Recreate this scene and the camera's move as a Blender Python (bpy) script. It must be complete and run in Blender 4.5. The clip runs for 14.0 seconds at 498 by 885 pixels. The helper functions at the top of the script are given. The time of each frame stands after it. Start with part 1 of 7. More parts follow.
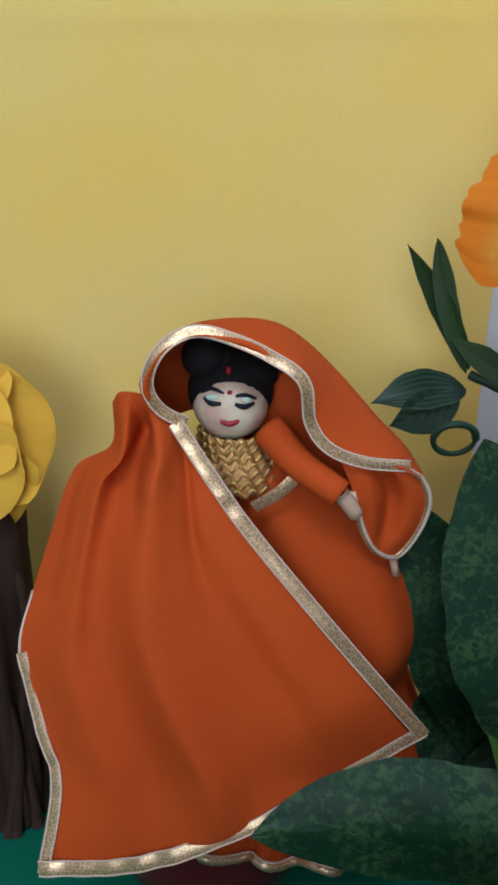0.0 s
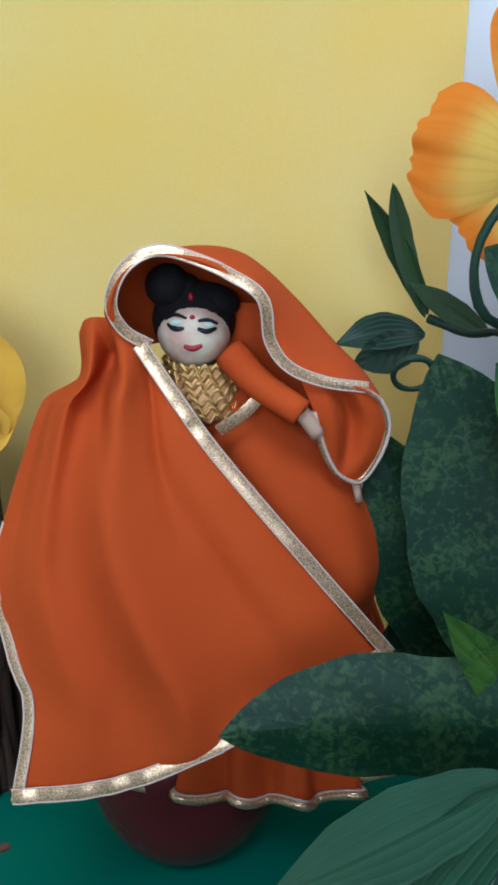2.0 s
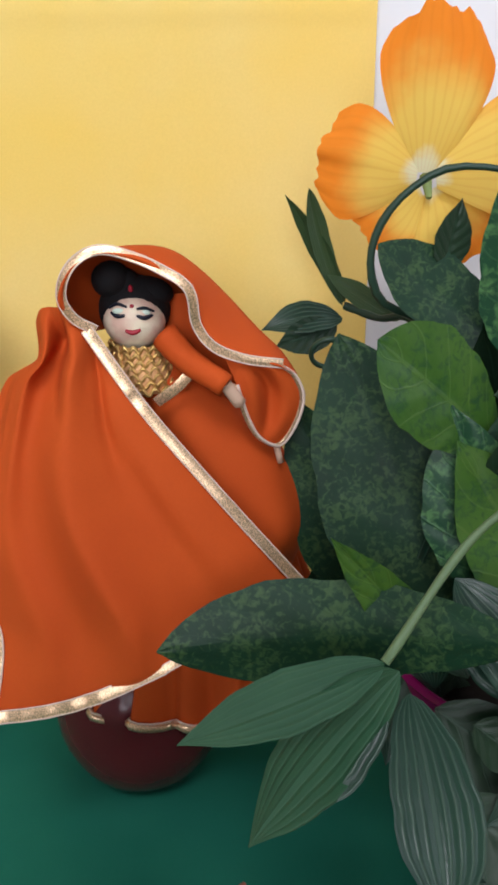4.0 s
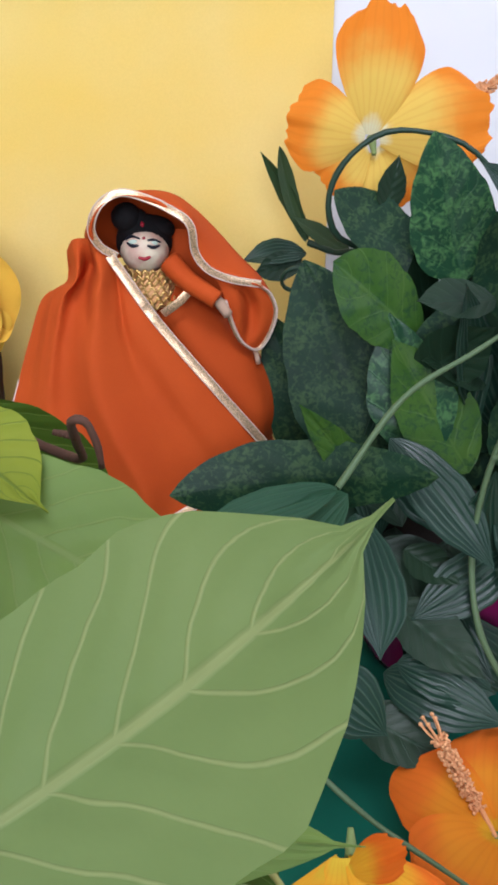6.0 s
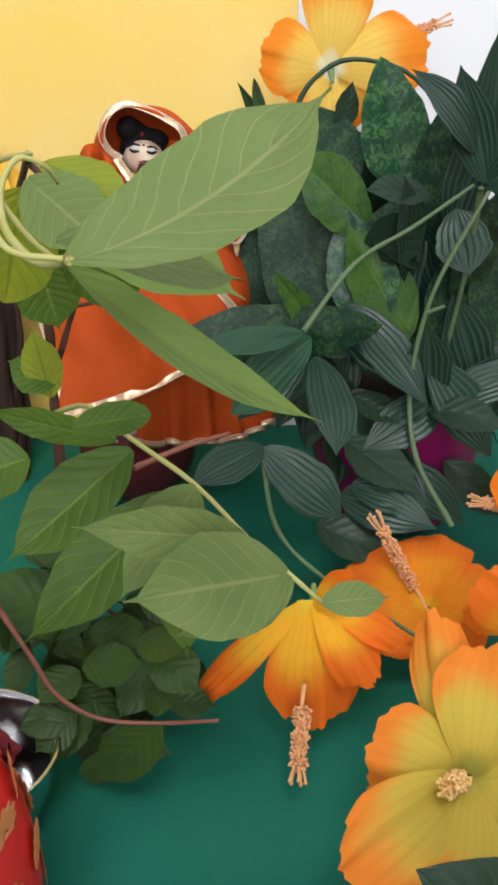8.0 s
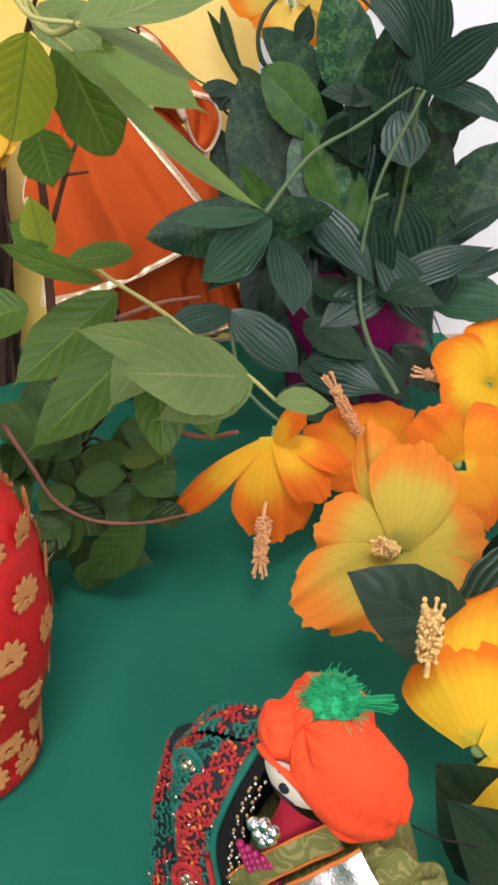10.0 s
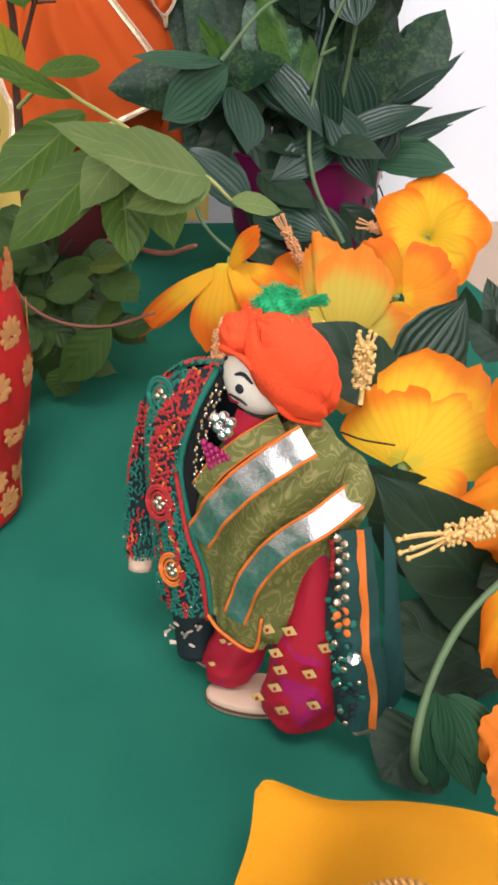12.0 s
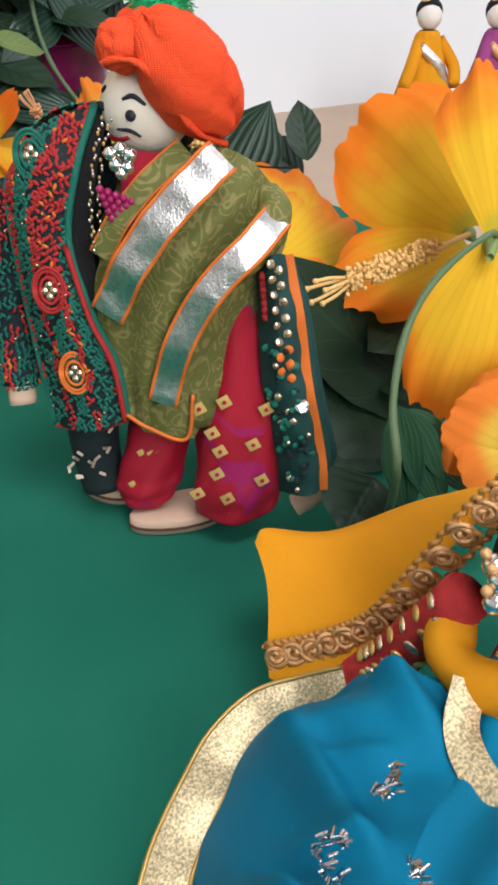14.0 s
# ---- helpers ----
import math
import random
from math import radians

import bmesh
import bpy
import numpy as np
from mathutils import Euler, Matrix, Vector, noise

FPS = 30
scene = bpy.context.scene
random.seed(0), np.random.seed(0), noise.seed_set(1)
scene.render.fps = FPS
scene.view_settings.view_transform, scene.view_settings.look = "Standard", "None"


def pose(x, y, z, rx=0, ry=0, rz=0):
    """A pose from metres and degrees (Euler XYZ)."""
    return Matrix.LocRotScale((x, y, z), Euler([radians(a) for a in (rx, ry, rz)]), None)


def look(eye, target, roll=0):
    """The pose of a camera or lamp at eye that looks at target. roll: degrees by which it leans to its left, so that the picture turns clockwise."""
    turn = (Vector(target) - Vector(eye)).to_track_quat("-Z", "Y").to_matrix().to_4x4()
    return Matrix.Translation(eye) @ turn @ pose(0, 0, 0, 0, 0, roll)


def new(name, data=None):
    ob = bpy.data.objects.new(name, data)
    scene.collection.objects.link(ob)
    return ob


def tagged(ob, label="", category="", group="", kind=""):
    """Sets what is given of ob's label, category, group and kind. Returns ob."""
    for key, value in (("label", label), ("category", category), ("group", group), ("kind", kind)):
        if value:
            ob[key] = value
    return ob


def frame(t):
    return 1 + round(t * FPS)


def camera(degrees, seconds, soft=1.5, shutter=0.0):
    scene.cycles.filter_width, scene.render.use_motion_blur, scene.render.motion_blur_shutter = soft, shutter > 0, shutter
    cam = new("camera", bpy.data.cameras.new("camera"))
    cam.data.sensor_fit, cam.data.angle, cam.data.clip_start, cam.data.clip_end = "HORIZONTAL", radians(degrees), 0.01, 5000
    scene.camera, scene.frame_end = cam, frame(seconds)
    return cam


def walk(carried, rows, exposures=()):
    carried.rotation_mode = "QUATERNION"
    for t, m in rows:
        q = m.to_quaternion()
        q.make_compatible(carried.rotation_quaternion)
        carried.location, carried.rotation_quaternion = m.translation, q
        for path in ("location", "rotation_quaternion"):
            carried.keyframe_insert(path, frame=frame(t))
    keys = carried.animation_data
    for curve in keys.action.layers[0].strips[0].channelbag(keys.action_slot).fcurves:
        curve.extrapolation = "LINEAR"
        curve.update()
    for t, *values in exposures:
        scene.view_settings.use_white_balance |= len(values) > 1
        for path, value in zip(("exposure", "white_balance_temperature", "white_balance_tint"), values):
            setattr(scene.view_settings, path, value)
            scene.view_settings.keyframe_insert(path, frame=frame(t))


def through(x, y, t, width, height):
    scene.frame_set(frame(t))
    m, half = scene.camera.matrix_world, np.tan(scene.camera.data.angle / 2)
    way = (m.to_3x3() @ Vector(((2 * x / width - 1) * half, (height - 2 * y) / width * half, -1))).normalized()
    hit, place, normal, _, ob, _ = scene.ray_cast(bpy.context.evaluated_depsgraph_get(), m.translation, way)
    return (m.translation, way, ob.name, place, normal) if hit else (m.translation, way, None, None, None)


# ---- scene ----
cam = camera(32.4, 14.0, 3.2)
METRES, EYE, TILT, LEAN, TURN = 0.62, 0.348, -24.0, 0.0, 0.0
ROWS = [
    (0.0, 0.0, 0.0, 0.0, 0.0, 0.0, 0.0),
    (0.5, -0.0068, 0.0104, -0.015, -0.28, 0.55, 0.23),
    (1.0, -0.0064, 0.0088, -0.0278, -0.35, 0.87, 0.42),
    (1.5, -0.0042, -0.0, -0.0411, -0.65, 1.26, 0.7),
    (2.0, 0.008, -0.012, -0.0544, -1.31, 1.8, 1.19),
    (2.5, 0.0282, -0.0244, -0.0581, -1.98, 1.92, 1.63),
    (3.0, 0.0327, -0.0381, -0.0627, -2.13, 2.01, 1.86),
    (5.5, 0.0145, -0.2133, -0.1084, -4.92, -0.59, 2.76),
    (6.0, 0.002, -0.2514, -0.125, -5.42, -1.24, 2.66),
    (6.5, -0.0114, -0.2889, -0.1471, -5.73, -1.34, 2.52),
    (7.0, -0.0288, -0.3364, -0.1726, -6.48, -1.54, 2.36),
    (7.5, -0.0295, -0.3775, -0.2041, -7.0, -1.65, 2.44),
    (8.0, -0.0352, -0.4022, -0.2363, -7.86, -1.92, 2.7),
    (10.5, -0.0539, -0.5403, -0.3693, -9.62, -2.99, 3.1),
    (11.0, -0.061, -0.5666, -0.3905, -10.04, -3.51, 3.1),
    (11.5, -0.0649, -0.5795, -0.427, -11.06, -4.67, 2.79),
    (12.0, -0.0721, -0.5869, -0.4713, -12.56, -5.7, 2.66),
    (12.5, -0.0812, -0.5808, -0.5103, -14.87, -6.0, 3.23),
    (13.0, -0.0904, -0.5832, -0.5317, -20.08, -6.18, 5.24),
    (13.5, -0.131, -0.5598, -0.5418, -26.19, -7.37, 8.78),
    (14.0, -0.1532, -0.5282, -0.5608, -31.87, -9.89, 13.28),
]
EXPOSURES = [(0.0, -0.57, 5600, 5), (1.0, -0.46, 5200, 5), (2.0, -0.28, 5150, 5), (2.5, -0.22, 5600, 8), (3.0, -0.16, 6500, 12), (5.5, 0.0, 5850, 17), (8.0, 0.10, 6450, 12), (11.0, 0.26, 6600, 16), (12.5, 0.32, 6600, 16), (13.0, 0.14, 6550, 14), (14.0, 0.04, 6450, 12)]
walk(cam, [(t, pose(0, 0, EYE, TILT, LEAN, TURN) @ pose(METRES * x, METRES * y, METRES * z, 90 + pitch, roll, yaw)) for t, x, y, z, yaw, pitch, roll in ROWS], EXPOSURES)

# ---- world and light: sky, with soft lamps added out of view to brighten the display ----
world = bpy.data.worlds.new("world")
scene.world = world
world.use_nodes = True
sky = world.node_tree.nodes.new("ShaderNodeTexSky")
sky.sky_type, sky.sun_disc, sky.sun_elevation, sky.sun_rotation = "NISHITA", False, radians(40), radians(200)
world.node_tree.links.new(sky.outputs[0], world.node_tree.nodes["Background"].inputs[0])
world.node_tree.nodes["Background"].inputs[1].default_value = 0.12


def area_lamp(name, eye, target, sx, sy, watts, colour):
    data = bpy.data.lights.new(name, "AREA")
    data.shape, data.size, data.size_y, data.energy, data.color = "RECTANGLE", sx, sy, watts, colour
    ob = new(name, data)
    ob.matrix_world = look(eye, target)
    return ob


# Unseen lamp added as the frontal light; place and power tuned for brightness.
area_lamp("added_front_lamp", (-0.35, -2.0, 1.0), (0.05, 0.2, 0.2), 1.2, 0.95, 30, (0.95, 0.98, 1.0))
# Overhead lamp added out of view to brighten the flat cloth.
area_lamp("added_overhead_lamp", (-0.2, -1.4, 2.62), (-0.05, 0.0, 0.1), 0.95, 0.75, 44, (0.97, 0.98, 1.0))
# Unseen lamp added on the right to lift the white wall.
area_lamp("added_side_lamp", (1.92, -0.35, 1.35), (0.3, 0.2, 0.4), 1.1, 1.2, 11, (0.93, 0.97, 1.0))


# ---- building helpers ----
def smooth(pts, n):
    """n + 1 points on a smooth curve through pts."""
    p = [Vector(q) for q in pts]
    if len(p) == 2:
        return [p[0].lerp(p[1], i / n) for i in range(n + 1)]
    p = [2 * p[0] - p[1]] + p + [2 * p[-1] - p[-2]]
    k = len(p) - 3
    out = []
    for i in range(n + 1):
        x = i / n * k
        j = min(int(x), k - 1)
        t = x - j
        a, b, c, d = p[j:j + 4]
        out.append(0.5 * (2 * b + (c - a) * t + (2 * a - 5 * b + 4 * c - d) * t * t + (3 * b - a - 3 * c + d) * t ** 3))
    return out


def along(pts, n=64):
    """A curve through pts as a function of 0 to 1."""
    c = smooth(pts, n)

    def f(u):
        x = max(0.0, min(1.0, u)) * n
        j = min(int(x), n - 1)
        return c[j].lerp(c[j + 1], x - j)
    return f


class Build:
    """Gathers the geometry of one mesh, with a material and a uv place for each piece."""

    def __init__(self):
        self.v, self.f, self.m, self.uv, self.mats = [], [], [], [], []

    def slot(self, mat):
        if mat not in self.mats:
            self.mats.append(mat)
        return self.mats.index(mat)

    def grid(self, f, nu, nv, mat, closed=False):
        s, o = self.slot(mat), len(self.v)
        cols = nu if closed else nu + 1
        for j in range(nv + 1):
            for i in range(cols):
                self.v.append(Vector(f(i / nu, j / nv)))
                self.uv.append((i / nu, j / nv))
        for j in range(nv):
            for i in range(nu):
                a, b = o + j * cols + i, o + j * cols + (i + 1) % cols
                self.f.append((a, b, b + cols, a + cols))
                self.m.append(s)
        return self

    def tube(self, pts, r, mat, n=8, steps=0, caps=True):
        c = smooth(pts, steps) if steps else [Vector(q) for q in pts]
        rad = r if callable(r) else (lambda t: r)
        s, o, k = self.slot(mat), len(self.v), len(c)
        up = Vector((0.31, 0.17, 0.93))
        for i, p in enumerate(c):
            d = (c[min(i + 1, k - 1)] - c[max(i - 1, 0)])
            d = d.normalized() if d.length > 1e-9 else Vector((0, 0, 1))
            a = d.cross(up)
            a = a.normalized() if a.length > 1e-6 else d.orthogonal().normalized()
            b = d.cross(a)
            up = b if abs(b.dot(up)) > 0 and b.dot(up) > 0 else -b
            for q in range(n):
                w = 2 * math.pi * q / n
                self.v.append(p + rad(i / (k - 1)) * (math.cos(w) * a + math.sin(w) * b))
                self.uv.append((q / n, i / (k - 1)))
        for i in range(k - 1):
            for q in range(n):
                x, y = o + i * n + q, o + i * n + (q + 1) % n
                self.f.append((x, y, y + n, x + n))
                self.m.append(s)
        if caps:
            self.f += [tuple(range(o, o + n)), tuple(range(o + (k - 1) * n, o + k * n))]
            self.m += [s, s]
        return self

    def ball(self, c, r, mat, seg=16, rings=10, turn=None, dent=None):
        r = Vector((r, r, r)) if isinstance(r, float) else Vector(r)
        turn = turn or Matrix.Identity(3)
        c = Vector(c)

        def f(u, v):
            a, b = 2 * math.pi * u, math.pi * (v - 0.5)
            d = Vector((math.cos(a) * math.cos(b), math.sin(a) * math.cos(b), math.sin(b)))
            k = dent(d) if dent else 1.0
            return c + turn @ Vector((d.x * r.x * k, d.y * r.y * k, d.z * r.z * k))
        return self.grid(f, seg, rings, mat, closed=True)

    def lathe(self, c, profile, mat, seg=32, wave=None):
        """profile: (radius, height) rows from the bottom up."""
        c = Vector(c)
        rows = [Vector((a, 0, b)) for a, b in profile]
        g = along(rows, 80)

        def f(u, v):
            p, a = g(v), 2 * math.pi * u
            k = p.x * (1 + (wave(u, v) if wave else 0))
            return c + Vector((k * math.cos(a), k * math.sin(a), p.z))
        return self.grid(f, seg, max(12, 3 * len(rows)), mat, closed=True)

    def patch(self, top, right, bottom, left, mat, nu=24, nv=24, bump=None):
        """A sheet between four edge curves; top and bottom run left to right, left and right run downwards."""
        t, r, b, l = along(top), along(right), along(bottom), along(left)
        p00, p10, p01, p11 = t(0), t(1), b(0), b(1)

        def f(u, v):
            p = (1 - v) * t(u) + v * b(u) + (1 - u) * l(v) + u * r(v)
            p = p - ((1 - u) * (1 - v) * p00 + u * (1 - v) * p10 + (1 - u) * v * p01 + u * v * p11)
            return p + Vector(bump(u, v)) if bump else p
        self.grid(f, nu, nv, mat)
        return f

    def band(self, pts, width, mat, front=(0, -1, 0), edge=None, side=0.0, steps=40, proud=0.0006, edge_r=0.00045, ripple=0.0):
        """A ribbon along pts that faces front; side shifts it across its width by that share."""
        c = smooth(pts, steps)
        fr = Vector(front).normalized()
        k = len(c)
        across = []
        for i in range(k):
            d = (c[min(i + 1, k - 1)] - c[max(i - 1, 0)]).normalized()
            across.append(d.cross(fr).normalized())

        def f(u, v):
            x = v * (k - 1)
            j = min(int(x), k - 2)
            p, a = c[j].lerp(c[j + 1], x - j), across[j].lerp(across[j + 1], x - j)
            return p + a * width * (u - 0.5 + side) + fr * (proud + ripple * (0.7 * math.sin(v * steps * 0.33 + 1.7 * math.sin(v * steps * 0.17)) + 0.4 * math.sin(v * steps * 0.71)) + 0.06 * width * (1 - (2 * u - 1) ** 2))
        self.grid(f, 6, steps, mat)
        if edge:
            for u in (0.0, 1.0):
                self.tube([f(u, i / steps) for i in range(steps + 1)], edge_r, edge, n=5)
        return f

    def object(self, name, base=None):
        o = Vector(base) if base is not None else Vector((0, 0, 0))
        me = bpy.data.meshes.new(name)
        me.from_pydata([tuple(p - o) for p in self.v], [], self.f)
        for mat in self.mats:
            me.materials.append(mat)
        me.polygons.foreach_set("material_index", self.m)
        me.polygons.foreach_set("use_smooth", [True] * len(self.f))
        layer = me.uv_layers.new(name="place")
        idx = np.empty(len(me.loops), dtype=np.int32)
        me.loops.foreach_get("vertex_index", idx)
        layer.data.foreach_set("uv", np.array(self.uv, dtype=np.float32)[idx].ravel())
        me.validate()
        ob = new(name, me)
        return ob


def thing(name, base, label, category, group="", kind=""):
    ob = new(name)
    ob.empty_display_size = 0.01
    ob.location = base
    return tagged(ob, label, category, group, kind)


def part(name, build, parent, label=""):
    """Links a build as one mesh under a thing, or under a part of one."""
    o, q = Vector((0, 0, 0)), parent
    while q:
        o, q = o + q.location, q.parent
    ob = build.object(name, base=o)
    ob.parent = parent
    return tagged(ob, label) if label else ob


def whole(name, build, base, label, category, group="", kind=""):
    """Links a build as a thing of one mesh."""
    ob = build.object(name, base=base)
    ob.location = base
    return tagged(ob, label, category, group, kind)


# ---- materials ----
def material(name, rough=0.7, metal=0.0, sheen=0.0):
    mat = bpy.data.materials.new(name)
    mat.use_nodes = True
    b = mat.node_tree.nodes["Principled BSDF"]
    b.inputs["Roughness"].default_value, b.inputs["Metallic"].default_value = rough, metal
    b.inputs["Specular IOR Level"].default_value = 0.3 if metal < 0.5 else 0.5
    return mat


def node(mat, kind, **inputs):
    n = mat.node_tree.nodes.new("ShaderNode" + kind)
    for k, v in inputs.items():
        n.inputs[k].default_value = v
    return n


def link(mat, a, b):
    mat.node_tree.links.new(a, b)


def ramp(mat, source, stops, ease="LINEAR"):
    n = mat.node_tree.nodes.new("ShaderNodeValToRGB")
    n.color_ramp.interpolation = ease
    el = n.color_ramp.elements
    while len(el) < len(stops):
        el.new(0.5)
    for e, (p, c) in zip(el, stops):
        e.position, e.color = p, (*c, 1)
    link(mat, source, n.inputs[0])
    return n.outputs[0]


def mix(mat, fac, a, b, mode="MIX"):
    n = mat.node_tree.nodes.new("ShaderNodeMix")
    n.data_type, n.blend_type = "RGBA", mode
    for sock, val in ((n.inputs[0], fac), (n.inputs[6], a), (n.inputs[7], b)):
        if isinstance(val, bpy.types.NodeSocket):
            link(mat, val, sock)
        elif isinstance(val, (int, float)):
            sock.default_value = val
        else:
            sock.default_value = (*val, 1)
    return n.outputs[2]


def calc(mat, op, a, b=0.0):
    n = mat.node_tree.nodes.new("ShaderNodeMath")
    n.operation = op
    for sock, val in ((n.inputs[0], a), (n.inputs[1], b)):
        if isinstance(val, bpy.types.NodeSocket):
            link(mat, val, sock)
        else:
            sock.default_value = val
    return n.outputs[0]


def noise_of(mat, scale, detail=4, kind="Object", distort=0.0):
    co = mat.node_tree.nodes.new("ShaderNodeTexCoord")
    n = node(mat, "TexNoise", Scale=scale, Detail=detail, Distortion=distort)
    link(mat, co.outputs[kind], n.inputs["Vector"])
    return n.outputs[0]


def paint(mat, colour, height=None, strength=0.3, depth=0.001):
    b = mat.node_tree.nodes["Principled BSDF"]
    if isinstance(colour, bpy.types.NodeSocket):
        link(mat, colour, b.inputs["Base Color"])
    else:
        b.inputs["Base Color"].default_value = (*colour, 1)
    if height is not None:
        n = node(mat, "Bump", Strength=strength, Distance=depth)
        link(mat, height, n.inputs["Height"])
        link(mat, n.outputs[0], b.inputs["Normal"])
    return mat


def uv_of(mat):
    co = mat.node_tree.nodes.new("ShaderNodeUVMap")
    sp = mat.node_tree.nodes.new("ShaderNodeSeparateXYZ")
    link(mat, co.outputs[0], sp.inputs[0])
    return sp.outputs[0], sp.outputs[1], co.outputs[0]


def weave(mat, scale):
    """Fine woven threads as a height."""
    co = mat.node_tree.nodes.new("ShaderNodeTexCoord")
    out = []
    for axis in ("X", "Z"):
        w = node(mat, "TexWave", Scale=scale, Distortion=0.6, Detail=1.0)
        w.bands_direction = axis
        link(mat, co.outputs["Object"], w.inputs["Vector"])
        out.append(w.outputs[1])
    return calc(mat, "ADD", out[0], out[1])


def cloth(name, a, b, weave_scale=420, rough=0.85, sheen=0.15, patch_scale=25, wrinkle=0.0, threads=700):
    mat = material(name, rough, 0.0, sheen)
    mat.node_tree.nodes["Principled BSDF"].inputs["Specular IOR Level"].default_value = 0.12
    n = noise_of(mat, patch_scale, 3)
    fine = noise_of(mat, 900, 2)
    col = mix(mat, ramp(mat, n, [(0.3, (0, 0, 0)), (0.7, (1, 1, 1))]), a, b)
    col = mix(mat, calc(mat, "MULTIPLY", fine, 0.22), col, tuple(0.6 * x for x in a))
    if wrinkle:
        w = calc(mat, "MULTIPLY", noise_of(mat, 130, 3, distort=1.4), 4.0)
        return paint(mat, col, calc(mat, "ADD", w, calc(mat, "MULTIPLY", weave(mat, threads), 0.25)), wrinkle, 0.0006)
    return paint(mat, col, weave(mat, weave_scale * 5), 0.12, 0.0002)


def brocade(name, ground, motif, scale, cut=0.52, rough=0.5, stretch=1.0):
    """Woven cloth with a figured pattern."""
    mat = material(name, rough, 0.0, 0.1)
    co = mat.node_tree.nodes.new("ShaderNodeTexCoord")
    n = node(mat, "TexNoise", Scale=scale, Detail=2.0, Distortion=1.6)
    link(mat, co.outputs["Object"], n.inputs["Vector"])
    k = ramp(mat, n.outputs[0], [(cut - 0.015, (0, 0, 0)), (cut + 0.015, (1, 1, 1))])
    fine = noise_of(mat, 1500, 2)
    col = mix(mat, k, ground, motif)
    col = mix(mat, calc(mat, "MULTIPLY", fine, 0.5), col, tuple(0.35 * x for x in ground))
    return paint(mat, col, calc(mat, "ADD", k, weave(mat, 2600)), 0.35, 0.0003)


def scrolled(name, ground, line, scale):
    """Woven cloth with curling lines."""
    mat = material(name, 0.55, 0.0, 0.1)
    n = noise_of(mat, scale, 1, distort=2.2)
    k = ramp(mat, calc(mat, "ABSOLUTE", calc(mat, "SUBTRACT", calc(mat, "FRACT", calc(mat, "MULTIPLY", n, 5.0)), 0.5)), [(0.10, (1, 1, 1)), (0.2, (0, 0, 0))])
    col = mix(mat, calc(mat, "MULTIPLY", k, 0.75), ground, line)
    col = mix(mat, calc(mat, "MULTIPLY", noise_of(mat, 1500, 2), 0.5), col, tuple(0.4 * x for x in ground))
    return paint(mat, col, calc(mat, "ADD", k, weave(mat, 2600)), 0.35, 0.0003)


def foil(name, tint, ripple, rough=0.22):
    """Metallic ribbon, crinkled and finely ribbed."""
    mat = material(name, rough, 1.0)
    n = noise_of(mat, ripple, 1)
    fine = noise_of(mat, 1700, 2)
    col = mix(mat, noise_of(mat, 700, 2), tint, tuple(0.45 * x for x in tint))
    h = calc(mat, "ADD", n, calc(mat, "MULTIPLY", fine, 0.22))
    return paint(mat, col, h, 0.45, 0.0022)


def lame(name, tint, rough=0.42):
    """Glittering metal-thread ribbon."""
    mat = material(name, rough, 0.7)
    n = noise_of(mat, 1900, 2)
    k = ramp(mat, n, [(0.35, (0, 0, 0)), (0.65, (1, 1, 1))])
    col = mix(mat, k, tuple(0.4 * x for x in tint), tint)
    return paint(mat, col, calc(mat, "ADD", calc(mat, "MULTIPLY", n, 0.12), noise_of(mat, 60, 1)), 0.3, 0.0018)


def plain(name, colour, rough=0.6, vary=0.3, scale=60, metal=0.0, bump=0.15):
    mat = material(name, rough, metal)
    n = noise_of(mat, scale, 5)
    col = mix(mat, calc(mat, "MULTIPLY", n, vary), colour, tuple(0.45 * x for x in colour))
    return paint(mat, col, noise_of(mat, scale * 6, 3), bump, 0.0005)


def shine_through(mat, colour, share):
    """Lets a share of the light pass through a thin leaf or petal."""
    t = mat.node_tree.nodes.new("ShaderNodeBsdfTranslucent")
    m = mat.node_tree.nodes.new("ShaderNodeMixShader")
    m.inputs[0].default_value = share
    link(mat, colour, t.inputs["Color"])
    link(mat, mat.node_tree.nodes["Principled BSDF"].outputs[0], m.inputs[1])
    link(mat, t.outputs[0], m.inputs[2])
    link(mat, m.outputs[0], mat.node_tree.nodes["Material Output"].inputs["Surface"])


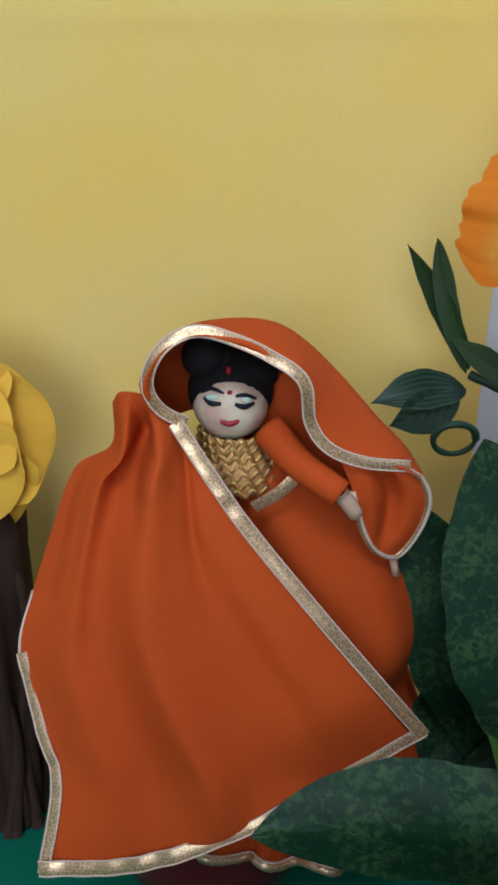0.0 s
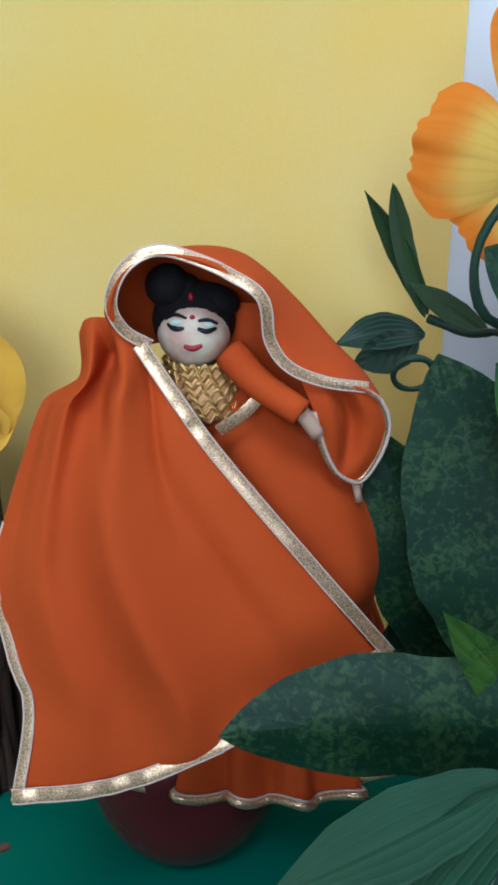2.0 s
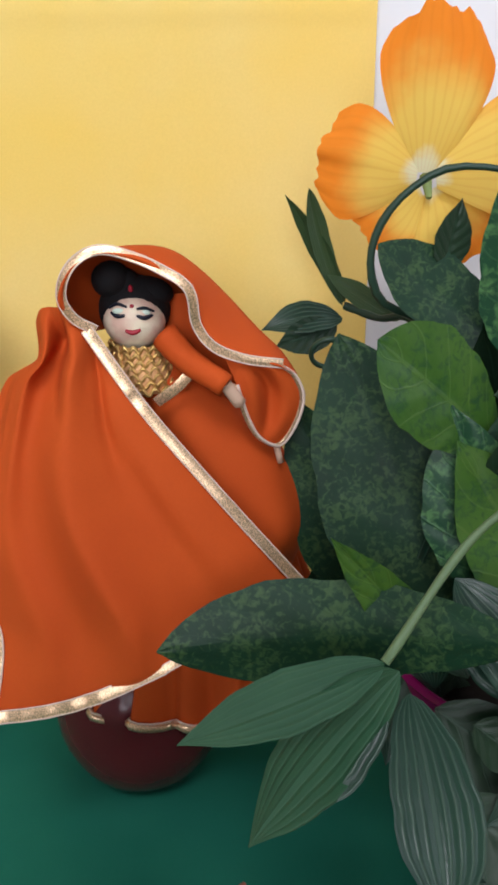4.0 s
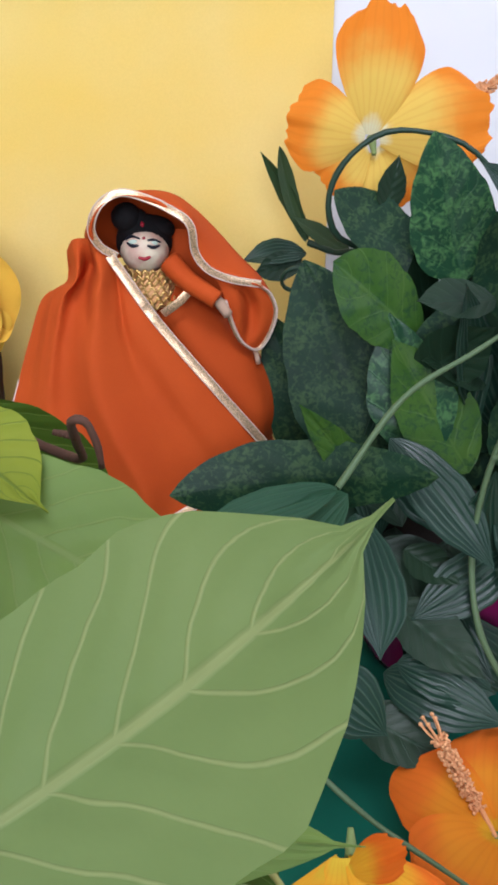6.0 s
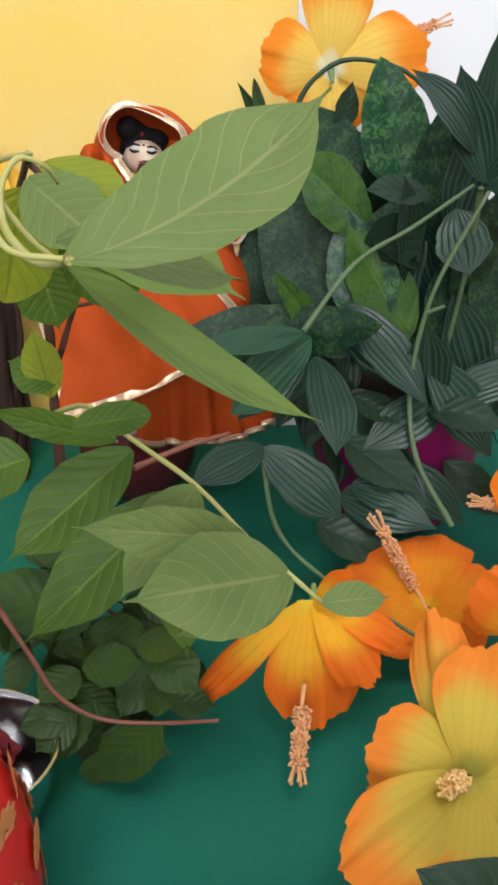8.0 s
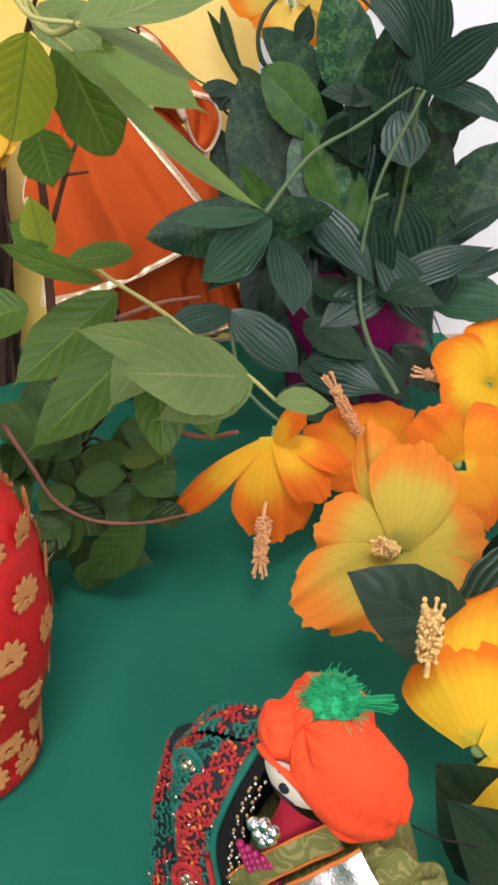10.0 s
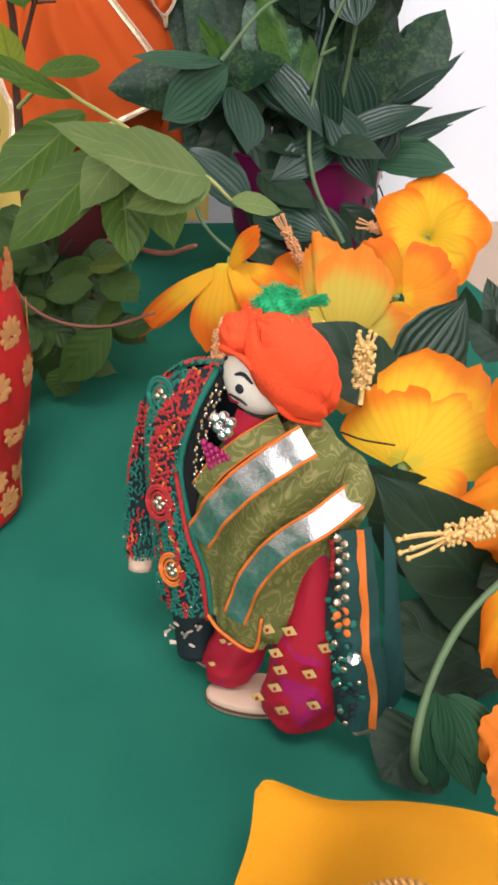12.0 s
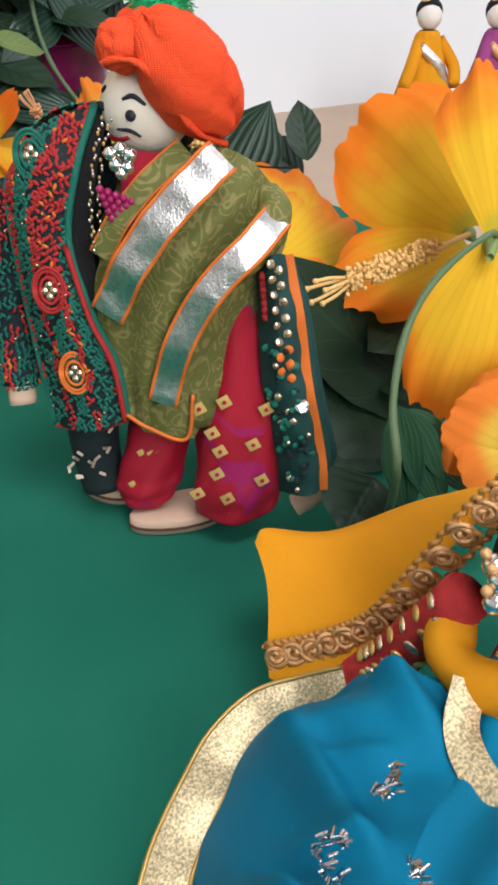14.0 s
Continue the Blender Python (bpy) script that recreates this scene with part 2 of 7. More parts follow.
def leaf_skin(name, dark, light, rib, veins=7.0, rough=0.45, blotch=None, blotch_at=0.55, blotch_scale=90, stripes=False, vein_mix=0.5, through=0.0):
    """A leaf: midrib, side veins or lengthwise stripes, blotches."""
    mat = material(name, rough)
    mat.node_tree.nodes["Principled BSDF"].inputs["Specular IOR Level"].default_value = 0.26
    u, v, _ = uv_of(mat)
    off = calc(mat, "ABSOLUTE", calc(mat, "SUBTRACT", u, 0.5))
    n = noise_of(mat, 40, 4)
    v0 = v
    v = calc(mat, "ADD", v, calc(mat, "MULTIPLY", noise_of(mat, 70, 2), 0.09))
    col = mix(mat, ramp(mat, n, [(0.3, (0, 0, 0)), (0.75, (1, 1, 1))]), dark, light)
    if blotch:
        b = noise_of(mat, blotch_scale, 6, distort=0.8)
        w = calc(mat, "SINE", calc(mat, "MULTIPLY", v, 26.0))
        b = calc(mat, "ADD", b, calc(mat, "MULTIPLY", w, 0.06))
        col = mix(mat, ramp(mat, b, [(blotch_at - 0.07, (0, 0, 0)), (blotch_at + 0.14, (1, 1, 1))]), col, blotch)
    if stripes:
        s = calc(mat, "SINE", calc(mat, "MULTIPLY", u, 50.0))
        k = ramp(mat, s, [(0.55, (0, 0, 0)), (0.95, (1, 1, 1))])
    else:
        s = calc(mat, "SINE", calc(mat, "MULTIPLY", calc(mat, "SUBTRACT", v, calc(mat, "MULTIPLY", off, 0.55)), veins * 6.2832))
        k = ramp(mat, s, [(0.955, (0, 0, 0)), (0.998, (1, 1, 1))])
    mid = ramp(mat, off, [(0.012, (1, 1, 1)), (0.028, (0, 0, 0))])
    quilt = calc(mat, "MULTIPLY", s, 0.0 if stripes else -0.35)
    lines = mix(mat, 1.0, k, mid, "LIGHTEN")
    col = mix(mat, calc(mat, "MULTIPLY", lines, vein_mix), col, rib)
    h = calc(mat, "ADD", calc(mat, "MULTIPLY", lines, min(1.0, 1.6 * vein_mix)), calc(mat, "ADD", quilt, calc(mat, "MULTIPLY", noise_of(mat, 260, 3), 0.6)))
    paint(mat, col, h, 0.4, 0.0007)
    if through:
        shine_through(mat, col, through)
    return mat


def petal_skin(name, throat, middle, rim, at=(0.15, 0.32, 0.68)):
    mat = material(name, 0.75, 0.0, 0.1)
    u, v, uvw = uv_of(mat)
    w = calc(mat, "ADD", v, calc(mat, "MULTIPLY", calc(mat, "SUBTRACT", noise_of(mat, 55, 4), 0.5), 0.42))
    side = calc(mat, "POWER", calc(mat, "MULTIPLY", calc(mat, "ABSOLUTE", calc(mat, "SUBTRACT", u, 0.5)), 2.0), 4.0)
    w = calc(mat, "ADD", w, calc(mat, "MULTIPLY", side, 0.22))
    col = ramp(mat, w, [(0.04, throat), (at[0], middle), (at[1], middle), (at[2], rim)], "EASE")
    ray = calc(mat, "SINE", calc(mat, "MULTIPLY", calc(mat, "ADD", u, calc(mat, "MULTIPLY", noise_of(mat, 30, 2), 0.12)), 62.0))
    k = ramp(mat, ray, [(0.3, (0, 0, 0)), (1.0, (1, 1, 1))])
    col = mix(mat, calc(mat, "MULTIPLY", k, 0.13), col, tuple(0.72 * x for x in rim))
    paint(mat, col, calc(mat, "ADD", calc(mat, "MULTIPLY", k, 0.6), weave(mat, 2500)), 0.3, 0.0006)
    shine_through(mat, col, 0.22)
    return mat


M_WALL = plain("white_plaster", (0.78, 0.8, 0.82), 0.9, 0.08, 6, bump=0.1)
# Grey for the unseen walls and ceiling, picked to cut bounced fill and deepen shade.
M_ROOM = plain("bounce_cut_grey", (0.46, 0.46, 0.46), 0.9, 0.15, 6, bump=0.1)
M_STONE = plain("beige_stone", (0.5, 0.36, 0.26), 0.55, 0.3, 20)
M_GREEN = cloth("green_cloth", (0.008, 0.118, 0.078), (0.014, 0.145, 0.094), 380, 0.9, 0.1, 14)
M_YELLOW = cloth("yellow_cloth", (0.9, 0.62, 0.13), (0.87, 0.67, 0.24), 300, 0.9, 0.1, 9)
M_ORANGE = cloth("orange_crepe", (0.56, 0.086, 0.013), (0.5, 0.07, 0.011), 500, 0.75, 0.2, 18)
M_TRIM = lame("gold_trim", (0.95, 0.66, 0.4), 0.33)
M_PIPE = plain("pale_piping", (0.72, 0.56, 0.46), 0.5, 0.2, 400)
M_BEAD = plain("painted_wood", (0.8, 0.73, 0.66), 0.45, 0.28, 160, bump=0.7)
M_FACE = plain("white_painted_bead", (0.86, 0.76, 0.63), 0.42, 0.2, 140, bump=0.5)
M_BRAID = plain("copper_braid", (0.66, 0.32, 0.09), 0.45, 0.5, 700, metal=0.35, bump=0.6)
M_HAIR = plain("black_thread", (0.008, 0.007, 0.008), 0.8, 0.4, 300, bump=0.6)
M_INK = plain("black_paint", (0.012, 0.014, 0.025), 0.4, 0.2, 200)
M_RED = plain("red_paint", (0.35, 0.015, 0.03), 0.4, 0.2, 200)
M_CREAM = material("cream_painted_bead", 0.42)
paint(M_CREAM, mix(M_CREAM, ramp(M_CREAM, noise_of(M_CREAM, 110, 3), [(0.4, (0, 0, 0)), (0.66, (1, 1, 1))]), (0.8, 0.7, 0.52), (0.66, 0.44, 0.34)), noise_of(M_CREAM, 700, 3), 0.5, 0.0005)
M_LID = plain("pale_green_paint", (0.62, 0.74, 0.62), 0.4, 0.2, 200)
M_GOLD = plain("gold_cord", (0.75, 0.5, 0.17), 0.35, 0.4, 600, metal=0.85, bump=0.5)
M_COPPER = plain("copper_cord", (0.8, 0.45, 0.2), 0.45, 0.4, 600, metal=0.55, bump=0.5)
M_SKIN = plain("bare_wood", (0.62, 0.42, 0.3), 0.7, 0.3, 120)
M_POT = plain("oxblood_glaze", (0.115, 0.018, 0.022), 0.15, 0.5, 30, bump=0.05)
M_MAGENTA = plain("magenta_glaze", (0.22, 0.008, 0.085), 0.25, 0.4, 25, bump=0.05)
M_SOIL = plain("dark_soil", (0.02, 0.014, 0.01), 0.95, 0.5, 90, bump=0.9)
M_BARK = plain("brown_bark", (0.1, 0.045, 0.028), 0.8, 0.5, 120, bump=0.6)
M_DARKBARK = plain("dark_bark", (0.045, 0.022, 0.014), 0.85, 0.5, 120, bump=0.6)
M_TENDRIL = plain("reddish_stem", (0.25, 0.09, 0.06), 0.6, 0.4, 120)
M_STEM = plain("green_stem", (0.1, 0.16, 0.075), 0.5, 0.3, 120)
M_STALK = plain("pale_green_stem", (0.42, 0.4, 0.13), 0.5, 0.3, 120)
M_WIRE = plain("dark_green_wire", (0.02, 0.05, 0.03), 0.45, 0.3, 120)
M_STEEL = material("steel", 0.18, 1.0)
paint(M_STEEL, (0.6, 0.6, 0.6), noise_of(M_STEEL, 120, 2), 0.1, 0.0003)
M_SILVER = foil("silver_ribbon", (0.94, 0.91, 0.88), 170, 0.34)
M_OLIVE = scrolled("olive_brocade", (0.16, 0.165, 0.04), (0.36, 0.3, 0.11), 95)
M_TURBAN = cloth("vermilion_silk", (0.95, 0.095, 0.03), (0.86, 0.075, 0.022), 300, 0.7, 0.2, 40, 0.6)
M_TUFT = plain("green_thread", (0.016, 0.42, 0.16), 0.85, 0.4, 300)
M_CRIMSON = brocade("crimson_print", (0.48, 0.008, 0.03), (0.42, 0.008, 0.13), 45, 0.58)
M_DOT = plain("cream_print", (0.72, 0.48, 0.16), 0.7, 0.4, 400)
M_DARKGREEN = plain("bottle_green_cloth", (0.012, 0.06, 0.055), 0.7, 0.5, 140, bump=0.5)
M_NAVY = plain("black_green_cloth", (0.012, 0.022, 0.024), 0.75, 0.5, 200, bump=0.6)
M_REDTHREAD = plain("red_embroidery", (0.5, 0.03, 0.03), 0.6, 0.5, 500, bump=0.8)
M_TEALTHREAD = plain("teal_embroidery", (0.012, 0.17, 0.12), 0.6, 0.5, 500, bump=0.8)
M_ORANGETHREAD = plain("orange_piping", (0.72, 0.17, 0.025), 0.65, 0.4, 300)
M_SEQUIN = plain("sequin", (0.75, 0.58, 0.42), 0.25, 0.3, 300, metal=0.9)
M_GEM = plain("silver_bead", (0.85, 0.85, 0.86), 0.12, 0.15, 500, metal=1.0)
M_RUBY = plain("magenta_bead", (0.32, 0.015, 0.09), 0.25, 0.3, 400)
M_BLUE = cloth("blue_satin", (0.0004, 0.17, 0.3), (0.0004, 0.145, 0.26), 500, 0.6, 0.2, 20, 0.3, 2600)
M_MUSTARD = cloth("mustard_crepe", (0.72, 0.3, 0.012), (0.68, 0.27, 0.01), 600, 0.8, 0.2, 25)
M_GOLDBAND = lame("gold_ribbon", (0.86, 0.7, 0.42), 0.5)
M_SUIT = brocade("red_brocade", (0.62, 0.012, 0.012), (0.52, 0.014, 0.014), 80, 0.55)
M_MOTIF = plain("gold_motif", (0.72, 0.3, 0.1), 0.55, 0.5, 900, metal=0.15, bump=0.8)
M_SNAKE = leaf_skin("mottled_leaf", (0.004, 0.022, 0.010), (0.008, 0.038, 0.016), (0.03, 0.08, 0.04), 5, 0.5, (0.036, 0.078, 0.026), 0.54, 400, vein_mix=0.06)
M_SNAKELIME = leaf_skin("lime_mottled_leaf", (0.028, 0.085, 0.012), (0.055, 0.12, 0.018), (0.14, 0.22, 0.06), 5, 0.38, (0.016, 0.06, 0.018), 0.56, 330, vein_mix=0.15)
M_SNAKEPALE = leaf_skin("pale_mottled_leaf", (0.008, 0.042, 0.018), (0.014, 0.062, 0.026), (0.06, 0.15, 0.06), 5, 0.35, (0.06, 0.15, 0.05), 0.53, 330, vein_mix=0.2)
M_ZEBRA = leaf_skin("ribbed_leaf", (0.007, 0.026, 0.016), (0.013, 0.039, 0.023), (0.055, 0.095, 0.065), 5, 0.3, stripes=True, vein_mix=0.5)
M_ZEBRAPALE = leaf_skin("ribbed_leaf_underside", (0.015, 0.056, 0.026), (0.023, 0.074, 0.034), (0.045, 0.1, 0.055), 5, 0.5, stripes=True, vein_mix=0.3)
M_DULL = leaf_skin("plain_dark_leaf", (0.009, 0.026, 0.012), (0.017, 0.038, 0.018), (0.03, 0.08, 0.045), 6, 0.42, vein_mix=0.22)
M_BACK = leaf_skin("leaf_underside", (0.14, 0.21, 0.06), (0.185, 0.255, 0.08), (0.4, 0.42, 0.18), 8, 0.6, vein_mix=0.36, through=0.3)
M_FRESH = leaf_skin("fresh_leaf", (0.05, 0.105, 0.012), (0.08, 0.15, 0.018), (0.2, 0.28, 0.06), 8, 0.45, vein_mix=0.45, through=0.3)
M_BRIGHT = leaf_skin("bright_fresh_leaf", (0.17, 0.27, 0.06), (0.22, 0.33, 0.08), (0.28, 0.36, 0.12), 8, 0.5, vein_mix=0.4, through=0.4)
M_YELLOWLEAF = leaf_skin("yellowing_leaf", (0.2, 0.26, 0.02), (0.3, 0.33, 0.03), (0.1, 0.16, 0.02), 8, 0.55, vein_mix=0.6, through=0.3)
M_GRASS = leaf_skin("grass_leaf", (0.025, 0.06, 0.02), (0.04, 0.08, 0.03), (0.07, 0.11, 0.05), 4, 0.45, stripes=True, vein_mix=0.2)
M_DEEP = leaf_skin("deep_green_leaf", (0.022, 0.052, 0.009), (0.04, 0.08, 0.014), (0.045, 0.085, 0.024), 7, 0.45, vein_mix=0.35)
M_PETAL = petal_skin("hibiscus_petal", (0.6, 0.46, 0.03), (0.84, 0.5, 0.02), (0.84, 0.2, 0.006), (0.18, 0.5, 0.94))
M_PETALD = petal_skin("drooping_petal", (0.74, 0.5, 0.03), (0.84, 0.42, 0.018), (0.82, 0.16, 0.006), (0.2, 0.42, 0.8))
M_PETALO = petal_skin("orange_petal", (0.78, 0.42, 0.015), (0.82, 0.28, 0.01), (0.8, 0.165, 0.008), (0.2, 0.45, 0.8))
M_PETALY = petal_skin("pale_petal", (0.62, 0.56, 0.25), (0.78, 0.5, 0.06), (0.8, 0.2, 0.02), (0.2, 0.4, 0.75))
M_PETALW = petal_skin("white_throated_petal", (0.82, 0.78, 0.5), (0.85, 0.58, 0.11), (0.86, 0.25, 0.012), (0.16, 0.4, 0.86))
M_PETALG = petal_skin("greenish_petal", (0.36, 0.33, 0.05), (0.60, 0.45, 0.06), (0.78, 0.22, 0.018), (0.28, 0.5, 0.9))
M_POLLEN = plain("apricot_stamen", (0.85, 0.42, 0.19), 0.7, 0.4, 400, bump=0.6)
M_POLLENY = plain("yellow_stamen", (0.88, 0.55, 0.2), 0.7, 0.4, 400, bump=0.6)
M_CALYX = plain("pale_calyx", (0.22, 0.30, 0.1), 0.6, 0.3, 150)
M_FELT = cloth("yellow_felt", (0.82, 0.5, 0.06), (0.8, 0.45, 0.05), 300, 0.85, 0.2, 30)
M_MAUVE = plain("magenta_cloth", (0.3, 0.05, 0.2), 0.8, 0.3, 100)


# ---- kinds of things ----
def leaf_build(base, tip, width, facing, mat, bend=0.0, fold=0.12, wave=0.0, wide=0.42, point=1.0, curl=0.0):
    """A leaf from base to tip. wide: where along it is widest; point: how drawn-out the tip is."""
    base, tip = Vector(base), Vector(tip)
    d = tip - base
    n = Vector(facing)
    n = (n - n.dot(d) / d.length_squared * d).normalized()
    s = d.cross(n).normalized()
    b = Build()
    reach = 0.94 if point > 0.5 and mat in (M_BACK, M_BRIGHT, M_FRESH, M_YELLOWLEAF, M_DEEP) else 1.0
    ribs = 0.035 if mat in (M_ZEBRA, M_ZEBRAPALE) else 0.0

    def f(u, v):
        w = 2 * u - 1
        if v < wide:
            h = (1 - (1 - v / wide) ** 2.1) ** 0.68
        else:
            h = max(0.0, 1 - ((v - wide) / (reach - wide)) ** 2.0) ** (0.55 + 0.55 * point)
        if reach < 1.0:
            h = max(h, 0.11 * min(1.0, (1 - v) / 0.16))
        h *= 1 + 0.025 * math.sin(23 * v + 40 * base.x + w) + 0.012 * math.sin(51 * v + 90 * base.z)
        h = max(h, 0.012) * width * 0.5
        p = base + d * v + n * bend * d.length * 4 * v * (1 - v)
        p += s * (w * h + curl * d.length * v * v)
        return p + n * (fold * abs(w) * h + wave * width * math.sin(v * 17 + 3 * w) * abs(w) - (0.0005 if abs(w) < 0.05 else 0) + ribs * h * math.sin(50 * u) * math.sin(math.pi * v))
    b.grid(f, 24 if ribs else 12, 26, mat)
    return b


def petal_build(c, axis, out, length, width, opening, mat, seed, cup=0.35, ruffle=0.08):
    """One petal of an open flower: out is the way it leans, opening the degrees that it leans from the axis."""
    c, axis = Vector(c), Vector(axis).normalized()
    out = Vector(out)
    out = (out - out.dot(axis) * axis).normalized()
    side = axis.cross(out)
    rnd = random.Random(seed)
    ph = rnd.uniform(0, 6)

    def f(u, v):
        w = 2 * u - 1
        a = radians(opening) * (0.55 + 0.6 * v)
        r = length * (0.06 + 0.94 * v * (1 - 0.16 * w * w * v))
        h = width * 0.5 * (0.16 + 0.84 * math.sin(math.pi * min(1.0, v * 0.60 + 0.03)) ** 1.1) * (1 - 0.3 * max(0, v - 0.82) / 0.18)
        p = c + out * r * math.sin(a) + axis * r * math.cos(a) + side * w * h
        nrm = axis * math.sin(a) - out * math.cos(a)
        k = cup * h * w * w + ruffle * length * v * v * (math.sin(5.5 * w + ph) * 0.35 + math.sin(13 * w + 2 * ph) * 0.14 * abs(w)) + 0.006 * length * math.sin(24 * w)
        return p + nrm * k
    b = Build()
    b.grid(f, 20, 14, mat)
    return b


def stamen_build(base, tip, mat, seed, column=M_PETALY, thick=0.0011, fluff=1.0):
    """A pollen column with anthers on its outer half and five strands at the tip."""
    base, tip = Vector(base), Vector(tip)
    d = tip - base
    side = d.orthogonal().normalized()
    other = d.normalized().cross(side)
    rnd = random.Random(seed)
    b = Build()
    b.tube([base, base + d * 0.4 + side * 0.001, base + d * 0.8], thick, mat, 7, 8)
    for i in range(int(260 * fluff)):
        t = rnd.uniform(0.24, 0.84)
        a = rnd.uniform(0, 2 * math.pi)
        o = (side * math.cos(a) + other * math.sin(a))
        p = base + d * t
        q = p + o * rnd.uniform(0.0018, 0.0040) + d.normalized() * rnd.uniform(0, 0.002)
        b.tube([p, q], 0.0003, mat, 4)
        b.ball(q, rnd.uniform(0.0006, 0.0010), mat, 6, 4)
    for i in range(5):
        a = i * 1.2566
        o = side * math.cos(a) + other * math.sin(a)
        p = base + d * 0.78
        q = tip + o * 0.0035
        b.tube([p, p.lerp(q, 0.6) + o * 0.0006, q], 0.0006, mat, 5, 6)
        b.ball(q, 0.001, mat, 6, 4)
    return b


def hibiscus(centre, axis, size, label, mat=None, opening=68, first=0.0, stamen=None, seed=1, petals=5, pollen=None, skip=(), cup=0.25):
    """An artificial hibiscus bloom, open towards axis."""
    mat = mat or M_PETAL
    c, ax = Vector(centre), Vector(axis).normalized()
    fl = thing("hibiscus_flower", centre, label, "flower", "orange hibiscus flowers")
    ref = ax.cross(Vector((0, 0, 1)))
    ref = ref.normalized() if ref.length > 0.05 else Vector((1, 0, 0))
    up = ref.cross(ax)
    rnd = random.Random(seed)
    for i in range(petals):
        if i in skip:
            continue
        a = radians(first + i * 360 / petals + rnd.uniform(-7, 7))
        out = up * math.cos(a) + ref * math.sin(a)
        part("petal", petal_build(c + ax * 0.0008 * (i % 3), ax, out, size * rnd.uniform(0.93, 1.07), size * rnd.uniform(0.85, 1.0),
                                  opening + rnd.uniform(-9, 9), mat, seed * 10 + i, cup), fl)
    if stamen:
        part("stamen", stamen_build(c, stamen, pollen or M_POLLEN, seed), fl, "pollen-dusted stamen column")
    b = Build()
    b.tube([c - ax * 0.010, c - ax * 0.005, c + ax * 0.001], lambda t: 0.0014 + 0.0018 * t, M_CALYX, 10, 8)
    part("calyx", b, fl, "pale green calyx")
    return fl


def free_petal(base, tip, width, facing, mat, bend=0.1, seed=0, ruffle=0.05):
    """A single broad petal from base to tip, with a wavy rim."""
    base, tip = Vector(base), Vector(tip)
    d = tip - base
    n = Vector(facing)
    n = (n - n.dot(d) / d.length_squared * d).normalized()
    s = d.cross(n).normalized()
    ph = random.Random(seed).uniform(0, 6)
    b = Build()

    def f(u, v):
        w = 2 * u - 1
        h = width * 0.56 * (0.16 + 0.84 * math.sin(math.pi * min(1.0, 0.03 + v * 0.62)) ** 1.05)
        r = v * (1 - 0.17 * w * w * v) * (1 + (0.025 * math.sin(7 * w + ph) + 0.016 * math.sin(19 * w + 3 * ph) + 0.008 * math.sin(43 * w + ph)) * v)
        p = base + d * r + s * w * h * (1 - 0.12 * max(0.0, v - 0.8) / 0.2)
        k = bend * d.length * 4 * v * (1 - v) - 0.18 * h * w * w
        k += ruffle * d.length * v * v * (0.6 * math.sin(4.5 * w + ph) + 0.3 * math.sin(11 * w + 2 * ph)) + 0.006 * d.length * math.sin(22 * w) * v
        return p + n * k
    b.grid(f, 22, 18, mat)
    return b


def bloom(centre, label, petals, mat, stamen=None, pollen=None, calyx=None, seed=1):
    """A hibiscus whose petals are bent each its own way: rows of base, tip, width, facing."""
    fl = thing("hibiscus_flower", centre, label, "flower", "orange hibiscus flowers")
    for i, (base, tip, w, face) in enumerate(petals):
        part("petal", free_petal(base, tip, w, face, mat, 0.08, seed * 10 + i), fl)
    if stamen:
        part("stamen", stamen_build(stamen[0], stamen[1], pollen or M_POLLEN, seed), fl, "pollen-dusted stamen column")
    b = Build()
    c = Vector(centre)
    d = Vector(calyx or (0, 0.3, -1)).normalized()
    b.tube([c + d * 0.009, c + d * 0.004, c - d * 0.001], lambda t: 0.0012 + 0.0014 * t, M_CALYX, 10, 8)
    part("calyx", b, fl, "pale green calyx")
    return fl


def leaf_on(plant, base, tip, width, facing, mat, label="", **kw):
    return part("leaf", leaf_build(base, tip, width, facing, mat, **kw), plant, label)


def stem_on(plant, pts, r, mat, label="", name="stem", steps=24, taper=0.35):
    b = Build()
    b.tube(pts, lambda t: r * (1 - taper * t) * (1 + 0.08 * math.sin(31 * t)), mat, 9, steps)
    return part(name, b, plant, label)


# ---- the setting ----
def slab(name, lo, hi, mat, label, kind="structure"):
    b = Build()
    (x0, y0, z0), (x1, y1, z1) = lo, hi
    b.v = [Vector((x, y, z)) for z in (z0, z1) for y in (y0, y1) for x in (x0, x1)]
    b.uv = [(0, 0)] * 8
    b.slot(mat)
    b.f = [(0, 2, 3, 1), (4, 5, 7, 6), (0, 1, 5, 4), (2, 6, 7, 3), (0, 4, 6, 2), (1, 3, 7, 5)]
    b.m = [0] * 6
    ob = b.object(name)
    for p in ob.data.polygons:
        p.use_smooth = False
    return tagged(ob, label, "room", "", kind)


WALL_Y = 0.39
slab("floor", (-1.6, -2.1, -0.1), (2.0, WALL_Y + 0.12, 0.0), M_STONE, "beige stone floor under the display")
slab("wall_north", (-1.6, WALL_Y, 0.0), (2.0, WALL_Y + 0.12, 2.6), M_WALL, "bright white plastered wall")
# Unseen shell added around the display: holds the lamp openings, limits bounced light.
slab("wall_west", (-1.72, -2.1, 0.0), (-1.6, WALL_Y, 2.6), M_ROOM, "unseen grey wall added to close in the light")
slab("wall_east_low", (2.0, -2.1, 0.0), (2.12, WALL_Y, 0.7), M_ROOM, "unseen grey wall added below a lamp opening")
slab("wall_east_high", (2.0, -2.1, 2.0), (2.12, WALL_Y, 2.6), M_ROOM, "unseen grey wall added above a lamp opening")
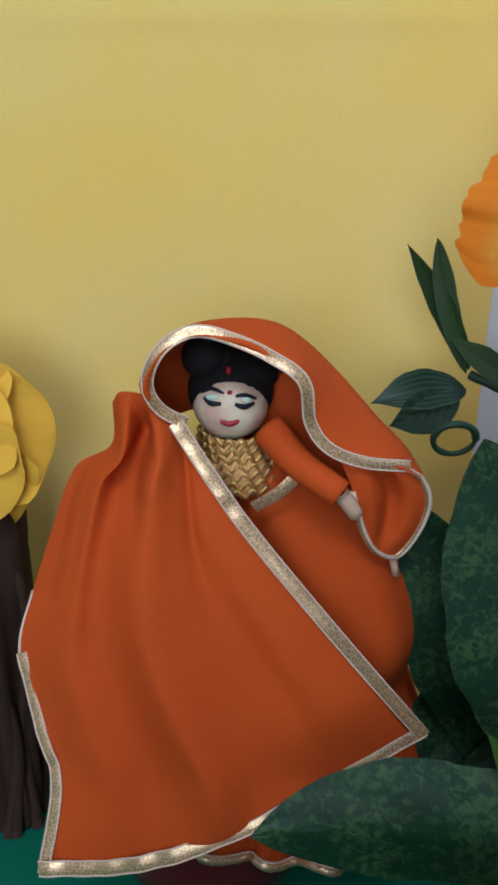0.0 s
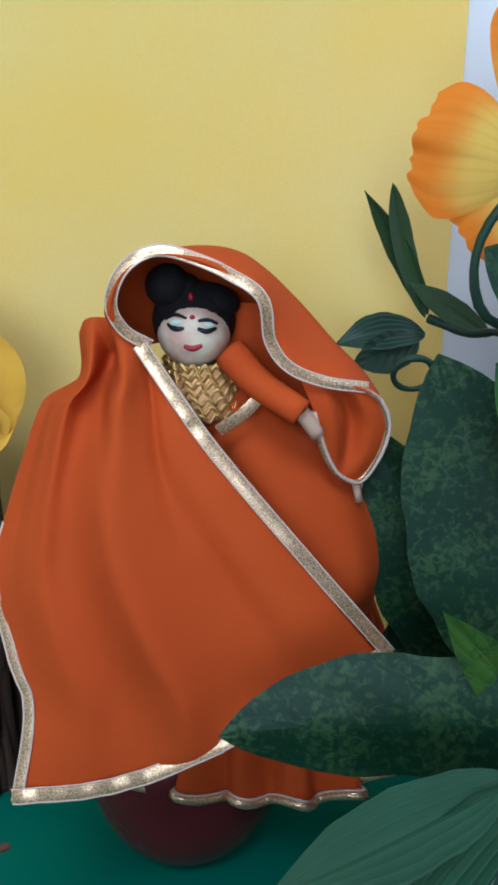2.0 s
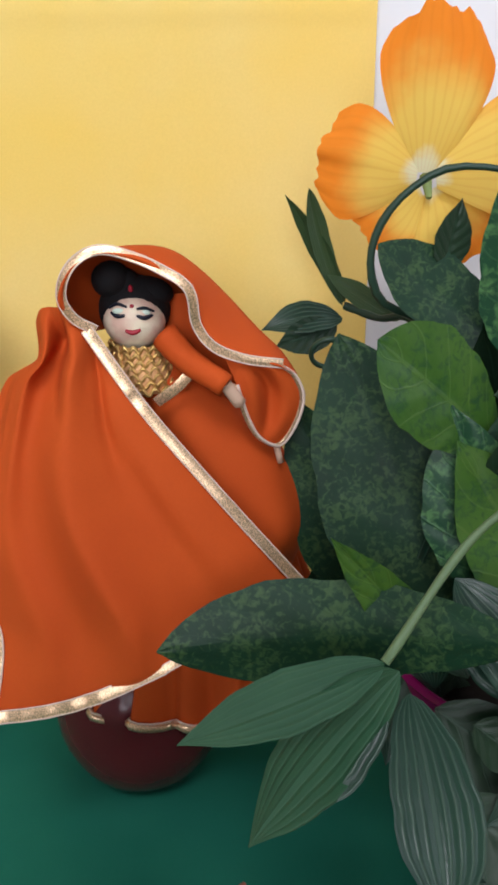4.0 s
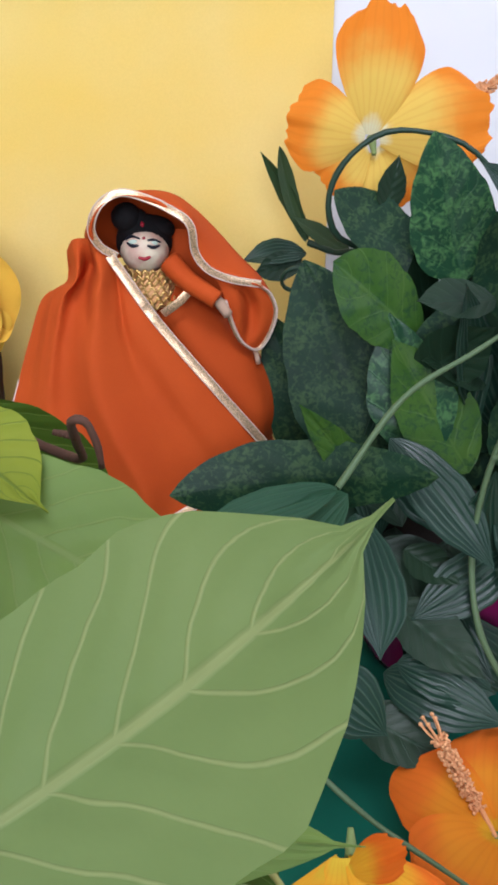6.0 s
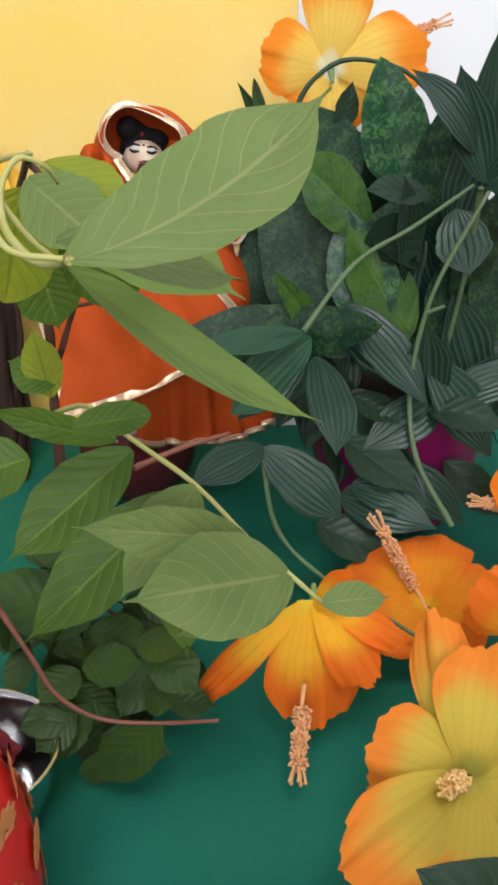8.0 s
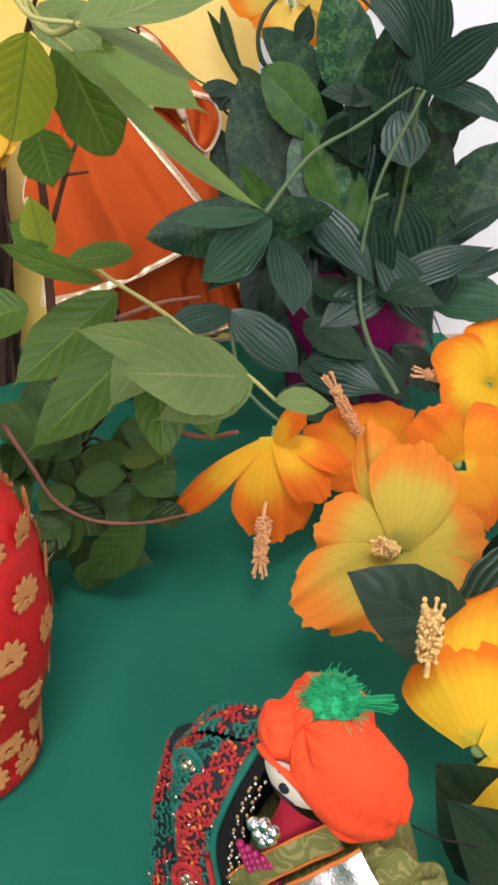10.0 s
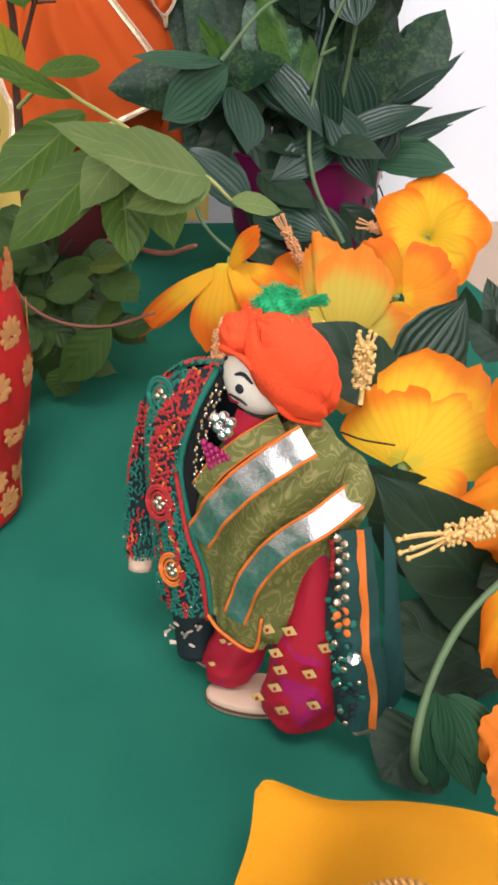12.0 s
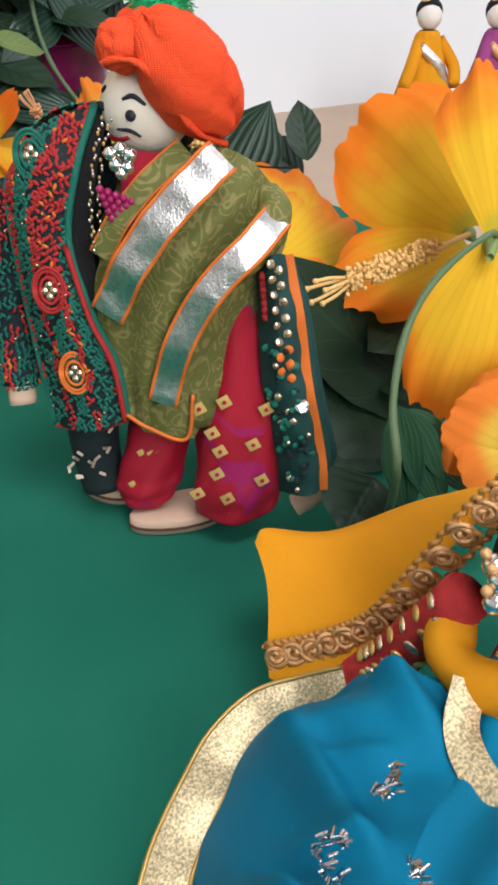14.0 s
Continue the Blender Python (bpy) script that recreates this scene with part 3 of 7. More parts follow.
slab("wall_east_near", (2.0, -2.1, 0.7), (2.12, -0.95, 2.0), M_ROOM, "unseen grey wall added beside a lamp opening")
slab("wall_east_far", (2.0, 0.25, 0.7), (2.12, WALL_Y, 2.0), M_ROOM, "unseen grey wall added beside a lamp opening")
slab("wall_south_low", (-1.6, -2.22, 0.0), (2.0, -2.1, 0.4), M_ROOM, "unseen grey wall added below a lamp opening")
slab("wall_south_high", (-1.6, -2.22, 1.5), (2.0, -2.1, 2.6), M_ROOM, "unseen grey wall added above a lamp opening")
slab("wall_south_west", (-1.6, -2.22, 0.4), (-1.05, -2.1, 1.5), M_ROOM, "unseen grey wall added beside a lamp opening")
slab("wall_south_east", (0.35, -2.22, 0.4), (2.0, -2.1, 1.5), M_ROOM, "unseen grey wall added beside a lamp opening")
slab("ceiling", (-1.72, -1.0, 2.6), (2.12, WALL_Y + 0.12, 2.7), M_ROOM, "unseen grey ceiling added around the overhead lamp opening")
slab("ceiling_south", (-1.72, -2.22, 2.6), (2.12, -1.85, 2.7), M_ROOM, "unseen grey ceiling added around the overhead lamp opening")
slab("ceiling_west", (-1.72, -1.85, 2.6), (-0.72, -1.0, 2.7), M_ROOM, "unseen grey ceiling added around the overhead lamp opening")
slab("ceiling_east", (0.32, -1.85, 2.6), (2.12, -1.0, 2.7), M_ROOM, "unseen grey ceiling added around the overhead lamp opening")

b = Build()
b.grid(lambda u, v: (-0.75 + 1.05 * u, -0.95 + 1.335 * v, 0.0035 + 0.0006 * math.sin(9 * u + 5 * v) * math.sin(7 * v)), 60, 60, M_GREEN)
whole("green_tablecloth", b, (0, 0, 0.0), "dark green cotton cloth spread flat beneath the display", "cloth")
b = Build()
b.grid(lambda u, v: (-0.6 + 0.711 * u, WALL_Y - 0.004 - 0.0012 * (1 + math.sin(11 * u + 3 * v)) * (0.4 + 0.6 * v) - 0.0006 * math.exp(-((0.006 + 0.62 * v - 0.364) / 0.004) ** 2) - 0.0008 * math.exp(-((u - 0.62) / 0.006) ** 2), 0.006 + 0.62 * v), 160, 160, M_YELLOW)
whole("yellow_backdrop_cloth", b, (0, WALL_Y, 0.0), "plain yellow cotton cloth hung flat on the wall", "cloth")


# ---- the bride doll with the orange shawl ----
def bride_doll():
    b = Build()
    head = Vector((-0.006, 0.2615, 0.2465))
    # bare feet of the body: pleated skirt and blouse
    def skirt(u, v):
        a = 2 * math.pi * u
        z = 0.165 - 0.108 * v
        k = (0.55 + 0.45 * v) * (1 + 0.12 * v * math.sin(17 * a) + 0.05 * v * math.sin(5 * a + 1))
        return (0.018 + 0.060 * k * math.cos(a), 0.274 + 0.036 * k * math.sin(a), z + 0.006 * v * math.sin(8.5 * a + 1) ** 2)
    b.grid(skirt, 132, 14, M_ORANGE, closed=True)
    b.tube([Vector(skirt(i / 132, 1.0)) + Vector((0, -0.0006, 0.0016)) for i in range(133)], 0.0021, M_TRIM, 6)
    b.tube([Vector(skirt(i / 132, 1.0)) + Vector((0, -0.0008, 0.0040)) for i in range(133)], 0.0005, M_PIPE, 5)
    secs = [((-0.0021, 0.2620, 0.2299), 0.011, 0.010), ((0.0124, 0.2640, 0.2104), 0.021, 0.016), ((0.0279, 0.2640, 0.1839), 0.026, 0.022), ((0.0341, 0.2660, 0.1568), 0.029, 0.027), ((0.0264, 0.2680, 0.1330), 0.031, 0.028), ((0.0182, 0.2700, 0.1048), 0.03, 0.027)]
    cen, rx, ry = along([s[0] for s in secs]), along([(s[1], 0, 0) for s in secs]), along([(s[2], 0, 0) for s in secs])
    b.grid(lambda u, v: cen(v) + Vector((rx(v).x * math.cos(2 * math.pi * u), ry(v).x * math.sin(2 * math.pi * u), 0)) * (1 + 0.025 * math.sin(14 * math.pi * u + 4 * v)), 56, 26, M_ORANGE, closed=True)
    # head, hair and bun
    b.ball(head, 0.0125, M_CREAM, 32, 20)
    b.ball(head + Vector((0, 0.0032, 0.0026)), (0.0142, 0.0132, 0.0136), M_HAIR, 28, 16)
    b.ball((-0.0142, 0.2620, 0.2616), (0.0076, 0.0085, 0.0072), M_HAIR, 20, 12)
    b.ball((-0.0040, 0.2650, 0.2548), (0.0138, 0.0100, 0.0072), M_HAIR, 24, 14)
    b.ball((-0.0105, 0.2636, 0.2592), (0.0078, 0.0075, 0.0066), M_HAIR, 20, 12)
    for pts, r, mat in (
        ([(-0.0150, 0.2546, 0.2520), (-0.0117, 0.2530, 0.2539), (-0.0079, 0.2509, 0.2531)], 0.00075, M_INK),
        ([(-0.0042, 0.2505, 0.2523), (-0.0010, 0.2515, 0.2523), (0.0022, 0.2529, 0.2506)], 0.00075, M_INK),
        ([(-0.0141, 0.2530, 0.2508), (-0.0117, 0.2509, 0.2497), (-0.0087, 0.2498, 0.2501)], 0.00095, M_INK),
        ([(-0.0044, 0.2496, 0.2500), (-0.0016, 0.2501, 0.2489), (0.0016, 0.2520, 0.2494)], 0.00095, M_INK),
        ([(-0.0090, 0.2497, 0.2443), (-0.0061, 0.2495, 0.2434), (-0.0031, 0.2496, 0.2444)], 0.0011, M_RED),
    ):
        b.tube(pts, lambda t, r=r: r * (0.4 + 0.6 * math.sin(math.pi * (0.1 + 0.8 * t))), mat, 6, 10)
    b.ball((-0.0060, 0.2510, 0.2533), (0.0009, 0.0004, 0.0009), M_RED, 10, 6)
    b.ball((-0.0064, 0.2556, 0.2590), (0.001, 0.0012, 0.0016), M_RED, 10, 6)
    for x, z, y in ((-0.0112, 0.2516, 0.2512), (-0.0014, 0.2507, 0.2512)):
        b.ball((x, y, z), (0.0024, 0.0007, 0.0011), M_LID, 12, 8)
    # gold cord collar
    neck = Vector((-0.0040, 0.2620, 0.2279))
    b.lathe(neck + Vector((0, 0, -0.009)), [(0.015, 0.0), (0.0145, 0.008), (0.011, 0.018)], M_COPPER, 28)
    for k in range(7):
        z, r = neck.z - 0.008 + 0.0027 * k, 0.0156 - 0.0006 * k
        b.tube([(neck.x + (r + 0.0007 * math.sin(26 * a + 2 * k)) * math.cos(a), neck.y + r * math.sin(a), z + 0.0013 * math.sin(19 * a + 1.7 * k)) for a in [math.pi * (1 + i / 70) for i in range(71)]], 0.0008, M_GOLD, 5)
    # collar band of the blouse and the draped arm
    b.band([(0.0015, 0.2430, 0.2173), (0.0094, 0.2420, 0.2231), (0.0162, 0.2430, 0.2297)], 0.0042, M_TRIM)
    b.tube([(0.0060, 0.2500, 0.2416), (0.0147, 0.2430, 0.2335), (0.0284, 0.2360, 0.2253)], lambda t: 0.0058 - 0.0012 * t, M_ORANGE, 14, 14)
    b.tube([(0.0281, 0.2370, 0.2258), (0.0339, 0.2380, 0.2171)], 0.0026, M_SKIN, 8, 4)
    b.tube([(0.0480, 0.2520, 0.1983), (0.0507, 0.2520, 0.1857)], 0.0014, M_SKIN, 7, 4)
    # big shawl across the front
    diag = [(-0.0216, 0.2430, 0.2474), (-0.0101, 0.2380, 0.2301), (0.0024, 0.2340, 0.2125), (0.0288, 0.2260, 0.1807), (0.0584, 0.2210, 0.1447)]
    hem = [(-0.0697, 0.2040, 0.1005), (-0.0450, 0.2000, 0.1058), (-0.0227, 0.1990, 0.1128), (0.0010, 0.2030, 0.1209), (0.0289, 0.2120, 0.1320), (0.0584, 0.2210, 0.1447)]
    left = [(-0.0447, 0.2620, 0.2461), (-0.0465, 0.2640, 0.2298), (-0.0589, 0.2620, 0.2223), (-0.0663, 0.2520, 0.2041), (-0.0725, 0.2430, 0.1855), (-0.0771, 0.2350, 0.1664), (-0.0701, 0.2230, 0.1433), (-0.0649, 0.2150, 0.1289), (-0.0697, 0.2040, 0.1005)]
    top = [(-0.0443, 0.2620, 0.2457), (-0.0400, 0.2530, 0.2530), (-0.0325, 0.2470, 0.2548), (-0.0262, 0.2440, 0.2522), (-0.0216, 0.2430, 0.2474)]

    def folds(u, v):
        s = math.sin(math.pi * min(1, max(0, u))) ** 0.7 * math.sin(math.pi * min(1, 0.02 + 0.98 * v)) ** 0.6
        d = -0.009 * s
        k = math.sin(math.pi * u) * min(1.0, v / 0.12) * (1 - max(0.0, (v - 0.88) / 0.12) ** 1.5 * 0.85) * min(1.0, (1 - u) / 0.08)
        d += k * (0.006 * math.exp(-((v - 0.18) / 0.16) ** 2) * math.sin(15 * u + 1.2)
                  + 0.0075 * v ** 0.7 * math.sin(2 * math.pi * (2.6 * u + 0.35 * v) + 0.4) * (1 - 0.45 * v)
                  - 0.006 * math.exp(-((u - 0.34 + 0.14 * v) / 0.05) ** 2) * (1 - v) + 0.007 * math.exp(-((u - 0.50 - 0.1 * v) / 0.045) ** 2) * math.exp(-(v / 0.33) ** 2)
                  - 0.008 * math.exp(-((u - 0.22 - 0.5 * v) / 0.07) ** 2) * math.exp(-(v / 0.22) ** 2) + 0.006 * math.exp(-((u - 0.38 - 0.5 * v) / 0.06) ** 2) * math.exp(-(v / 0.25) ** 2)
                  - 0.0055 * math.exp(-((u - 0.13 - 0.10 * v) / 0.035) ** 2) * math.exp(-((v - 0.15) / 0.3) ** 2) + 0.0045 * math.exp(-((u - 0.06 - 0.08 * v) / 0.03) ** 2) * math.exp(-((v - 0.2) / 0.3) ** 2)
                  + 0.0042 * math.exp(-((u - 0.86 + 0.18 * v) / 0.028) ** 2) * math.exp(-((v - 0.38) / 0.22) ** 2)
                  + 0.004 * math.exp(-((u - 0.80) / 0.05) ** 2) * math.exp(-((v - 0.75) / 0.3) ** 2)
                  - 0.0025 * math.exp(-((u - 0.55) / 0.05) ** 2) * v)
        return (0, d, 0)
    b.patch(top, diag, hem, left, M_ORANGE, 110, 80, folds)
    b.band(diag, 0.0043, M_TRIM, (0.1, -0.9, 0.35), M_PIPE, 0.3, 90, 0.0024, 0.0003, 0.0002)
    b.band(hem[:4], 0.0048, M_TRIM, (0, -0.85, 0.45), M_PIPE, -0.3, 60, 0.0026, 0.0003, 0.0005)
    b.band(hem[3:], 0.0034, M_TRIM, (0, -0.85, 0.45), M_PIPE, -0.3, 40, 0.0026, 0.0003, 0.0003)
    b.patch([(0.0038, 0.2680, 0.2535), (0.0159, 0.2660, 0.2539), (0.0233, 0.2640, 0.2467)], [(0.0233, 0.2640, 0.2467), (0.0350, 0.2620, 0.2295), (0.0392, 0.2600, 0.2138)], [(0.0065, 0.2620, 0.2071), (0.0241, 0.2620, 0.2069), (0.0392, 0.2600, 0.2138)], [(0.0038, 0.2680, 0.2535), (0.0047, 0.2660, 0.2305), (0.0065, 0.2620, 0.2071)], M_ORANGE, 12, 14)
    b.tube(left[4:], 0.0006, M_PIPE, 6, 40)
    b.band(left[5:], 0.0036, M_TRIM, (-0.25, -0.95, 0.15), M_PIPE, -0.45, 60, 0.0016, 0.0004, 0.0002)
    # back fold of the shawl over the far shoulder
    b.patch([(-0.0443, 0.2620, 0.2457), (-0.0396, 0.2680, 0.2462), (-0.0260, 0.2720, 0.2410)], [(-0.0260, 0.2720, 0.2410), (-0.0215, 0.2720, 0.2032), (-0.0209, 0.2700, 0.1577)],
            [(-0.0744, 0.2620, 0.1680), (-0.0506, 0.2700, 0.1581), (-0.0209, 0.2700, 0.1577)], [(-0.0443, 0.2620, 0.2457), (-0.0460, 0.2660, 0.2270), (-0.0576, 0.2660, 0.2193), (-0.0669, 0.2640, 0.1986), (-0.0744, 0.2620, 0.1680)], M_ORANGE, 20, 24)
    # hood of the veil
    rim = [(-0.0185, 0.2430, 0.2474), (-0.0258, 0.2400, 0.2530), (-0.0288, 0.2380, 0.2612), (-0.0246, 0.2370, 0.2709), (-0.0156, 0.2380, 0.2757), (-0.0050, 0.2380, 0.2733), (0.0056, 0.2370, 0.2686), (0.0150, 0.2360, 0.2616), (0.0173, 0.2380, 0.2480), (0.0238, 0.2380, 0.2389), (0.0356, 0.2400, 0.2331), (0.0513, 0.2470, 0.2284)]
    outer = [(-0.0272, 0.2620, 0.2401), (-0.0331, 0.2580, 0.2483), (-0.0348, 0.2560, 0.2551), (-0.0299, 0.2560, 0.2649), (-0.0205, 0.2580, 0.2725), (-0.0060, 0.2600, 0.2748), (0.0078, 0.2620, 0.2731), (0.0182, 0.2630, 0.2666), (0.0304, 0.2630, 0.2545), (0.0420, 0.2620, 0.2413), (0.0520, 0.2600, 0.2312), (0.0583, 0.2570, 0.2220)]
    fr, fo = along(rim), along(outer)
    mid = Vector((-0.0009, 0.2900, 0.2311))

    def hood(u, v):
        a, o = fr(u), fo(u)
        back = o.lerp(mid, 0.92)
        back.y = 0.294
        if v < 0.5:
            t = v * 2
            p = a.lerp(o, t)
            p.y -= 0.010 * math.sin(math.pi * t) * (0.5 + 0.5 * math.sin(math.pi * min(1, u * 1.3)))
            p.z += 0.0015 * math.sin(math.pi * t)
            p.y += 0.0012 * math.sin(21 * u + 5 * t) * math.sin(math.pi * t)
            return p
        t = v * 2 - 1
        return o.lerp(back, t) + Vector((0, 0, 0.002 * math.sin(math.pi * t)))
    b.grid(hood, 70, 24, M_ORANGE)
    b.band(rim, 0.0034, M_TRIM, (0, -0.9, 0.4), M_PIPE, -0.35, 90, 0.0009, 0.0003, 0.0002)
    # hanging end of the veil
    b.patch([(0.0283, 0.2410, 0.2350), (0.0395, 0.2420, 0.2319), (0.0517, 0.2470, 0.2284)], [(0.0517, 0.2470, 0.2284), (0.0568, 0.2500, 0.2233), (0.0601, 0.2520, 0.2138), (0.0574, 0.2520, 0.2024), (0.0508, 0.2510, 0.1939)],
            [(0.0375, 0.2430, 0.2085), (0.0427, 0.2460, 0.1988), (0.0508, 0.2510, 0.1939)], [(0.0283, 0.2410, 0.2350), (0.0329, 0.2410, 0.2236), (0.0375, 0.2430, 0.2085)], M_ORANGE, 28, 24,
            lambda u, v: (0, 0.009 * math.exp(-((u - 0.52) / 0.16) ** 2) * math.sin(math.pi * v) - 0.003 * math.sin(math.pi * u) * math.sin(math.pi * v), 0))
    loop = [(0.0516, 0.2465, 0.2286), (0.0567, 0.2495, 0.2235), (0.0600, 0.2515, 0.2140), (0.0572, 0.2515, 0.2027), (0.0507, 0.2505, 0.1941), (0.0426, 0.2455, 0.1990), (0.0374, 0.2425, 0.2087), (0.0329, 0.2405, 0.2238)]
    b.tube(loop, 0.0008, M_PIPE, 6, 50)
    b.tube([Vector(p) + Vector((-0.0012, -0.0006, 0.0006)) for p in loop], 0.0007, M_TRIM, 6, 50)
    whole("bride_doll", b, (0.0, 0.27, 0.057), "small doll wrapped in an orange shawl with gold trim", "doll")


bride_doll()
b = Build()
b.lathe((-0.017, 0.284, 0.004), [(0.001, 0.0), (0.02, 0.0), (0.034, 0.012), (0.0425, 0.034), (0.041, 0.058), (0.034, 0.072), (0.033, 0.078), (0.031, 0.078), (0.030, 0.070), (0.001, 0.066)], M_POT, 48)
whole("red_bowl", b, (-0.017, 0.284, 0.004), "glossy oxblood red rounded pot under the bride doll", "pot")

# ---- yellow felt bloom beside the bride ----
fl = thing("yellow_fabric_flower", (-0.1157, 0.3200, 0.2015), "large yellow fabric flower with layered rounded petals", "flower")
for k in range(10):
    a = radians(-62 + 72 * k + 30 * (k // 5))
    part("petal", petal_build(Vector((-0.1270, 0.3180 - 0.006 * (k // 5), 0.2060)), (0.25, -0.9, 0.25), (math.cos(a), 0, math.sin(a)), (0.046, 0.039)[k // 5] + 0.002 * (k % 2), (0.058, 0.05)[k // 5], 74 - 14 * (k // 5), M_FELT, 40 + k, 0.3, 0.05), fl)
part("heart", petal_build(Vector((-0.1270, 0.3080, 0.2070)), (0.2, -0.9, 0.3), (1, 0, 0.4), 0.02, 0.03, 40, M_FELT, 50, 0.5, 0.2), fl)
tw = thing("twig_bundle", (-0.115, 0.315, 0.004), "dark brown twisted dry twigs below a yellow flower", "twigs")
rnd = random.Random(4)
b = Build()
b.lathe((-0.120, 0.318, 0.004), [(0.001, 0.0), (0.015, 0.0), (0.017, 0.05), (0.021, 0.11), (0.024, 0.16), (0.018, 0.19), (0.001, 0.195)], M_DARKBARK, 40, lambda u, v: 0.10 * math.sin(2 * math.pi * 9 * u + 9 * v) + 0.06 * math.sin(2 * math.pi * 4 * u - 14 * v))
part("core", b, tw, "dark wound stalks")
for k in range(14):
    a = rnd.uniform(0, 6.28)
    x, y = -0.118 + 0.016 * math.cos(a), 0.315 + 0.012 * math.sin(a)
    stem_on(tw, [(x, y, 0.004), (x + 0.008 * math.sin(k), y + 0.004, 0.06), (x + 0.010 * math.cos(2 * k), y - 0.004, 0.12), (x + 0.004, y, 0.175)], 0.003, M_DARKBARK, name="twig")

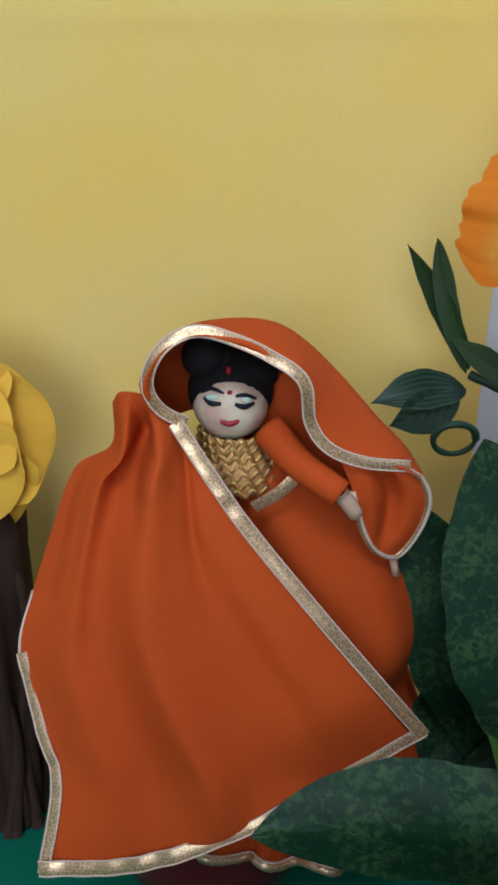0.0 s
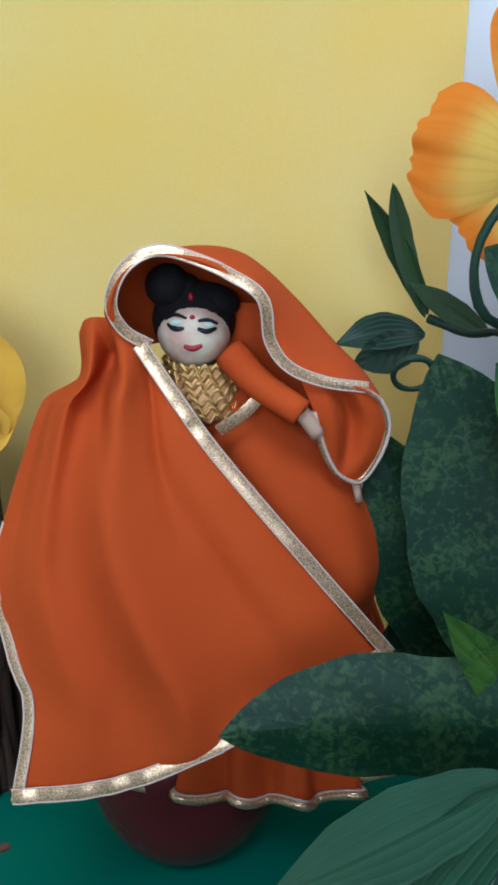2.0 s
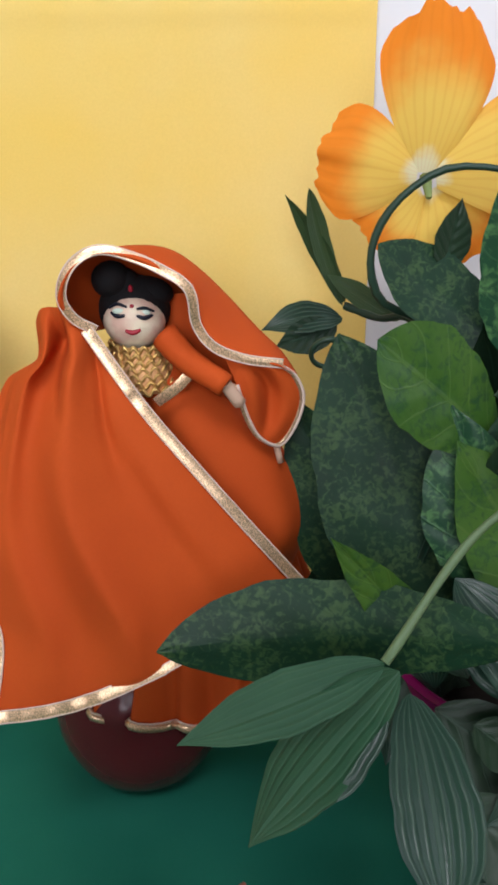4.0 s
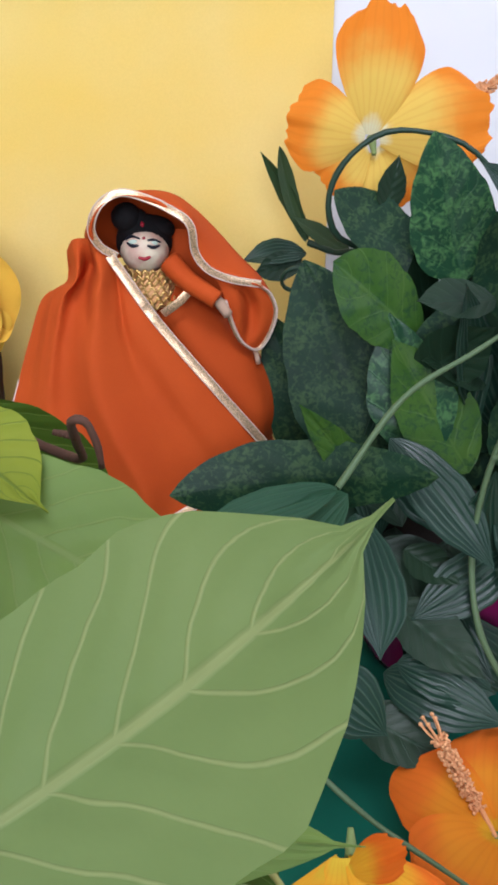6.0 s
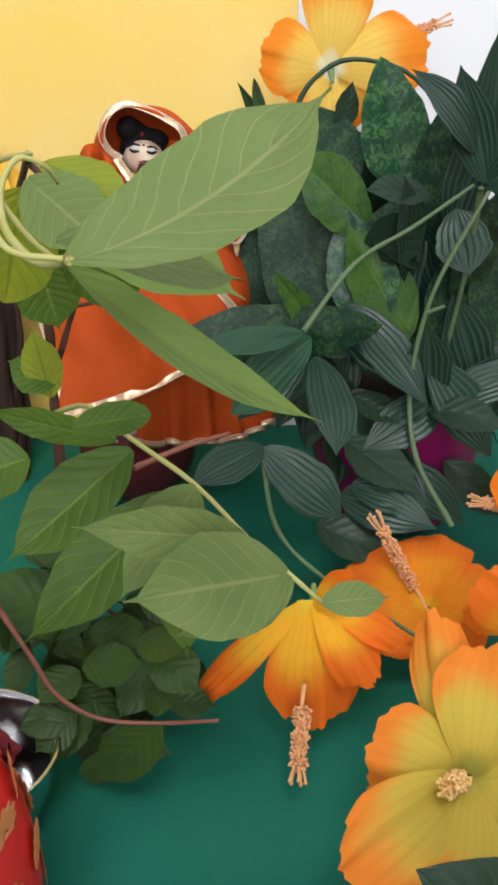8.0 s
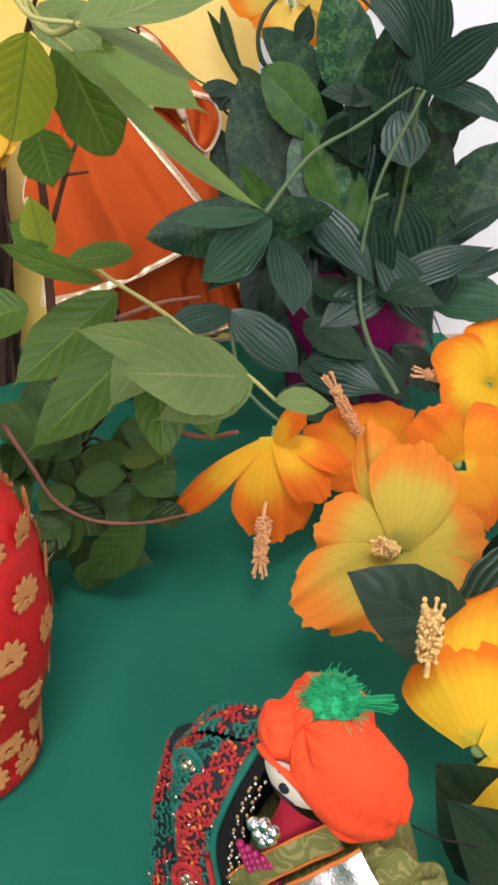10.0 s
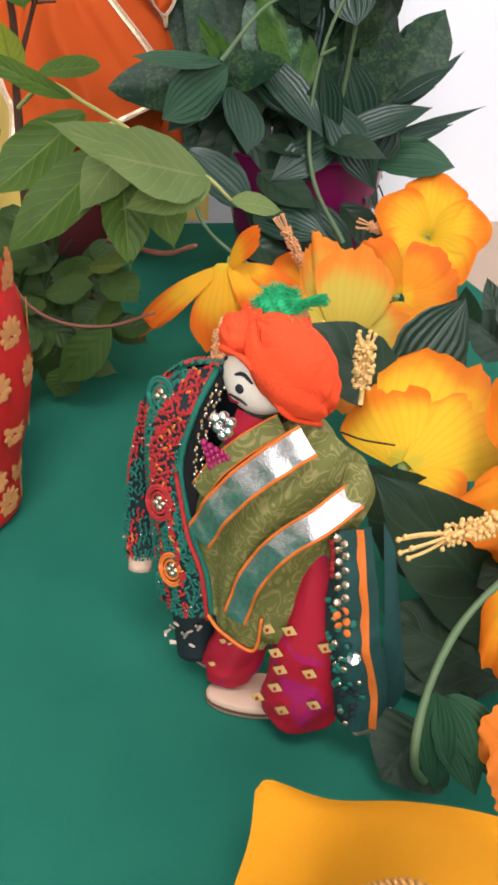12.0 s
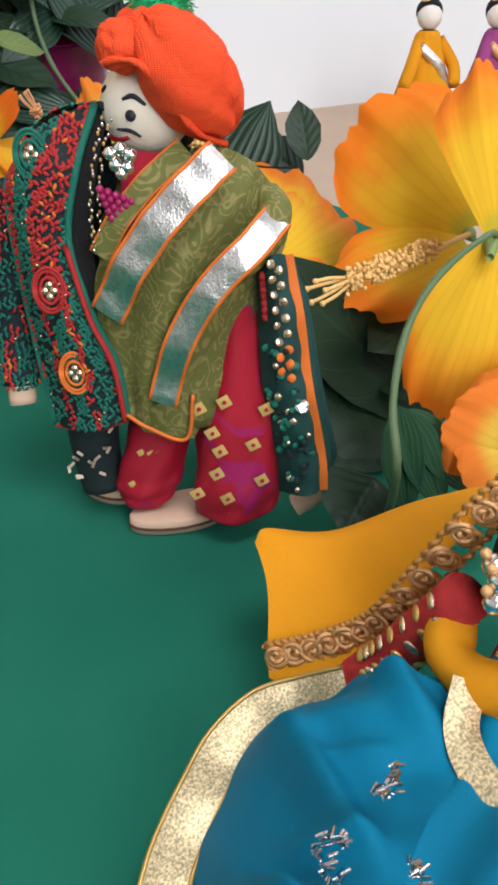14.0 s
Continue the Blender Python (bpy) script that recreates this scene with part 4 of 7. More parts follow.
# ---- the artificial plant behind: purple pot, mottled and ribbed leaves ----
plant = thing("potted_artificial_plant", (0.16, 0.235, 0.004), "artificial dark green plant with mottled leaves in a magenta pot", "plant")
b = Build()
b.lathe((0.16, 0.235, 0.004), [(0.001, 0.0), (0.040, 0.0), (0.053, 0.03), (0.061, 0.07), (0.065, 0.096), (0.066, 0.099), (0.061, 0.099), (0.058, 0.086), (0.001, 0.083)], M_MAGENTA, 48)
part("pot", b, plant, "magenta glazed pot")
b = Build()
b.ball((0.16, 0.235, 0.086), (0.057, 0.057, 0.012), M_SOIL, 28, 10)
part("soil", b, plant, "dark soil")
for base, tip, w, face, mat, kw in (
    # mottled blades
    ((0.1130, 0.2050, 0.1310), (0.0709, 0.2360, 0.2441), 0.062, (-0.2, -0.9, 0.3), M_SNAKE, dict(wide=0.42, bend=-0.02, point=0.5)),
    ((0.1081, 0.2350, 0.0970), (0.0558, 0.2620, 0.2116), 0.05, (-0.4, -0.8, 0.3), M_SNAKE, dict(wide=0.5)),
    ((0.1265, 0.2150, 0.2080), (0.0792, 0.2050, 0.2502), 0.042, (0.1, -0.8, 0.5), M_SNAKELIME, dict(wide=0.6, point=0.4)),
    ((0.1483, 0.2250, 0.2337), (0.1292, 0.2300, 0.3031), 0.043, (-0.1, -0.95, 0.2), M_SNAKEPALE, dict(wide=0.3, point=0.5)),
    ((0.1378, 0.2500, 0.2328), (0.0895, 0.2600, 0.2727), 0.034, (0.2, -0.8, 0.5), M_SNAKE, dict(wide=0.55, point=0.5)),
    ((0.1260, 0.1900, 0.1566), (0.1080, 0.2100, 0.2238), 0.042, (-0.3, -0.9, 0.2), M_SNAKEPALE, dict(wide=0.4)),
    ((0.1463, 0.1850, 0.1492), (0.1078, 0.2000, 0.2140), 0.04, (0.1, -0.9, 0.3), M_SNAKELIME, dict(wide=0.45)),
    ((0.0960, 0.1680, 0.1500), (0.0575, 0.1600, 0.2000), 0.017, (-0.4, -0.7, 0.5), M_SNAKELIME, dict(wide=0.4)),
    ((0.1514, 0.1900, 0.2345), (0.1116, 0.1800, 0.2378), 0.03, (0, -0.6, 0.8), M_DULL, dict(wide=0.5)),
    ((0.1168, 0.2620, 0.2610), (0.1230, 0.2650, 0.2885), 0.022, (0.3, -0.9, 0.2), M_DULL, {}),
    ((0.1549, 0.2000, 0.1930), (0.1194, 0.1900, 0.2067), 0.035, (0, -0.5, 0.85), M_DULL, {}),
    ((0.1565, 0.2100, 0.2111), (0.1183, 0.2050, 0.2118), 0.03, (0, -0.7, 0.6), M_SNAKE, {}),
    ((0.2048, 0.1900, 0.1444), (0.1980, 0.2000, 0.2053), 0.04, (0.1, -0.9, 0.2), M_SNAKE, {}),
    ((0.2166, 0.1900, 0.1522), (0.2483, 0.2000, 0.2075), 0.042, (-0.2, -0.9, 0.2), M_SNAKE, dict(wide=0.5)),
    ((0.1797, 0.1900, 0.1409), (0.1730, 0.2000, 0.2009), 0.045, (0.1, -0.9, 0.2), M_SNAKE, {}),
    ((0.1523, 0.2100, 0.1370), (0.1431, 0.2300, 0.2275), 0.05, (0.1, -0.9, 0.2), M_SNAKE, {}),
    # long leaf across the shawl
    ((0.1122, 0.1323, 0.1761), (0.0004, 0.1713, 0.1529), 0.0366, (-0.36, -0.91, 0.207), M_SNAKE, dict(wide=0.66, bend=-0.10, fold=-0.3, point=0.5)),
    # ribbed leaves
    ((0.0691, 0.1300, 0.1750), (0.0098, 0.0960, 0.1795), 0.0175, (0.1, -0.55, 0.85), M_ZEBRAPALE, dict(wide=0.5, bend=-0.02)),
    ((0.0736, 0.1300, 0.1717), (0.0269, 0.0950, 0.1452), 0.032, (0.6, -0.7, 0.3), M_ZEBRAPALE, dict(wide=0.5, bend=-0.06)),
    ((0.0704, 0.1350, 0.1664), (0.0323, 0.1100, 0.1349), 0.034, (-0.4, -0.8, 0.4), M_ZEBRA, dict(wide=0.5)),
    ((0.0785, 0.1350, 0.1594), (0.0770, 0.0780, 0.1283), 0.038, (0.2, -0.95, 0.2), M_ZEBRA, dict(wide=0.6, bend=0.05)),
    ((0.0419, 0.0900, 0.1290), (0.0804, 0.0720, 0.0959), 0.036, (0, -0.8, 0.6), M_ZEBRA, dict(wide=0.6, bend=0.05)),
    ((0.0427, 0.0900, 0.1299), (0.0029, 0.0500, 0.1320), 0.026, (-0.1, -0.7, 0.6), M_ZEBRA, dict(wide=0.55)),
    ((0.0995, 0.1700, 0.1646), (0.1415, 0.1500, 0.1372), 0.04, (-0.2, -0.7, 0.65), M_ZEBRA, dict(wide=0.5, bend=0.05)),
    ((0.0995, 0.1750, 0.1194), (0.1423, 0.1500, 0.0954), 0.04, (-0.2, -0.7, 0.65), M_DULL, dict(wide=0.5)),
    ((0.1147, 0.1700, 0.0903), (0.1486, 0.1300, 0.0659), 0.042, (-0.2, -0.7, 0.65), M_ZEBRA, dict(wide=0.4)),
    ((0.0944, 0.1300, 0.0769), (0.1429, 0.1000, 0.0680), 0.04, (0, -0.7, 0.7), M_ZEBRA, dict(wide=0.45, bend=0.06)),
    ((0.1018, 0.1500, 0.1017), (0.1349, 0.1100, 0.0862), 0.036, (0, -0.8, 0.6), M_DULL, dict(wide=0.45)),
    ((0.1723, 0.1600, 0.2436), (0.2094, 0.1300, 0.2810), 0.034, (-0.1, -0.9, 0.3), M_ZEBRA, dict(wide=0.45, bend=0.04)),
    ((0.1736, 0.1600, 0.2423), (0.2113, 0.1200, 0.2243), 0.03, (-0.2, -0.5, 0.8), M_ZEBRA, dict(wide=0.5, bend=0.12)),
    ((0.1723, 0.1600, 0.2436), (0.1501, 0.1600, 0.3014), 0.032, (-0.3, -0.9, 0.1), M_ZEBRA, dict(wide=0.5)),
    ((0.1795, 0.1700, 0.2289), (0.2128, 0.1500, 0.2340), 0.034, (0, -0.8, 0.5), M_SNAKE, {}),
    ((0.1502, 0.1500, 0.1190), (0.2246, 0.1450, 0.1476), 0.032, (0, -0.65, 0.75), M_ZEBRA, dict(wide=0.5, bend=0.06)),
    ((0.1501, 0.1500, 0.1206), (0.1399, 0.1400, 0.1735), 0.034, (-0.3, -0.9, 0.2), M_ZEBRA, dict(wide=0.55)),
    ((0.1457, 0.1400, 0.1227), (0.1846, 0.1200, 0.1176), 0.032, (0, -0.55, 0.85), M_DULL, dict(wide=0.5, bend=0.08)),
    ((0.2047, 0.1700, 0.1168), (0.2488, 0.1600, 0.1343), 0.02, (0, -0.5, 0.85), M_ZEBRA, {}),
    ((0.2092, 0.1800, 0.1464), (0.2474, 0.1700, 0.1718), 0.02, (0, -0.6, 0.75), M_ZEBRA, {}),
    ((0.1894, 0.1600, 0.1078), (0.2459, 0.1400, 0.1078), 0.045, (0, -0.5, 0.85), M_ZEBRAPALE, dict(wide=0.5, bend=0.08)),
    ((0.1011, 0.1700, 0.1772), (0.1413, 0.1300, 0.1293), 0.036, (0.1, -0.8, 0.5), M_ZEBRA, dict(wide=0.5, bend=0.05)),
    ((0.1090, 0.1600, 0.1242), (0.1306, 0.1400, 0.1155), 0.026, (0, -0.6, 0.8), M_DULL, {}),
    ((0.1604, 0.1700, 0.2288), (0.1644, 0.1500, 0.1968), 0.04, (-0.2, -0.9, 0.2), M_ZEBRA, dict(wide=0.6)),
    ((0.1211, 0.2000, 0.1937), (0.1487, 0.1800, 0.2245), 0.04, (0.2, -0.85, 0.4), M_DULL, dict(wide=0.5)),
    ((0.1640, 0.1600, 0.2599), (0.1220, 0.1500, 0.2997), 0.03, (0.3, -0.8, 0.4), M_ZEBRA, dict(wide=0.5, bend=0.08)),
    ((0.1718, 0.2000, 0.2068), (0.1858, 0.2000, 0.2816), 0.04, (0, -0.9, 0.3), M_ZEBRA, dict(wide=0.5)),
    ((0.1717, 0.2200, 0.2094), (0.1700, 0.2200, 0.2832), 0.045, (0.1, -0.9, 0.3), M_SNAKE, dict(wide=0.45)),
    ((0.1888, 0.2000, 0.2358), (0.1823, 0.1900, 0.3210), 0.036, (-0.2, -0.9, 0.3), M_ZEBRA, dict(wide=0.45)),
    ((0.1886, 0.2000, 0.1578), (0.2016, 0.2000, 0.2195), 0.05, (0, -0.9, 0.3), M_DULL, dict(wide=0.5)),
    ((0.1940, 0.1800, 0.1128), (0.1678, 0.1800, 0.1783), 0.045, (0, -0.9, 0.3), M_ZEBRA, dict(wide=0.5)),
    ((0.1806, 0.1600, 0.0995), (0.1983, 0.1600, 0.1493), 0.05, (0, -0.7, 0.6), M_ZEBRA, dict(wide=0.5)),
    ((0.1114, 0.1500, 0.0932), (0.1353, 0.1250, 0.0484), 0.04, (0, -0.8, 0.5), M_ZEBRA, dict(wide=0.45, bend=0.06)),
    ((0.1595, 0.1500, 0.1268), (0.1084, 0.1400, 0.0982), 0.036, (0.1, -0.7, 0.6), M_ZEBRA, dict(wide=0.5, bend=0.06)),
    ((0.1470, 0.1500, 0.1481), (0.1856, 0.1350, 0.0925), 0.042, (0, -0.8, 0.5), M_ZEBRA, dict(wide=0.5, bend=0.05)),
    ((0.1002, 0.1300, 0.0820), (0.1430, 0.1150, 0.0728), 0.036, (0, -0.6, 0.8), M_ZEBRA, dict(wide=0.5, bend=0.08)),
    ((0.0791, 0.1200, 0.0634), (0.1173, 0.1000, 0.0505), 0.036, (0, -0.6, 0.8), M_DULL, dict(wide=0.5, bend=0.08)),
    ((0.1021, 0.2400, 0.1327), (0.0735, 0.2200, 0.0777), 0.04, (-0.2, -0.9, 0.3), M_DULL, dict(wide=0.5)),
    ((0.1080, 0.2300, 0.1203), (0.0888, 0.2000, 0.0700), 0.04, (0, -0.9, 0.3), M_ZEBRA, dict(wide=0.5)),
    ((0.0982, 0.2600, 0.1421), (0.0665, 0.2500, 0.0983), 0.04, (-0.2, -0.9, 0.3), M_SNAKE, dict(wide=0.5)),
    ((0.1221, 0.2200, 0.0997), (0.1101, 0.1900, 0.0490), 0.04, (0, -0.9, 0.3), M_DULL, dict(wide=0.5)),
    ((0.1063, 0.2300, 0.1251), (0.0886, 0.2000, 0.0826), 0.04, (-0.1, -0.9, 0.3), M_DULL, dict(wide=0.5)),
    # cut grass-like leaves against the backdrop
    ((0.0894, 0.3300, 0.2332), (0.0606, 0.3300, 0.2840), 0.011, (-0.6, -0.7, 0.2), M_GRASS, dict(wide=0.45, bend=-0.06)),
    ((0.0879, 0.3280, 0.2324), (0.0710, 0.3260, 0.2871), 0.012, (0.5, -0.8, 0.2), M_GRASS, dict(wide=0.6, bend=-0.05, point=0.4)),
    ((0.1137, 0.3200, 0.2262), (0.0798, 0.3270, 0.2477), 0.012, (0.1, -0.8, 0.5), M_GRASS, dict(wide=0.5)),
    ((0.0870, 0.3220, 0.2277), (0.0475, 0.3120, 0.2257), 0.024, (0.1, -0.6, 0.75), M_ZEBRA, dict(wide=0.5, bend=0.12)),
    ((0.0839, 0.3180, 0.2251), (0.0531, 0.3000, 0.2212), 0.022, (0.1, -0.8, 0.3), M_DULL, dict(wide=0.5)),
    ((0.1350, 0.1650, 0.0790), (0.1793, 0.1450, 0.0400), 0.036, (0, -0.8, 0.5), M_ZEBRA, dict(wide=0.5, bend=0.05)),
    ((0.1700, 0.1650, 0.0760), (0.2050, 0.1500, 0.0420), 0.034, (0, -0.8, 0.5), M_DULL, dict(wide=0.5, bend=0.05)),
    # thin pointed tips against the white wall
    ((0.1997, 0.1900, 0.1133), (0.2878, 0.1900, 0.1432), 0.014, (-0.2, -0.7, 0.6), M_ZEBRA, dict(wide=0.4, point=1.6)),
    ((0.2317, 0.1900, 0.1507), (0.2641, 0.1900, 0.1814), 0.010, (-0.3, -0.8, 0.3), M_ZEBRA, dict(wide=0.4, point=1.6)),
    ((0.1861, 0.1700, 0.1011), (0.2411, 0.1700, 0.1074), 0.022, (0, -0.5, 0.85), M_ZEBRAPALE, dict(wide=0.5, bend=0.06)),
    ((0.1872, 0.1900, 0.1321), (0.2452, 0.1900, 0.1562), 0.022, (-0.2, -0.7, 0.6), M_ZEBRA, dict(wide=0.45, bend=0.05)),
):
    if mat in (M_ZEBRA, M_DULL):
        w, kw = w * 0.76, dict(point=1.35, **kw) if "point" not in kw else kw
    leaf_on(plant, base, tip, w, face, mat, **kw)
rnd = random.Random(33)
for k in range(8):
    a = radians(rnd.uniform(195, 365))
    c = Vector((0.16 + 0.042 * math.cos(a), 0.235 + 0.042 * math.sin(a), rnd.uniform(0.095, 0.115)))
    t = c + Vector((rnd.uniform(0.012, 0.03) * math.cos(a) + rnd.uniform(-0.015, 0.015), rnd.uniform(0.012, 0.03) * math.sin(a), rnd.uniform(-0.045, 0.0)))
    leaf_on(plant, c, t, rnd.uniform(0.018, 0.026), (math.cos(a), math.sin(a), 0.6), rnd.choice((M_ZEBRA, M_DULL)), wide=0.5, bend=rnd.uniform(0.05, 0.12), point=1.2)
rnd = random.Random(21)
for k in range(100):
    c = Vector((rnd.uniform(0.1, 0.2), rnd.uniform(0.2, 0.28), rnd.uniform(0.1, 0.17)))
    t = c + Vector((rnd.uniform(-0.04, 0.05), rnd.uniform(-0.03, 0.03), rnd.uniform(0.03, 0.09)))
    t.z = min(t.z, 0.262)
    t.y = max(t.y, 0.25) if t.x < 0.125 else t.y
    leaf_on(plant, c, t, rnd.uniform(0.022, 0.033), (rnd.uniform(-0.5, 0.5), -0.8, 0.4), rnd.choice((M_DULL, M_SNAKE, M_ZEBRA)), wide=0.5, point=1.3, bend=rnd.uniform(-0.05, 0.1))
stem_on(plant, [(0.1561, 0.111, 0.0625), (0.136, 0.125, 0.10), (0.134, 0.1405, 0.139), (0.142, 0.142, 0.19), (0.1657, 0.141, 0.243)], 0.0017, M_STEM, "long arching green vine")
stem_on(plant, [(0.0691, 0.1300, 0.1750), (0.10, 0.15, 0.205), (0.133, 0.158, 0.222), (0.165, 0.16, 0.243)], 0.0015, M_STEM, "straight green vine")
stem_on(plant, [(0.165, 0.15, 0.243), (0.17, 0.17, 0.19), (0.165, 0.19, 0.09)], 0.0018, M_STEM)
stem_on(plant, [(0.1383, 0.1400, 0.1795), (0.1463, 0.1350, 0.1847)], 0.0013, M_STEM)
stem_on(plant, [(0.0419, 0.0900, 0.1290), (0.0473, 0.0750, 0.0919), (0.0674, 0.0600, 0.0713), (0.0991, 0.0400, 0.0559), (0.1387, 0.0200, 0.0337)], 0.0014, M_STEM, "trailing green vine")
stem_on(plant, [(0.0885, 0.3250, 0.2331), (0.1026, 0.3150, 0.2291), (0.1180, 0.3000, 0.2290), (0.14, 0.24, 0.2)], 0.002, M_WIRE)
stem_on(plant, [(0.127, 0.270, 0.230), (0.107, 0.264, 0.242), (0.092, 0.262, 0.250), (0.087, 0.261, 0.265), (0.090, 0.261, 0.279), (0.099, 0.260, 0.291), (0.114, 0.259, 0.300), (0.133, 0.255, 0.300), (0.152, 0.248, 0.294), (0.1641, 0.2300, 0.2800)], 0.0019, M_WIRE, "bent green wire stem", "wire")
ring = Vector((0.0757, 0.2890, 0.2207))
stem_on(plant, [ring + Vector((0.0078 * math.cos(i * 0.285), -0.002 * math.sin(i * 0.285), 0.0068 * math.sin(i * 0.285))) for i in range(23)], 0.0015, M_WIRE, "curled wire tendril", "tendril", 44)

# ---- the living sprig in front: brown twigs, fresh leaves ----
sprig = thing("leafy_sprig", (-0.062, 0.09, 0.004), "fresh leafy branch with brown twigs and pale leaf undersides", "plant")
stem_on(sprig, [(-0.06, 0.1, 0.004), (-0.0575, 0.098, 0.08), (-0.0574, 0.0965, 0.16), (-0.056, 0.085, 0.2), (-0.062, 0.06, 0.245), (-0.052, 0.02, 0.275), (-0.045, -0.04, 0.285)], 0.0033, M_BARK, "brown woody stem", taper=0.75)
stem_on(sprig, [(-0.0574, 0.0965, 0.165), (-0.0434, 0.0833, 0.207), (-0.037, 0.082, 0.222)], 0.0016, M_BARK)
stem_on(sprig, [(-0.052, 0.02, 0.275), (-0.035, 0.006, 0.263), (-0.0180, -0.0090, 0.2610), (-0.0166, -0.0200, 0.2700), (-0.0155, -0.0348, 0.2806), (-0.0128, -0.0365, 0.2812), (-0.0112, -0.0360, 0.2765), (-0.0108, -0.0350, 0.2715)], 0.0012, M_BARK, "short hooked twig", taper=0.5)
stem_on(sprig, [(-0.0162, -0.0250, 0.2735), (-0.0200, -0.0262, 0.2750)], 0.0009, M_BARK)
stem_on(sprig, [(-0.0434, 0.0833, 0.206), (-0.06, 0.08, 0.225)], 0.0012, M_BARK)
stem_on(sprig, [(-0.0434, 0.0833, 0.206), (-0.032, 0.085, 0.207)], 0.0010, M_BARK)
stem_on(sprig, [(-0.0574, 0.0965, 0.15), (-0.04, 0.06, 0.168), (-0.022, 0.0377, 0.162), (0.0027, 0.0165, 0.150), (0.0205, -0.0125, 0.1405), (0.0319, -0.0339, 0.1388), (0.0433, -0.0383, 0.1285)], 0.0013, M_STALK, "pale green stalk")
stem_on(sprig, [(-0.045, -0.04, 0.285), (-0.05, -0.09, 0.288), (-0.044, -0.122, 0.279), (-0.0316, -0.1282, 0.2772)], 0.0009, M_STALK)
stem_on(sprig, [(-0.046, -0.105, 0.284), (-0.040, -0.103, 0.275), (-0.0336, -0.1021, 0.2696)], 0.0008, M_STALK)
stem_on(sprig, [(-0.0802, 0.0119, 0.1017), (-0.068, 0.003, 0.082), (-0.0576, -0.0052, 0.0664), (-0.04, -0.012, 0.058), (-0.0159, -0.0168, 0.0575), (0.0063, -0.0307, 0.0692)], 0.0012, M_TENDRIL, "reddish bare tendril", "tendril")
stem_on(sprig, [(-0.0214, 0.0600, 0.1367), (0.0015, 0.0700, 0.1410), (0.0255, 0.0900, 0.1376)], 0.0016, M_TENDRIL)
stem_on(sprig, [(-0.0124, 0.0300, 0.0907), (0.0158, 0.0150, 0.0868), (0.0331, 0.0000, 0.0954)], 0.0018, M_TENDRIL)
stem_on(sprig, [(-0.0316, -0.1282, 0.2772), (-0.0385, -0.118, 0.2745), (-0.0445, -0.110, 0.2790), (-0.0455, -0.104, 0.2860), (-0.0420, -0.100, 0.2915), (-0.0370, -0.097, 0.2895), (-0.0350, -0.090, 0.2850)], 0.0011, M_STALK, "hooked leaf stalk", taper=0.6)
UPW = (0, -0.55, 0.8)
